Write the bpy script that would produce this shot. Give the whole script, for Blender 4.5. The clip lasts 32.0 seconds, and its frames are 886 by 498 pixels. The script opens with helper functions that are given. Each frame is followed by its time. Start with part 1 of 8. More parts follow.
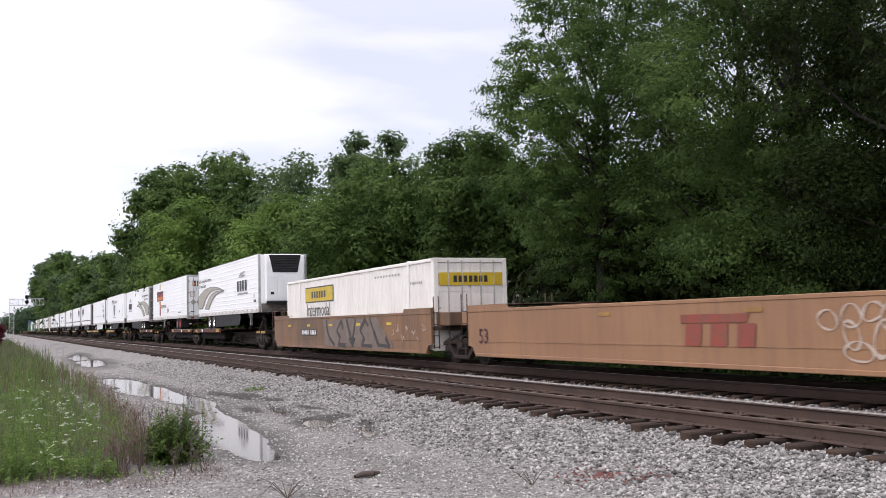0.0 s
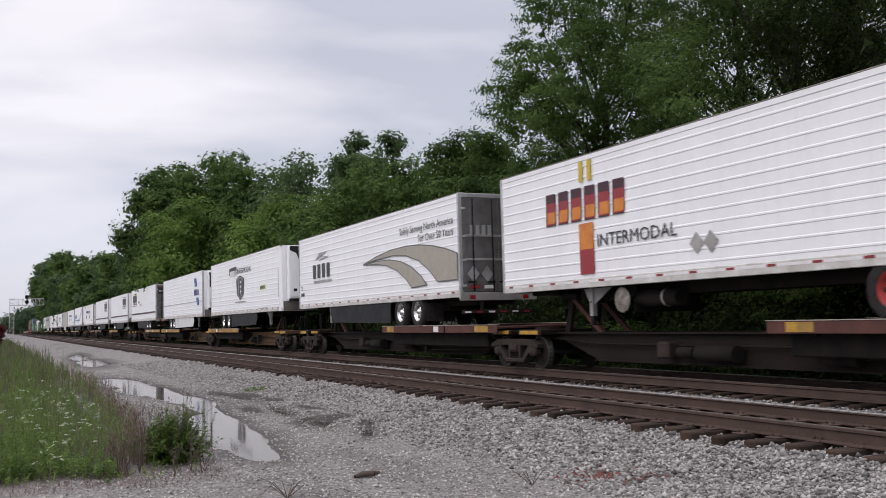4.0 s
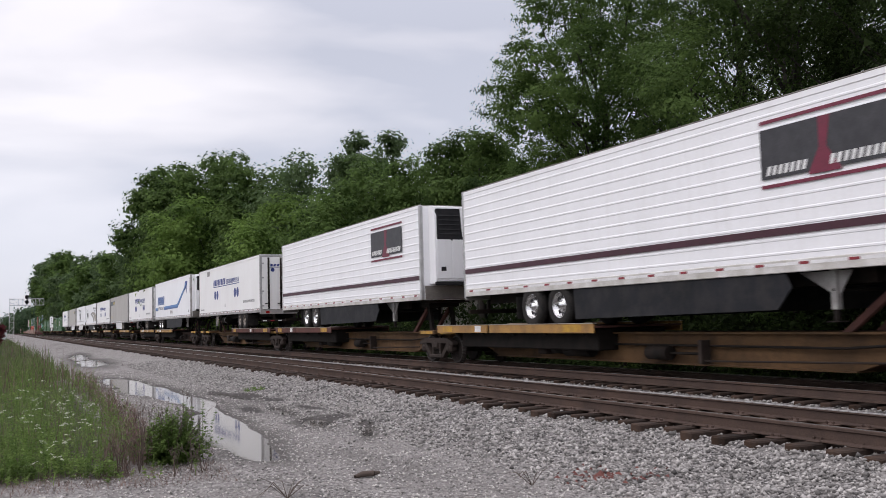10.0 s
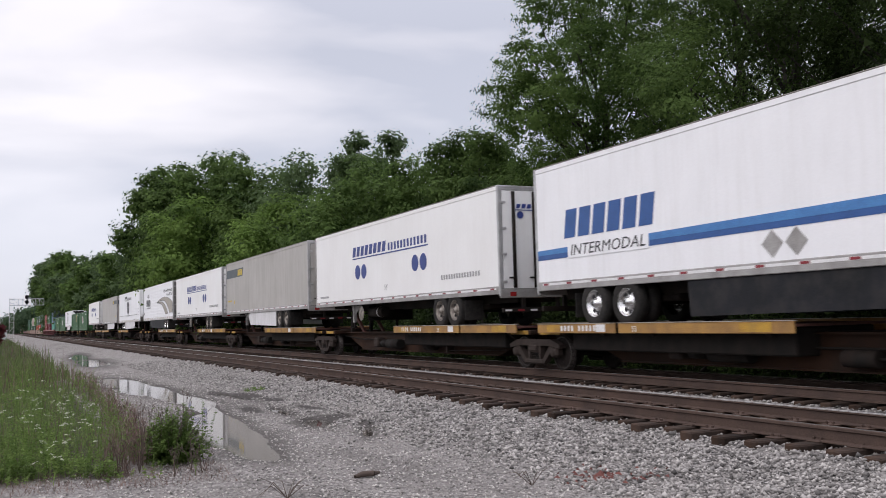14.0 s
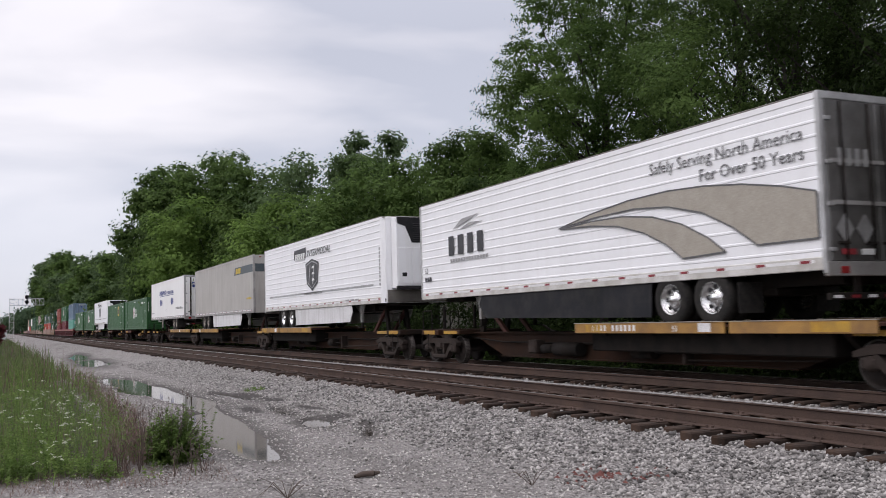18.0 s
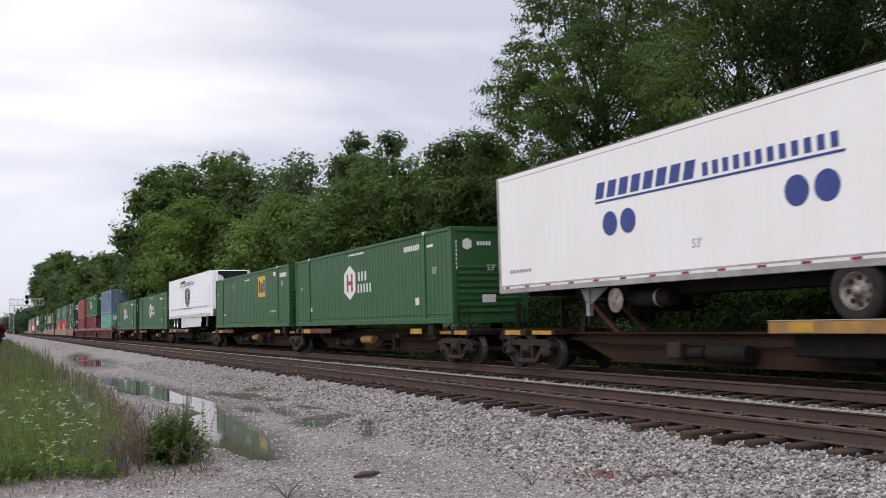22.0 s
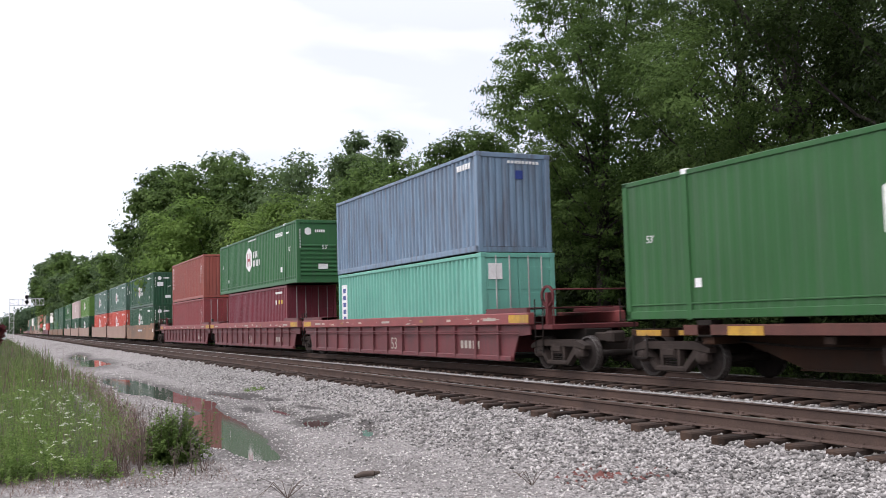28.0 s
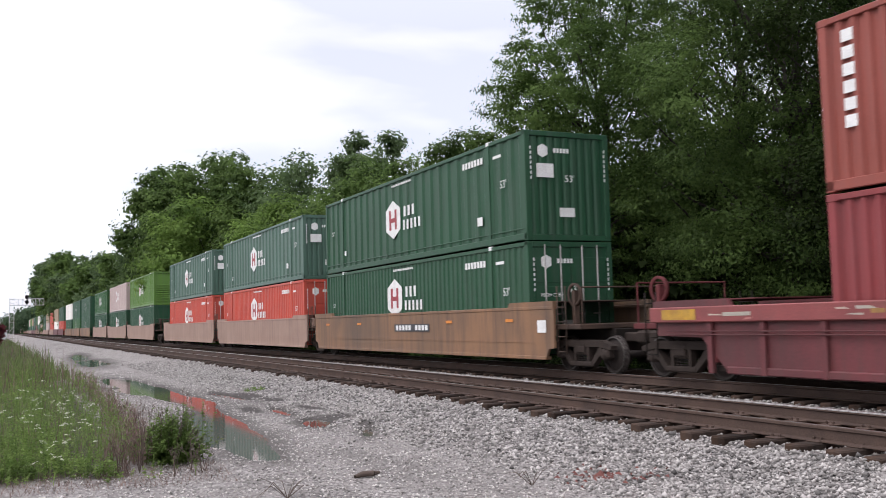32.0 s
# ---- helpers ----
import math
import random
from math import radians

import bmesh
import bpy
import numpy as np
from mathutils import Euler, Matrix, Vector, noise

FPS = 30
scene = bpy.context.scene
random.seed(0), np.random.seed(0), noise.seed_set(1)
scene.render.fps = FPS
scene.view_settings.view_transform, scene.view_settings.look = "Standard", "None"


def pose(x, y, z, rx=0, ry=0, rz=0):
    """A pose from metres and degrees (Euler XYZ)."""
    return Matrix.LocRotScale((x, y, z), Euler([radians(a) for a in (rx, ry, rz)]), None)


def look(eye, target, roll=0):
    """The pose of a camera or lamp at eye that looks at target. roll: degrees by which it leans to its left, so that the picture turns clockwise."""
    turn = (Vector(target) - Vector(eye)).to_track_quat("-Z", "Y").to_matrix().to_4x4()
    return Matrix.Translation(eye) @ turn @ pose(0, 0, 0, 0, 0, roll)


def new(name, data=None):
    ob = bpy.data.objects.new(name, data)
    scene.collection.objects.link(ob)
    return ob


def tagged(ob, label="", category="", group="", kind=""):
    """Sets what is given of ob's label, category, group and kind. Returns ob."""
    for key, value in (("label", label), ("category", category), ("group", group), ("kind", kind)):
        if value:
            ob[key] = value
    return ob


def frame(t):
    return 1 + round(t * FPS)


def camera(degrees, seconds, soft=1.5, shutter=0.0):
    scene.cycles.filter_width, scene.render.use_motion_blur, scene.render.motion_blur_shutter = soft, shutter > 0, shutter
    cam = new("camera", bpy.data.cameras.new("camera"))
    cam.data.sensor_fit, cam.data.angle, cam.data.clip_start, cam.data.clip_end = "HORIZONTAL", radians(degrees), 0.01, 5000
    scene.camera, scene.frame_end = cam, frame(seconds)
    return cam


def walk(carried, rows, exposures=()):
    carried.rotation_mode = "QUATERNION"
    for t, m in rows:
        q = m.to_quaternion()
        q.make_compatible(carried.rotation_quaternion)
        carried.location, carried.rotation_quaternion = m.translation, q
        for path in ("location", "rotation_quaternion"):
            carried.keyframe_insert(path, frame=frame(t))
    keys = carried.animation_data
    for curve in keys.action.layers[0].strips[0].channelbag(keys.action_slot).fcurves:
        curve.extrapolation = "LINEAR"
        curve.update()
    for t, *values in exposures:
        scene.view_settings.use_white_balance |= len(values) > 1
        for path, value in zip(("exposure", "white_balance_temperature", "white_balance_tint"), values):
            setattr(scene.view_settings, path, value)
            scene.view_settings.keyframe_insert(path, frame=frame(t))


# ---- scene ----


# ---- camera: a tripod beside the line, 1.32 m over the rails ----
cam = camera(50.82, 32.0, soft=0.8, shutter=0.14)
EYE = Vector((0.0, 0.0, 1.32))
VIEW = look(EYE, EYE + Vector((0.42989, 0.89969, 0.07600)), -1.525)
WHITE = (6600, 17)
EXPOSURES = [(t, stops, *WHITE) for t, stops in ((0.0, -0.40), (1.0, -0.64), (2.0, -0.78), (3.0, -0.88), (6.0, -0.92), (12.0, -0.80), (18.0, -0.86), (20.0, -0.80), (21.0, -0.54), (22.0, -0.76), (23.0, -0.34), (24.0, -0.20), (24.5, -0.44), (25.0, -0.80), (25.5, -0.72), (28.0, -0.22), (29.0, -0.32), (32.0, -0.34))]
walk(cam, [(0.0, VIEW), (32.0, VIEW)], exposures=EXPOSURES)

# ---- light: an overcast sky and a weak, broad sun behind the cloud ----
SUN_ELEVATION, SUN_AZIMUTH = 44.0, 266.0


def build_sky():
    world = bpy.data.worlds.new("overcast_sky")
    scene.world = world
    world.use_nodes = True
    nt = world.node_tree
    nt.nodes.clear()
    out = nt.nodes.new("ShaderNodeOutputWorld")
    clear = nt.nodes.new("ShaderNodeTexSky")
    clear.sky_type, clear.sun_disc = "NISHITA", False
    clear.sun_elevation, clear.sun_rotation = radians(SUN_ELEVATION), radians(SUN_AZIMUTH)
    bg_clear = nt.nodes.new("ShaderNodeBackground")
    bg_clear.inputs["Strength"].default_value = 0.05
    nt.links.new(clear.outputs[0], bg_clear.inputs["Color"])
    co = nt.nodes.new("ShaderNodeTexCoord")
    sep = nt.nodes.new("ShaderNodeSeparateXYZ")
    nt.links.new(co.outputs["Generated"], sep.inputs[0])
    # cloud sheets, flattened towards the horizon
    stretch = nt.nodes.new("ShaderNodeMapping")
    stretch.inputs["Scale"].default_value = (1.0, 1.0, 4.2)
    stretch.inputs["Location"].default_value = (0.35, 0.1, 0.2)
    nt.links.new(co.outputs["Generated"], stretch.inputs["Vector"])
    big = nt.nodes.new("ShaderNodeTexNoise")
    big.inputs["Scale"].default_value, big.inputs["Detail"].default_value = 1.7, 6.0
    big.inputs["Roughness"].default_value, big.inputs["Distortion"].default_value = 0.45, 0.35
    nt.links.new(stretch.outputs[0], big.inputs["Vector"])
    ramp = nt.nodes.new("ShaderNodeValToRGB")
    els = ramp.color_ramp.elements
    els[0].position, els[0].color = 0.385, (0.58, 0.615, 0.68, 1)
    els[1].position, els[1].color = 0.57, (1.0, 1.0, 1.01, 1)
    mid = els.new(0.47)
    mid.color = (0.80, 0.815, 0.85, 1)
    nt.links.new(big.outputs["Fac"], ramp.inputs[0])
    # an overcast sky is about twice as bright overhead as at the horizon
    rise = nt.nodes.new("ShaderNodeMapRange")
    rise.inputs["From Min"].default_value, rise.inputs["From Max"].default_value = 0.30, 1.0
    rise.inputs["To Min"].default_value, rise.inputs["To Max"].default_value = 1.58, 3.3
    nt.links.new(sep.outputs["Z"], rise.inputs["Value"])
    # farther cloud low over the horizon is bluer and dimmer
    low = nt.nodes.new("ShaderNodeMapRange")
    low.inputs["From Min"].default_value, low.inputs["From Max"].default_value = 0.04, 0.20
    low.inputs["To Min"].default_value, low.inputs["To Max"].default_value = 0.85, 0.0
    nt.links.new(sep.outputs["Z"], low.inputs["Value"])
    haze = nt.nodes.new("ShaderNodeMix")
    haze.data_type = "RGBA"
    haze.inputs["B"].default_value = (0.62, 0.675, 0.79, 1)
    nt.links.new(low.outputs[0], haze.inputs["Factor"])
    nt.links.new(ramp.outputs[0], haze.inputs["A"])
    bg_cloud = nt.nodes.new("ShaderNodeBackground")
    nt.links.new(haze.outputs["Result"], bg_cloud.inputs["Color"])
    nt.links.new(rise.outputs[0], bg_cloud.inputs["Strength"])
    add = nt.nodes.new("ShaderNodeAddShader")
    nt.links.new(bg_clear.outputs[0], add.inputs[0])
    nt.links.new(bg_cloud.outputs[0], add.inputs[1])
    nt.links.new(add.outputs[0], out.inputs[0])
    sun = bpy.data.lights.new("sun", "SUN")
    sun.energy, sun.angle, sun.color = 1.25, radians(40), (1.0, 0.97, 0.93)
    ob = new("sun", sun)
    a, e = radians(SUN_AZIMUTH), radians(SUN_ELEVATION)
    way = Vector((math.sin(a) * math.cos(e), math.cos(a) * math.cos(e), math.sin(e)))
    ob.matrix_world = look(way * 50, (0, 0, 0))


build_sky()

# ---- materials ----
MATS = {}


def surf(name, col, col2=None, rough=0.6, metal=0.0, scale=3.0, fine=40.0, bump=0.15, mix=0.5, dirt=None, dirt_amount=0.5,
         streak=False, island=0.0, rand=0.0, spec=0.5, depth=0.01, grain=1.0):
    """A worn surface: two colours in patches, grain, optional dirt (streaked down if streak), and random tone by object or island."""
    if name in MATS:
        return MATS[name]
    m = bpy.data.materials.new(name)
    m.use_nodes = True
    nt = m.node_tree
    N, L = nt.nodes, nt.links
    b = N["Principled BSDF"]
    b.inputs["Roughness"].default_value, b.inputs["Metallic"].default_value = rough, metal
    b.inputs["Specular IOR Level"].default_value = spec
    co = N.new("ShaderNodeTexCoord")
    n1 = N.new("ShaderNodeTexNoise")
    n1.inputs["Scale"].default_value, n1.inputs["Detail"].default_value = scale, 4.0
    L.new(co.outputs["Object"], n1.inputs["Vector"])
    n2 = N.new("ShaderNodeTexNoise")
    n2.inputs["Scale"].default_value, n2.inputs["Detail"].default_value = fine, 3.0
    L.new(co.outputs["Object"], n2.inputs["Vector"])
    c2 = col2 if col2 else tuple(c * 0.82 for c in col)
    r1 = N.new("ShaderNodeMapRange")
    r1.inputs["From Min"].default_value, r1.inputs["From Max"].default_value = 0.35, 0.68
    r1.inputs["To Max"].default_value = min(1.0, mix * 2)
    L.new(n1.outputs["Fac"], r1.inputs["Value"])
    mx = N.new("ShaderNodeMix")
    mx.data_type = "RGBA"
    mx.inputs["A"].default_value, mx.inputs["B"].default_value = (*col, 1), (*c2, 1)
    L.new(r1.outputs[0], mx.inputs["Factor"])
    last = mx.outputs["Result"]
    # grain
    g = N.new("ShaderNodeMapRange")
    g.inputs["From Min"].default_value, g.inputs["From Max"].default_value = 0.3, 0.7
    g.inputs["To Min"].default_value, g.inputs["To Max"].default_value = 1 - 0.15 * grain, 1 + 0.13 * grain
    L.new(n2.outputs["Fac"], g.inputs["Value"])
    hs = N.new("ShaderNodeHueSaturation")
    L.new(last, hs.inputs["Color"])
    val = g.outputs[0]
    if island or rand:
        src = N.new("ShaderNodeNewGeometry").outputs["Random Per Island"] if island else N.new("ShaderNodeObjectInfo").outputs["Random"]
        k = island or rand
        rr = N.new("ShaderNodeMapRange")
        rr.inputs["To Min"].default_value, rr.inputs["To Max"].default_value = 1 - k, 1 + k
        L.new(src, rr.inputs["Value"])
        mu = N.new("ShaderNodeMath")
        mu.operation = "MULTIPLY"
        L.new(rr.outputs[0], mu.inputs[0])
        L.new(val, mu.inputs[1])
        val = mu.outputs[0]
    L.new(val, hs.inputs["Value"])
    last = hs.outputs[0]
    if dirt:
        n3 = N.new("ShaderNodeTexNoise")
        n3.inputs["Scale"].default_value, n3.inputs["Detail"].default_value = 1.0, 6.0
        n3.inputs["Roughness"].default_value = 0.65
        mp = N.new("ShaderNodeMapping")
        mp.inputs["Scale"].default_value = (5.0, 5.0, 0.45) if streak else (1.6, 1.6, 1.6)
        L.new(co.outputs["Object"], mp.inputs["Vector"])
        L.new(mp.outputs[0], n3.inputs["Vector"])
        r3 = N.new("ShaderNodeMapRange")
        r3.inputs["From Min"].default_value, r3.inputs["From Max"].default_value = 0.45, 0.78
        r3.inputs["To Max"].default_value = dirt_amount
        L.new(n3.outputs["Fac"], r3.inputs["Value"])
        m3 = N.new("ShaderNodeMix")
        m3.data_type = "RGBA"
        L.new(r3.outputs[0], m3.inputs["Factor"])
        L.new(last, m3.inputs["A"])
        m3.inputs["B"].default_value = (*dirt, 1)
        last = m3.outputs["Result"]
    L.new(last, b.inputs["Base Color"])
    if bump:
        bp = N.new("ShaderNodeBump")
        bp.inputs["Strength"].default_value, bp.inputs["Distance"].default_value = bump, depth
        L.new(n2.outputs["Fac"], bp.inputs["Height"])
        L.new(bp.outputs[0], b.inputs["Normal"])
    MATS[name] = m
    return m


def leafy(name, col, col2, lit=0.48, scale=0.35):
    """Leaves: tone by leaf and by patch of the crown, with light coming through."""
    if name in MATS:
        return MATS[name]
    m = bpy.data.materials.new(name)
    m.use_nodes = True
    nt = m.node_tree
    N, L = nt.nodes, nt.links
    N.clear()
    out = N.new("ShaderNodeOutputMaterial")
    geo = N.new("ShaderNodeNewGeometry")
    co = N.new("ShaderNodeTexCoord")
    n1 = N.new("ShaderNodeTexNoise")
    n1.inputs["Scale"].default_value, n1.inputs["Detail"].default_value = scale, 3.0
    L.new(co.outputs["Object"], n1.inputs["Vector"])
    ad = N.new("ShaderNodeMath")
    ad.operation = "MULTIPLY_ADD"
    L.new(geo.outputs["Random Per Island"], ad.inputs[0])
    ad.inputs[1].default_value = 0.26
    L.new(n1.outputs["Fac"], ad.inputs[2])
    rg = N.new("ShaderNodeMapRange")
    rg.inputs["From Min"].default_value, rg.inputs["From Max"].default_value = 0.42, 0.84
    L.new(ad.outputs[0], rg.inputs["Value"])
    mx = N.new("ShaderNodeMix")
    mx.data_type = "RGBA"
    mx.inputs["A"].default_value, mx.inputs["B"].default_value = (*col, 1), (*col2, 1)
    L.new(rg.outputs[0], mx.inputs["Factor"])
    df = N.new("ShaderNodeBsdfPrincipled")
    df.inputs["Roughness"].default_value = 0.65
    df.inputs["Specular IOR Level"].default_value = 0.10
    tr = N.new("ShaderNodeBsdfTranslucent")
    L.new(mx.outputs["Result"], df.inputs["Base Color"])
    L.new(mx.outputs["Result"], tr.inputs["Color"])
    ms = N.new("ShaderNodeMixShader")
    ms.inputs[0].default_value = lit
    L.new(df.outputs[0], ms.inputs[1])
    L.new(tr.outputs[0], ms.inputs[2])
    L.new(ms.outputs[0], out.inputs[0])
    MATS[name] = m
    return m


GRIME = (0.10, 0.085, 0.07)
white_panel = surf("white_panel", (0.88, 0.89, 0.91), (0.84, 0.85, 0.87), rough=0.35, scale=0.7, fine=30, bump=0.01, grain=0.15, dirt=(0.55, 0.53, 0.50), dirt_amount=0.18, streak=True)
cream_panel = surf("cream_panel", (0.85, 0.855, 0.85), (0.81, 0.81, 0.80), rough=0.45, scale=0.6, fine=30, bump=0.01, grain=0.15, dirt=(0.58, 0.55, 0.50), dirt_amount=0.12, streak=True)
grey_panel = surf("grey_panel", (0.44, 0.425, 0.40), (0.38, 0.365, 0.34), rough=0.5, scale=0.5, fine=20, bump=0.02, grain=0.3, dirt=(0.24, 0.22, 0.19), dirt_amount=0.55, streak=True)
alu = surf("aluminium", (0.55, 0.55, 0.55), (0.42, 0.42, 0.42), rough=0.42, metal=0.7, scale=2.5, fine=60, bump=0.05, dirt=GRIME, dirt_amount=0.4)
alu_dull = surf("dull_aluminium", (0.42, 0.41, 0.40), (0.32, 0.31, 0.30), rough=0.55, metal=0.35, scale=2.0, fine=50, bump=0.05, dirt=GRIME, dirt_amount=0.5)
dark_door = surf("stainless_door", (0.22, 0.215, 0.21), (0.15, 0.145, 0.14), rough=0.35, metal=0.75, scale=3.0, fine=50, bump=0.05, dirt=GRIME, dirt_amount=0.4)
rail_dirty = surf("dirty_side_rail", (0.70, 0.69, 0.67), (0.52, 0.50, 0.46), rough=0.5, metal=0.1, scale=2.5, fine=40, bump=0.03, dirt=(0.28, 0.25, 0.21), dirt_amount=0.6)
roof_grey = surf("roof_dirt", (0.34, 0.33, 0.31), (0.25, 0.235, 0.21), rough=0.8, scale=1.5, bump=0.1)
roof_edge = surf("roof_edge", (0.20, 0.185, 0.165), (0.12, 0.11, 0.10), rough=0.7, scale=2, fine=40, bump=0.1)
black_paint = surf("black_paint", (0.02, 0.02, 0.022), (0.03, 0.03, 0.032), rough=0.5, scale=4, spec=0.15)
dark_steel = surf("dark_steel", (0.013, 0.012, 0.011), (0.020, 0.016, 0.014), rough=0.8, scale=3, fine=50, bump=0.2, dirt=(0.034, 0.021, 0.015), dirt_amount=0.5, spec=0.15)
truck_steel = surf("truck_steel", (0.032, 0.025, 0.022), (0.048, 0.036, 0.031), rough=0.8, scale=4, fine=60, bump=0.3, dirt=(0.03, 0.025, 0.022), dirt_amount=0.7, spec=0.15)
wheel_steel = surf("wheel_steel", (0.022, 0.018, 0.017), (0.034, 0.027, 0.024), rough=0.7, scale=6, bump=0.1, spec=0.15)
tread_steel = surf("tread_steel", (0.085, 0.078, 0.072), (0.045, 0.04, 0.037), rough=0.5, metal=0.6, scale=8, bump=0.03)
bright_steel = surf("bright_steel", (0.20, 0.19, 0.18), (0.12, 0.11, 0.105), rough=0.4, metal=0.8, scale=8, bump=0.03)
rubber = surf("rubber", (0.022, 0.021, 0.021), (0.035, 0.033, 0.03), rough=0.85, scale=9, bump=0.1, rand=0.2, spec=0.15)
rim_alu = surf("rim_aluminium", (0.75, 0.75, 0.75), (0.60, 0.60, 0.60), rough=0.25, metal=0.85, scale=9, bump=0.02, dirt=GRIME, dirt_amount=0.25)
rim_white = surf("rim_white", (0.34, 0.31, 0.27), (0.12, 0.10, 0.085), rough=0.6, scale=7, dirt=(0.05, 0.04, 0.034), dirt_amount=0.9)
rim_red = surf("rim_red", (0.42, 0.035, 0.03), (0.32, 0.03, 0.028), rough=0.5, scale=6, dirt=GRIME, dirt_amount=0.5)
skirt_dark = surf("skirt_dark", (0.020, 0.021, 0.025), (0.015, 0.016, 0.018), rough=0.6, scale=1.2, dirt=(0.085, 0.078, 0.072), dirt_amount=0.4, spec=0.15)
skirt_white = surf("skirt_white", (0.72, 0.72, 0.73), (0.64, 0.64, 0.64), rough=0.45, scale=0.8, dirt=(0.25, 0.23, 0.21), dirt_amount=0.5, streak=True)
red_reflector = surf("red_reflector", (0.26, 0.02, 0.03), (0.20, 0.02, 0.025), rough=0.3, bump=0)
white_reflector = surf("white_reflector", (0.78, 0.78, 0.78), (0.66, 0.66, 0.66), rough=0.3, bump=0)
lamp_red = surf("lamp_red", (0.30, 0.015, 0.015), rough=0.25, bump=0)
ink_black = surf("ink_black", (0.025, 0.025, 0.03), (0.04, 0.04, 0.045), rough=0.5, scale=5, bump=0)
ink_grey = surf("ink_grey", (0.30, 0.30, 0.31), (0.36, 0.36, 0.36), rough=0.5, scale=5, bump=0)
ink_charcoal = surf("ink_charcoal", (0.085, 0.085, 0.09), (0.11, 0.11, 0.11), rough=0.5, scale=5, bump=0)
ink_tan = surf("ink_tan", (0.34, 0.31, 0.26), (0.38, 0.35, 0.30), rough=0.5, scale=3, bump=0)
ink_blue = surf("ink_blue", (0.022, 0.045, 0.20), (0.03, 0.055, 0.24), rough=0.5, scale=4, bump=0)
ink_lightblue = surf("ink_lightblue", (0.06, 0.22, 0.50), (0.05, 0.18, 0.44), rough=0.45, scale=3, bump=0)
ink_midblue = surf("ink_midblue", (0.025, 0.095, 0.30), (0.02, 0.08, 0.26), rough=0.45, scale=3, bump=0)
ink_red = surf("ink_red", (0.32, 0.026, 0.036), (0.26, 0.026, 0.032), rough=0.5, scale=4, bump=0)
ink_fadedred = surf("ink_faded_red", (0.27, 0.055, 0.035), (0.20, 0.06, 0.042), rough=0.6, scale=5, bump=0, dirt=(0.16, 0.09, 0.06), dirt_amount=0.7)
ink_crimson = surf("ink_crimson", (0.17, 0.014, 0.040), (0.14, 0.014, 0.034), rough=0.5, scale=4, bump=0)
ink_maroon = surf("ink_maroon", (0.055, 0.010, 0.022), (0.045, 0.009, 0.018), rough=0.5, scale=4, bump=0)
ink_orange = surf("ink_orange", (0.66, 0.24, 0.03), (0.55, 0.16, 0.03), rough=0.5, scale=4, bump=0)
ink_yellow = surf("ink_yellow", (0.60, 0.43, 0.03), (0.50, 0.35, 0.03), rough=0.5, scale=4, bump=0)
ink_green = surf("ink_green", (0.35, 0.50, 0.06), (0.28, 0.44, 0.06), rough=0.5, scale=4, bump=0)
ink_white = surf("ink_white", (0.76, 0.77, 0.76), (0.66, 0.67, 0.66), rough=0.5, scale=4, bump=0)
ink_slate = surf("ink_slate", (0.055, 0.075, 0.085), (0.07, 0.09, 0.10), rough=0.5, scale=2, bump=0)
band_gold = surf("safety_yellow", (0.50, 0.29, 0.03), (0.36, 0.19, 0.03), rough=0.6, scale=5, fine=60, bump=0.05, dirt=GRIME, dirt_amount=0.5)
deck_brown = surf("deck_brown", (0.125, 0.055, 0.046), (0.09, 0.042, 0.036), rough=0.7, scale=2, fine=50, bump=0.1, dirt=(0.05, 0.038, 0.03), dirt_amount=0.6, spec=0.15)
deck_yellow = surf("deck_yellow", (0.40, 0.22, 0.055), (0.28, 0.15, 0.045), rough=0.65, scale=2.5, fine=50, bump=0.1, dirt=(0.10, 0.06, 0.04), dirt_amount=0.65)
sill_tan = surf("sill_tan", (0.170, 0.098, 0.048), (0.018, 0.012, 0.009), rough=0.75, scale=0.3, fine=40, bump=0.1, dirt=(0.022, 0.017, 0.014), dirt_amount=0.8, spec=0.15)
sill_rust = surf("sill_rust", (0.050, 0.023, 0.013), (0.014, 0.010, 0.008), rough=0.75, scale=0.35, fine=40, bump=0.1, dirt=(0.020, 0.016, 0.014), dirt_amount=0.8, spec=0.15)
# near-black colour standing for the shade beneath the spine car decks
under_shade = surf("under_shade", (0.012, 0.011, 0.010), (0.020, 0.016, 0.014), rough=0.9, scale=3, bump=0.2, spec=0.15)
sill_brown = surf("sill_brown", (0.022, 0.015, 0.013), (0.015, 0.011, 0.010), rough=0.75, scale=1.2, fine=40, bump=0.1, dirt=(0.022, 0.019, 0.017), dirt_amount=0.7, spec=0.15)
tub_tan = surf("tub_tan", (0.31, 0.165, 0.085), (0.25, 0.13, 0.07), rough=0.62, scale=0.35, fine=30, bump=0.03, grain=0.5, dirt=(0.17, 0.095, 0.06), dirt_amount=0.6, streak=True)
tub_brown = surf("tub_brown", (0.240, 0.126, 0.064), (0.110, 0.074, 0.050), rough=0.65, scale=0.3, fine=30, bump=0.04, grain=0.6, dirt=(0.075, 0.052, 0.042), dirt_amount=0.85, streak=True)
tub_pale = surf("tub_pale", (0.33, 0.22, 0.17), (0.28, 0.18, 0.14), rough=0.65, scale=0.8, fine=30, bump=0.06, dirt=(0.15, 0.10, 0.08), dirt_amount=0.6, streak=True)
tub_maroon = surf("tub_maroon", (0.140, 0.031, 0.035), (0.090, 0.024, 0.027), rough=0.6, scale=0.9, fine=30, bump=0.06, dirt=(0.07, 0.035, 0.032), dirt_amount=0.8, streak=True)
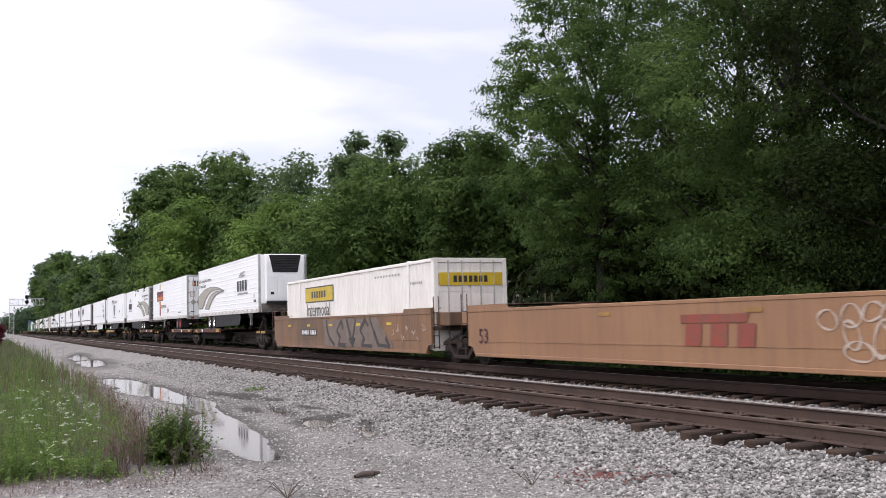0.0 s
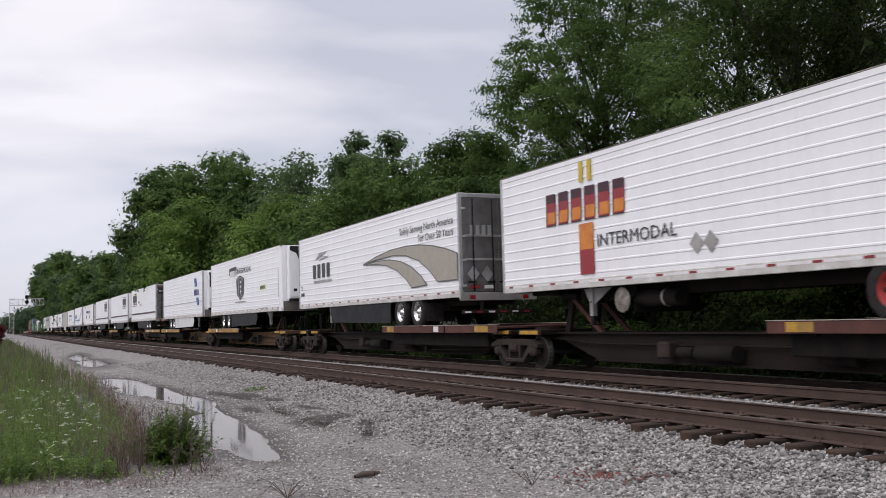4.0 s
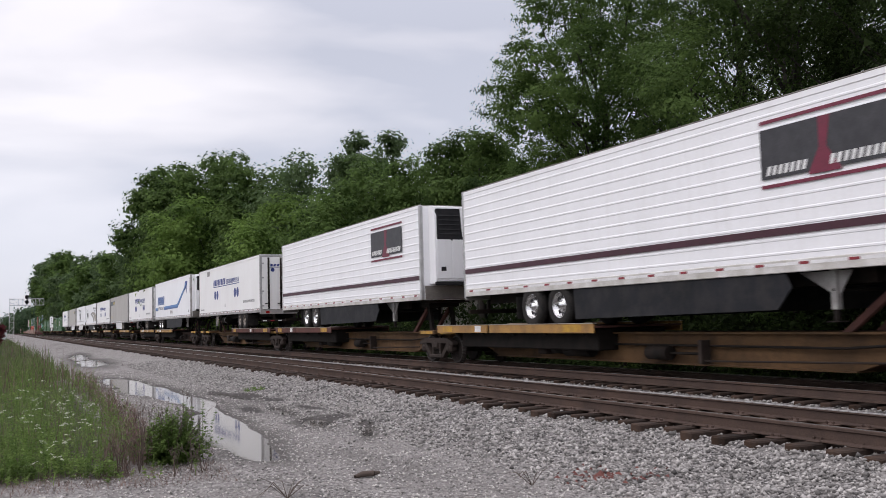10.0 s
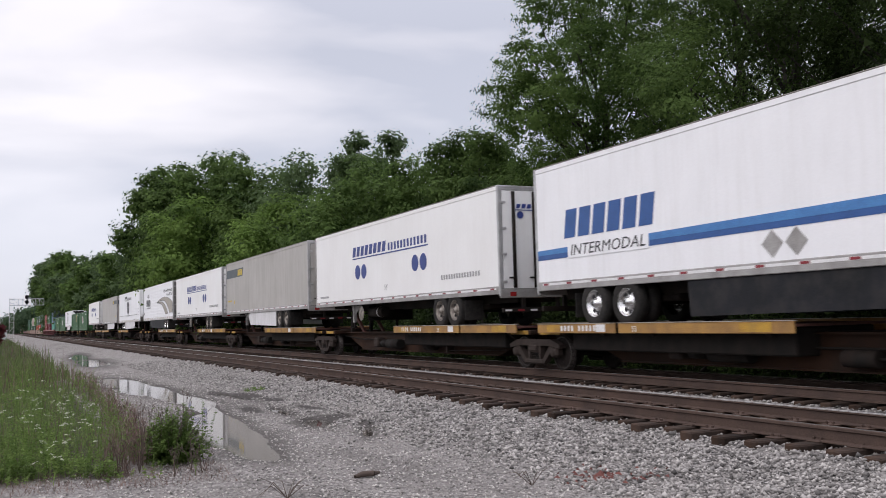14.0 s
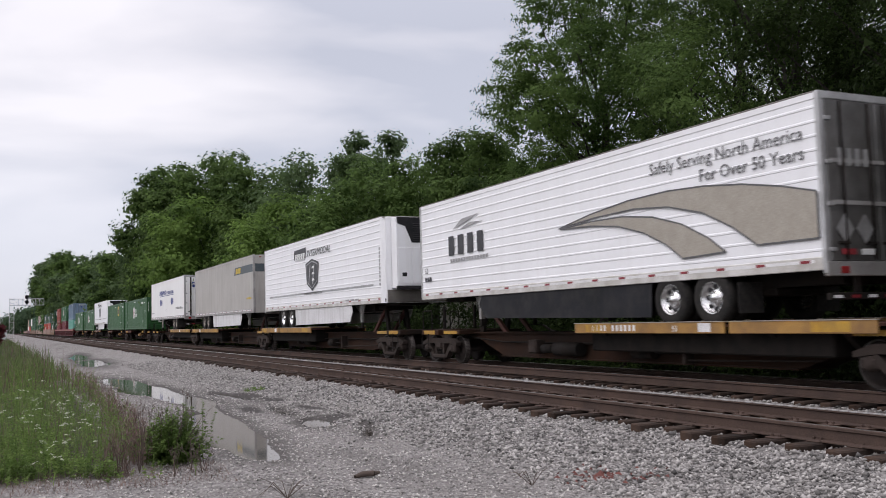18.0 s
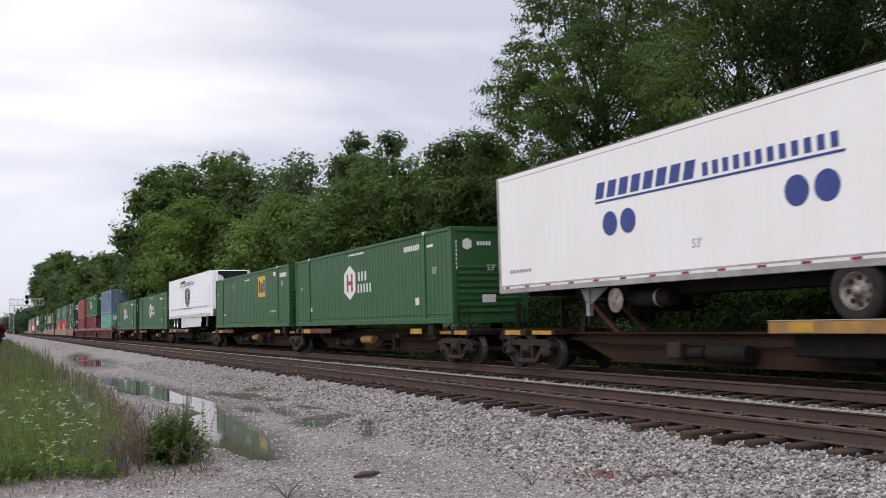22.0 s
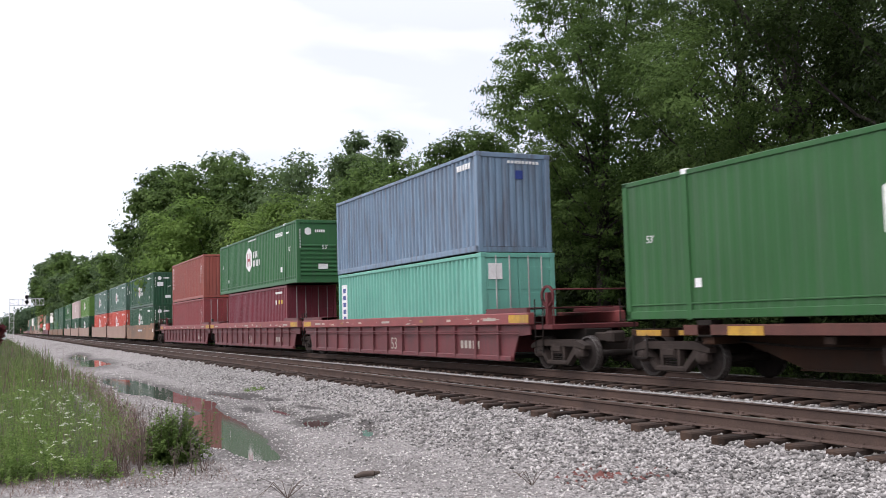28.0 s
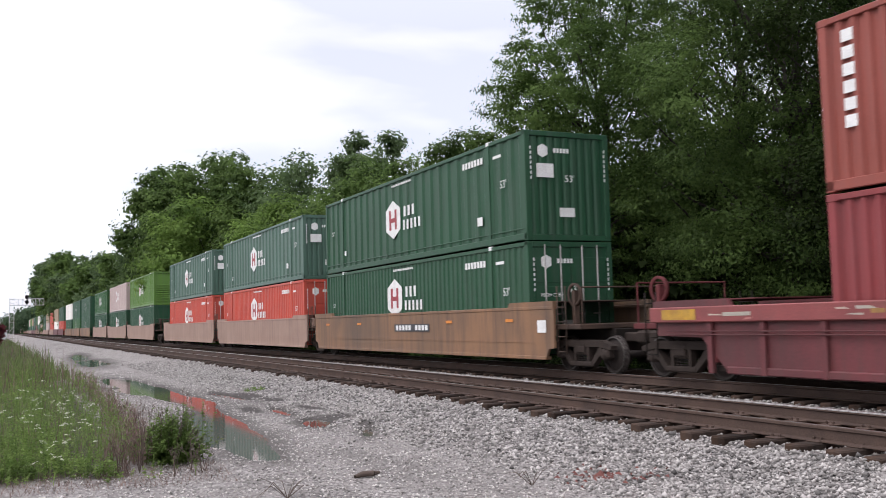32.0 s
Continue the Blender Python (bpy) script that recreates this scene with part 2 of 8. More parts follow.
chord_maroon = surf("chord_maroon", (0.255, 0.062, 0.060), (0.20, 0.05, 0.05), rough=0.6, scale=1.5, fine=30, bump=0.06, dirt=(0.13, 0.06, 0.05), dirt_amount=0.6)
chord_pale = surf("chord_pale", (0.40, 0.17, 0.15), (0.34, 0.13, 0.12), rough=0.7, scale=4, bump=0)
end_brown = surf("end_brown", (0.085, 0.055, 0.042), (0.055, 0.040, 0.033), rough=0.75, scale=2, fine=40, bump=0.1, dirt=(0.03, 0.025, 0.022), dirt_amount=0.6, spec=0.15)
end_maroon = surf("end_maroon", (0.14, 0.038, 0.040), (0.10, 0.03, 0.032), rough=0.7, scale=2, fine=40, bump=0.1, dirt=(0.04, 0.028, 0.026), dirt_amount=0.6, spec=0.15)
spray_dark = surf("spray_dark", (0.030, 0.026, 0.026), (0.055, 0.045, 0.042), rough=0.6, scale=5, bump=0, grain=2.0)
spray_grey = surf("spray_grey", (0.185, 0.145, 0.120), (0.145, 0.108, 0.085), rough=0.6, scale=3, bump=0)
spray_white = surf("spray_white", (0.50, 0.42, 0.36), (0.42, 0.33, 0.27), rough=0.6, scale=3, bump=0)
spray_green = surf("spray_green", (0.070, 0.068, 0.056), (0.13, 0.085, 0.058), rough=0.6, scale=1, bump=0)


def box_paint(name, c, d=None, rust=None):
    return surf(name, c, d or tuple(x * 0.85 for x in c), rough=0.45, scale=0.6, fine=25, bump=0.02, grain=0.25,
                dirt=rust or tuple(0.35 * x + 0.06 for x in c), dirt_amount=0.5 if not rust else 0.9 if rust[0] < 0.2 else 0.4, streak=True, spec=0.25)


paint_green = box_paint("container_green", (0.026, 0.106, 0.032))
paint_midgreen = box_paint("container_mid_green", (0.034, 0.130, 0.050))
paint_dkgreen = box_paint("container_dark_green", (0.020, 0.078, 0.040))
paint_grgreen = box_paint("container_grey_green", (0.075, 0.145, 0.112))
paint_ltgreen = box_paint("container_light_green", (0.10, 0.21, 0.042))
paint_white = box_paint("container_white", (0.82, 0.80, 0.765), (0.78, 0.755, 0.715), (0.55, 0.50, 0.44))
paint_blue = box_paint("container_blue", (0.175, 0.258, 0.350), (0.145, 0.215, 0.295), (0.09, 0.062, 0.055))
paint_mint = box_paint("container_mint", (0.155, 0.42, 0.335), (0.12, 0.35, 0.28))
paint_maroon = box_paint("container_maroon", (0.185, 0.035, 0.050), (0.15, 0.03, 0.042))
paint_rust = box_paint("container_rust", (0.29, 0.080, 0.062), (0.245, 0.067, 0.052))
paint_rust_low = box_paint("container_rust_red", (0.255, 0.054, 0.057), (0.21, 0.046, 0.048))
paint_red = box_paint("container_red", (0.52, 0.085, 0.055), (0.44, 0.07, 0.05))
paint_pink = box_paint("container_faded_pink", (0.52, 0.42, 0.40), (0.46, 0.36, 0.34))
paint_tan = box_paint("container_tan", (0.36, 0.27, 0.19))

rail_rust = surf("rail_rust", (0.066, 0.047, 0.040), (0.092, 0.062, 0.050), rough=0.8, scale=2, fine=50, bump=0.2, spec=0.15)
rail_shine = surf("rail_shine", (0.42, 0.41, 0.40), (0.30, 0.285, 0.27), rough=0.3, metal=0.9, scale=2, bump=0.02)
tie_wood = surf("tie_wood", (0.022, 0.017, 0.015), (0.048, 0.033, 0.026), rough=0.9, scale=3, fine=30, bump=0.5, rand=0.45, dirt=(0.13, 0.072, 0.042), dirt_amount=0.65, spec=0.15)
stone_mat = surf("ballast_stone", (0.315, 0.302, 0.290), (0.215, 0.206, 0.198), rough=0.85, scale=4, fine=60, bump=0.3, island=0.72, spec=0.25)
gravel_mat = surf("road_gravel_stone", (0.40, 0.382, 0.366), (0.29, 0.276, 0.264), rough=0.85, scale=4, fine=60, bump=0.3, island=0.6, spec=0.25)
wood_bark = surf("bark", (0.034, 0.028, 0.024), (0.022, 0.019, 0.016), rough=0.95, scale=1.5, fine=18, bump=0.6, depth=0.04)
dead_wood = surf("dead_wood", (0.075, 0.055, 0.045), (0.11, 0.085, 0.07), rough=0.95, scale=8, fine=40, bump=0.5)
galv = surf("galvanised_steel", (0.55, 0.56, 0.57), (0.46, 0.47, 0.48), rough=0.5, metal=0.3, scale=3)
siding = surf("house_siding", (0.66, 0.63, 0.62), (0.58, 0.56, 0.55), rough=0.8, scale=1)
shingle = surf("roof_shingle", (0.22, 0.21, 0.21), (0.17, 0.16, 0.16), rough=0.9, scale=2)
window_dark = surf("window_glass", (0.03, 0.035, 0.04), rough=0.08, bump=0)
leaf_dark = leafy("leaf_dark", (0.030, 0.058, 0.017), (0.120, 0.190, 0.054))
leaf_mid = leafy("leaf_mid", (0.038, 0.072, 0.020), (0.130, 0.208, 0.058))
leaf_light = leafy("leaf_light", (0.066, 0.120, 0.027), (0.180, 0.280, 0.070))
# near-black leaves: the shade inside the wood is put into their colour
leaf_shaded = leafy("leaf_shaded", (0.010, 0.019, 0.006), (0.042, 0.067, 0.020))
leaf_grey = leafy("leaf_grey", (0.050, 0.086, 0.036), (0.130, 0.192, 0.086))
# bluer and flatter in tone: distance haze mixed into the leaf colour
leaf_hazed = leafy("leaf_hazed", (0.045, 0.080, 0.045), (0.095, 0.150, 0.080))
leaf_red = leafy("leaf_red", (0.10, 0.025, 0.032), (0.19, 0.055, 0.060))
grass_green = leafy("grass_green", (0.065, 0.115, 0.032), (0.195, 0.270, 0.095), 0.4, 1.6)
grass_far = leafy("grass_far", (0.062, 0.092, 0.034), (0.150, 0.190, 0.078), 0.35, 0.5)
weed_green = leafy("weed_green", (0.085, 0.145, 0.036), (0.225, 0.320, 0.095), 0.4, 2.2)
grass_dead = leafy("grass_dead", (0.085, 0.056, 0.048), (0.23, 0.165, 0.142), 0.25, 2.0)
bush_leaf = leafy("bush_leaf", (0.070, 0.122, 0.030), (0.150, 0.225, 0.062), 0.35, 3.0)
flower_white = leafy("flower_white", (0.50, 0.53, 0.42), (0.72, 0.74, 0.62), 0.3, 4.0)


def ground_material():
    """Crushed limestone, darker and browner where it is wet or muddy and along the tracks, green and brown under the
    plants and trees.
    """
    m = bpy.data.materials.new("ground_gravel")
    m.use_nodes = True
    nt = m.node_tree
    N, L = nt.nodes, nt.links
    b = N["Principled BSDF"]
    b.inputs["Specular IOR Level"].default_value = 0.22
    co = N.new("ShaderNodeTexCoord")
    vo = N.new("ShaderNodeTexVoronoi")
    vo.inputs["Scale"].default_value = 30.0
    L.new(co.outputs["Object"], vo.inputs["Vector"])
    n1 = N.new("ShaderNodeTexNoise")
    n1.inputs["Scale"].default_value, n1.inputs["Detail"].default_value = 0.55, 6.0
    L.new(co.outputs["Object"], n1.inputs["Vector"])
    bw = N.new("ShaderNodeSeparateColor")
    L.new(vo.outputs["Color"], bw.inputs[0])
    stone = N.new("ShaderNodeValToRGB")
    stone.color_ramp.elements[0].color, stone.color_ramp.elements[1].color = (0.11, 0.103, 0.100, 1), (0.37, 0.352, 0.338, 1)
    L.new(bw.outputs[0], stone.inputs[0])
    fines = N.new("ShaderNodeValToRGB")
    fines.color_ramp.elements[0].color, fines.color_ramp.elements[1].color = (0.12, 0.113, 0.109, 1), (0.37, 0.350, 0.336, 1)
    vf = N.new("ShaderNodeTexVoronoi")
    vf.inputs["Scale"].default_value = 58.0
    L.new(co.outputs["Object"], vf.inputs["Vector"])
    fw = N.new("ShaderNodeSeparateColor")
    L.new(vf.outputs["Color"], fw.inputs[0])
    L.new(fw.outputs[0], fines.inputs[0])
    pick = N.new("ShaderNodeMapRange")
    pick.inputs["From Min"].default_value, pick.inputs["From Max"].default_value = 0.42, 0.60
    L.new(n1.outputs["Fac"], pick.inputs["Value"])
    mx = N.new("ShaderNodeMix")
    mx.data_type = "RGBA"
    L.new(pick.outputs[0], mx.inputs["Factor"])
    L.new(stone.outputs[0], mx.inputs["A"])
    L.new(fines.outputs[0], mx.inputs["B"])
    wet = N.new("ShaderNodeAttribute")
    wet.attribute_name = "wet"
    m2 = N.new("ShaderNodeMix")
    m2.data_type = "RGBA"
    # damp streaks along the road
    stretch = N.new("ShaderNodeMapping")
    stretch.inputs["Scale"].default_value = (1.1, 0.22, 1.0)
    L.new(co.outputs["Object"], stretch.inputs["Vector"])
    n4 = N.new("ShaderNodeTexNoise")
    n4.inputs["Scale"].default_value, n4.inputs["Detail"].default_value = 1.0, 7.0
    n4.inputs["Roughness"].default_value = 0.62
    L.new(stretch.outputs[0], n4.inputs["Vector"])
    damp = N.new("ShaderNodeMapRange")
    damp.inputs["From Min"].default_value, damp.inputs["From Max"].default_value = 0.50, 0.72
    damp.inputs["To Max"].default_value = 0.6
    L.new(n4.outputs["Fac"], damp.inputs["Value"])
    most = N.new("ShaderNodeMath")
    most.operation = "MAXIMUM"
    L.new(wet.outputs["Fac"], most.inputs[0])
    L.new(damp.outputs[0], most.inputs[1])
    L.new(most.outputs[0], m2.inputs["Factor"])
    L.new(mx.outputs["Result"], m2.inputs["A"])
    m2.inputs["B"].default_value = (0.050, 0.045, 0.042, 1)
    soil = N.new("ShaderNodeAttribute")
    soil.attribute_name = "soil"
    m3 = N.new("ShaderNodeMix")
    m3.data_type = "RGBA"
    L.new(soil.outputs["Fac"], m3.inputs["Factor"])
    L.new(m2.outputs["Result"], m3.inputs["A"])
    sc = N.new("ShaderNodeValToRGB")
    sc.color_ramp.elements[0].color, sc.color_ramp.elements[1].color = (0.030, 0.045, 0.018, 1), (0.075, 0.070, 0.042, 1)
    L.new(n1.outputs["Fac"], sc.inputs[0])
    L.new(sc.outputs[0], m3.inputs["B"])
    L.new(m3.outputs["Result"], b.inputs["Base Color"])
    rg = N.new("ShaderNodeMapRange")
    rg.inputs["To Min"].default_value, rg.inputs["To Max"].default_value = 0.9, 0.75
    L.new(wet.outputs["Fac"], rg.inputs["Value"])
    L.new(rg.outputs[0], b.inputs["Roughness"])
    bp = N.new("ShaderNodeBump")
    bp.inputs["Strength"].default_value, bp.inputs["Distance"].default_value = 0.9, 0.03
    sub = N.new("ShaderNodeMath")
    sub.operation = "SUBTRACT"
    sub.inputs[0].default_value = 1.0
    L.new(vo.outputs["Distance"], sub.inputs[1])
    L.new(sub.outputs[0], bp.inputs["Height"])
    L.new(bp.outputs[0], b.inputs["Normal"])
    return m


def water_material():
    m = bpy.data.materials.new("puddle_water")
    m.use_nodes = True
    b = m.node_tree.nodes["Principled BSDF"]
    b.inputs["Base Color"].default_value = (0.085, 0.075, 0.066, 1)
    b.inputs["Roughness"].default_value = 0.05
    b.inputs["IOR"].default_value = 1.6
    b.inputs["Specular IOR Level"].default_value = 0.8
    return m


ground_mat = ground_material()
water_mat = water_material()

# ---- mesh helpers ----


class Geo:
    """Collects faces for one mesh."""

    def __init__(self):
        self.v, self.f, self.s = [], [], []

    def face(self, pts, smooth=False):
        k = len(self.v)
        self.v += [tuple(p) for p in pts]
        self.f.append(tuple(range(k, k + len(pts))))
        self.s.append(smooth)
        return self

    def box(self, x0, x1, y0, y1, z0, z1):
        k = len(self.v)
        self.v += [(x, y, z) for z in (z0, z1) for y in (y0, y1) for x in (x0, x1)]
        for q in ((0, 2, 3, 1), (4, 5, 7, 6), (0, 1, 5, 4), (2, 6, 7, 3), (0, 4, 6, 2), (1, 3, 7, 5)):
            self.f.append(tuple(k + i for i in q))
            self.s.append(False)
        return self

    def cbox(self, x0, x1, y0, y1, z0, z1, c=0.015):
        """A box with chamfered edges."""
        k = len(self.v)
        lo, hi = (x0, y0, z0), (x1, y1, z1)
        c = min(c, 0.45 * min(h - l for h, l in zip(hi, lo)))
        idx = {}
        for sx in (0, 1):
            for sy in (0, 1):
                for sz in (0, 1):
                    s = (sx, sy, sz)
                    for ax in range(3):
                        p = [(hi[i] if s[i] else lo[i]) if i == ax else ((hi[i] - c) if s[i] else (lo[i] + c)) for i in range(3)]
                        idx[s, ax] = len(self.v)
                        self.v.append(tuple(p))
        mid = ((x0 + x1) / 2, (y0 + y1) / 2, (z0 + z1) / 2)

        def put(loop):
            a, b, d = (Vector(self.v[loop[0]]), Vector(self.v[loop[1]]), Vector(self.v[loop[2]]))
            n = (b - a).cross(d - a)
            if n.dot(a - Vector(mid)) < 0:
                loop = loop[::-1]
            self.f.append(tuple(loop))
            self.s.append(False)
        for ax in range(3):
            o1, o2 = [i for i in range(3) if i != ax]
            for s in (0, 1):
                loop = []
                for a, b in ((0, 0), (1, 0), (1, 1), (0, 1)):
                    t = [0, 0, 0]
                    t[ax], t[o1], t[o2] = s, a, b
                    loop.append(idx[tuple(t), ax])
                put(loop)
            for a in (0, 1):
                for b in (0, 1):
                    t0, t1 = [0, 0, 0], [0, 0, 0]
                    t0[o1] = t1[o1] = a
                    t0[o2] = t1[o2] = b
                    t1[ax] = 1
                    t0, t1 = tuple(t0), tuple(t1)
                    put([idx[t0, o1], idx[t1, o1], idx[t1, o2], idx[t0, o2]])
        for s in ((a, b, d) for a in (0, 1) for b in (0, 1) for d in (0, 1)):
            put([idx[s, 0], idx[s, 1], idx[s, 2]])
        return self

    def prism(self, pts, axis, a0, a1, smooth=False):
        """A polygon extruded along an axis. pts: (y, z) for x, (x, z) for y, (x, y) for z."""
        def at(p, a):
            return {"x": (a, p[0], p[1]), "y": (p[0], a, p[1]), "z": (p[0], p[1], a)}[axis]
        area = sum(p[0] * q[1] - q[0] * p[1] for p, q in zip(pts, list(pts[1:]) + [pts[0]]))
        if (area > 0) == (axis == "y"):
            pts = list(pts)[::-1]
        k, n = len(self.v), len(pts)
        self.v += [at(p, a0) for p in pts] + [at(p, a1) for p in pts]
        self.f += [tuple(k + i for i in range(n))[::-1], tuple(k + n + i for i in range(n))]
        self.s += [False, False]
        for i in range(n):
            j = (i + 1) % n
            self.f.append((k + i, k + j, k + n + j, k + n + i))
            self.s.append(smooth)
        return self

    def cyl(self, p0, p1, r0, r1=None, n=12, caps=True):
        r1 = r0 if r1 is None else r1
        p0, p1 = Vector(p0), Vector(p1)
        d = (p1 - p0).normalized()
        a = d.orthogonal().normalized()
        b = d.cross(a)
        k = len(self.v)
        for p, r in ((p0, r0), (p1, r1)):
            for i in range(n):
                t = 2 * math.pi * i / n
                self.v.append(tuple(p + (a * math.cos(t) + b * math.sin(t)) * r))
        for i in range(n):
            j = (i + 1) % n
            self.f.append((k + i, k + j, k + n + j, k + n + i))
            self.s.append(True)
        if caps:
            self.f += [tuple(k + i for i in range(n))[::-1], tuple(k + n + i for i in range(n))]
            self.s += [False, False]
        return self

    def lathe(self, prof, n=24, axis="x", centre=(0, 0, 0)):
        """A profile of (along, radius) turned about an axis through centre."""
        k = len(self.v)
        for a, r in prof:
            for i in range(n):
                t = 2 * math.pi * i / n
                c, s = r * math.cos(t), r * math.sin(t)
                p = {"x": (a, c, s), "y": (c, a, s), "z": (c, s, a)}[axis]
                self.v.append(tuple(q + w for q, w in zip(p, centre)))
        for j in range(len(prof) - 1):
            for i in range(n):
                h = (i + 1) % n
                self.f.append((k + j * n + i, k + j * n + h, k + (j + 1) * n + h, k + (j + 1) * n + i))
                self.s.append(True)
        return self

    def tube(self, pts, radii, n=7):
        for (p, q), (r, s) in zip(zip(pts, pts[1:]), zip(radii, radii[1:])):
            self.cyl(p, q, r, s, n, False)
        return self

    def mesh(self, name, material):
        me = bpy.data.meshes.new(name)
        me.from_pydata(self.v, [], self.f)
        me.polygons.foreach_set("use_smooth", self.s)
        me.materials.append(material)
        me.update()
        return me


MESHES = {}


def shared(key, material, make):
    """A mesh built once for each shape and material."""
    k = (key, material.name)
    if k not in MESHES:
        g = Geo()
        make(g)
        MESHES[k] = g.mesh(key if isinstance(key, str) else str(key[0]), material)
    return MESHES[k]


def part(name, shape, material, parent, label="", at=None):
    """One mesh object under a thing or a part. shape: a Geo or a mesh."""
    me = shape.mesh(name, material) if isinstance(shape, Geo) else shape
    ob = new(name, me)
    ob.parent = parent
    if at is not None:
        ob.matrix_basis = at if isinstance(at, Matrix) else Matrix.Translation(at)
    if label:
        ob["label"] = label
    return ob


def thing(name, label, category, m=None, group="", kind=""):
    ob = new(name)
    ob.empty_display_size = 0.3
    if m is not None:
        ob.matrix_basis = m
    return tagged(ob, label, category, group, kind)


def single(name, geo, material, label, category, m=None, group="", kind=""):
    ob = new(name, geo if not isinstance(geo, Geo) else geo.mesh(name, material))
    if m is not None:
        ob.matrix_basis = m
    return tagged(ob, label, category, group, kind)


def raw_mesh(name, verts, faces_n, material, smooth=False):
    """A mesh of equal faces: verts (n*k, 3), faces of k corners in order."""
    verts = np.asarray(verts, dtype=np.float32)
    n = len(verts)
    me = bpy.data.meshes.new(name)
    me.vertices.add(n)
    me.vertices.foreach_set("co", verts.ravel())
    me.loops.add(n)
    me.loops.foreach_set("vertex_index", np.arange(n, dtype=np.int32))
    m = n // faces_n
    me.polygons.add(m)
    me.polygons.foreach_set("loop_start", np.arange(m, dtype=np.int32) * faces_n)
    me.materials.append(material)
    me.update(calc_edges=True)
    return me


def indexed_mesh(name, verts, tris, material):
    verts = np.asarray(verts, dtype=np.float32)
    tris = np.asarray(tris, dtype=np.int32)
    me = bpy.data.meshes.new(name)
    me.vertices.add(len(verts))
    me.vertices.foreach_set("co", verts.ravel())
    me.loops.add(tris.size)
    me.loops.foreach_set("vertex_index", tris.ravel())
    me.polygons.add(len(tris))
    me.polygons.foreach_set("loop_start", np.arange(len(tris), dtype=np.int32) * tris.shape[1])
    me.materials.append(material)
    me.update(calc_edges=True)
    return me


rng = np.random.default_rng(7)

# ---- ground ----
NEAR_TRACK, TRAIN_TRACK = 9.31, 13.46
WATER = -0.535
# puddles: centre x, y, half width, half length, turn in degrees
PUDDLES = ((3.40, 13.9, 0.30, 1.1, -2), (3.52, 15.6, 0.47, 1.8, -4), (3.80, 18.4, 0.42, 2.2, -6), (4.25, 22.0, 0.30, 2.6, -4),
           (4.25, 25.0, 0.42, 2.8, 4), (4.0, 29.0, 0.62, 3.2, 4), (3.85, 33.4, 0.55, 3.2, 0), (5.5, 24.4, 0.16, 1.7, 5), (5.42, 19.4, 0.12, 0.8, -6),
           (5.38, 16.9, 0.26, 0.8, -15), (5.75, 15.2, 0.12, 0.9, -20), (4.7, 55.0, 0.7, 5.0, -3), (4.9, 67.0, 0.5, 7.0, -4))


def puddle_depth(x, y):
    """1 in the middle of a puddle, 0 at its rim, below 0 outside."""
    best = np.full(np.shape(x), -9.0)
    for cx, cy, a, b, turn in PUDDLES:
        c, s = math.cos(radians(turn)), math.sin(radians(turn))
        u, v = (x - cx) * c + (y - cy) * s, -(x - cx) * s + (y - cy) * c
        best = np.maximum(best, 1 - np.sqrt((u / a) ** 2 + (v / b) ** 2))
    return best


def wave(x, y):
    """Smooth uneven ground, about -1 to 1."""
    return (np.sin(1.7 * x + 0.6 * y + 1.3) * 0.4 + np.sin(0.9 * y - 1.1 * x) * 0.35 + np.sin(3.3 * x - 2.1 * y + 0.5) * 0.18
            + np.sin(5.1 * y + 2.3 * x) * 0.12 + np.sin(9.7 * x + 7.9 * y) * 0.08 + np.sin(13.1 * y - 11.3 * x + 2.0) * 0.06)


PROFILE_X = (-4000, -30, -6, 1.0, 2.0, 5.4, 6.2, 7.6, 7.9, 8.1, 14.7, 15.1, 17.0, 19.0, 26, 60, 4000)
PROFILE_Z = (-1.5, -0.45, -0.42, -0.46, -0.50, -0.50, -0.46, -0.358, -0.325, -0.262, -0.27, -0.30, -0.62, -0.7, -0.35, 0.3, 0.6)


def ground_z(x, y):
    z = np.interp(x, PROFILE_X, PROFILE_Z)
    rough = np.interp(x, (0, 2, 7.6, 8.0, 15, 17), (1, 1, 0.5, 0.15, 0.15, 1))
    z = z + 0.022 * wave(x, y) * rough
    d = puddle_depth(x, y) + 0.22 * wave(1.7 * x, 1.3 * y)
    return np.where((d > -0.35) & (x < 6), z - 0.085 * np.clip((d + 0.35) / 0.6, 0, 1), z)


# black muddy spots: centre x, y, half width, half length, turn in degrees
MUD = ((5.6, 24.4, 0.60, 2.1, 12), (5.9, 22.2, 0.28, 1.3, 5), (5.3, 17.0, 0.55, 0.8, -30), (5.95, 17.3, 0.35, 0.8, 20), (4.95, 20.2, 0.3, 1.6, -8), (6.1, 19.6, 0.2, 1.2, 4))


def mud(x, y):
    best = np.zeros(np.shape(x))
    for cx, cy, a, b, turn in MUD:
        c, s = math.cos(radians(turn)), math.sin(radians(turn))
        u, v = (x - cx) * c + (y - cy) * s, -(x - cx) * s + (y - cy) * c
        best = np.maximum(best, np.clip(2.0 - 2.0 * np.sqrt((u / a) ** 2 + (v / b) ** 2) + 0.8 * wave(4 * x, 3 * y), 0, 1))
    return best


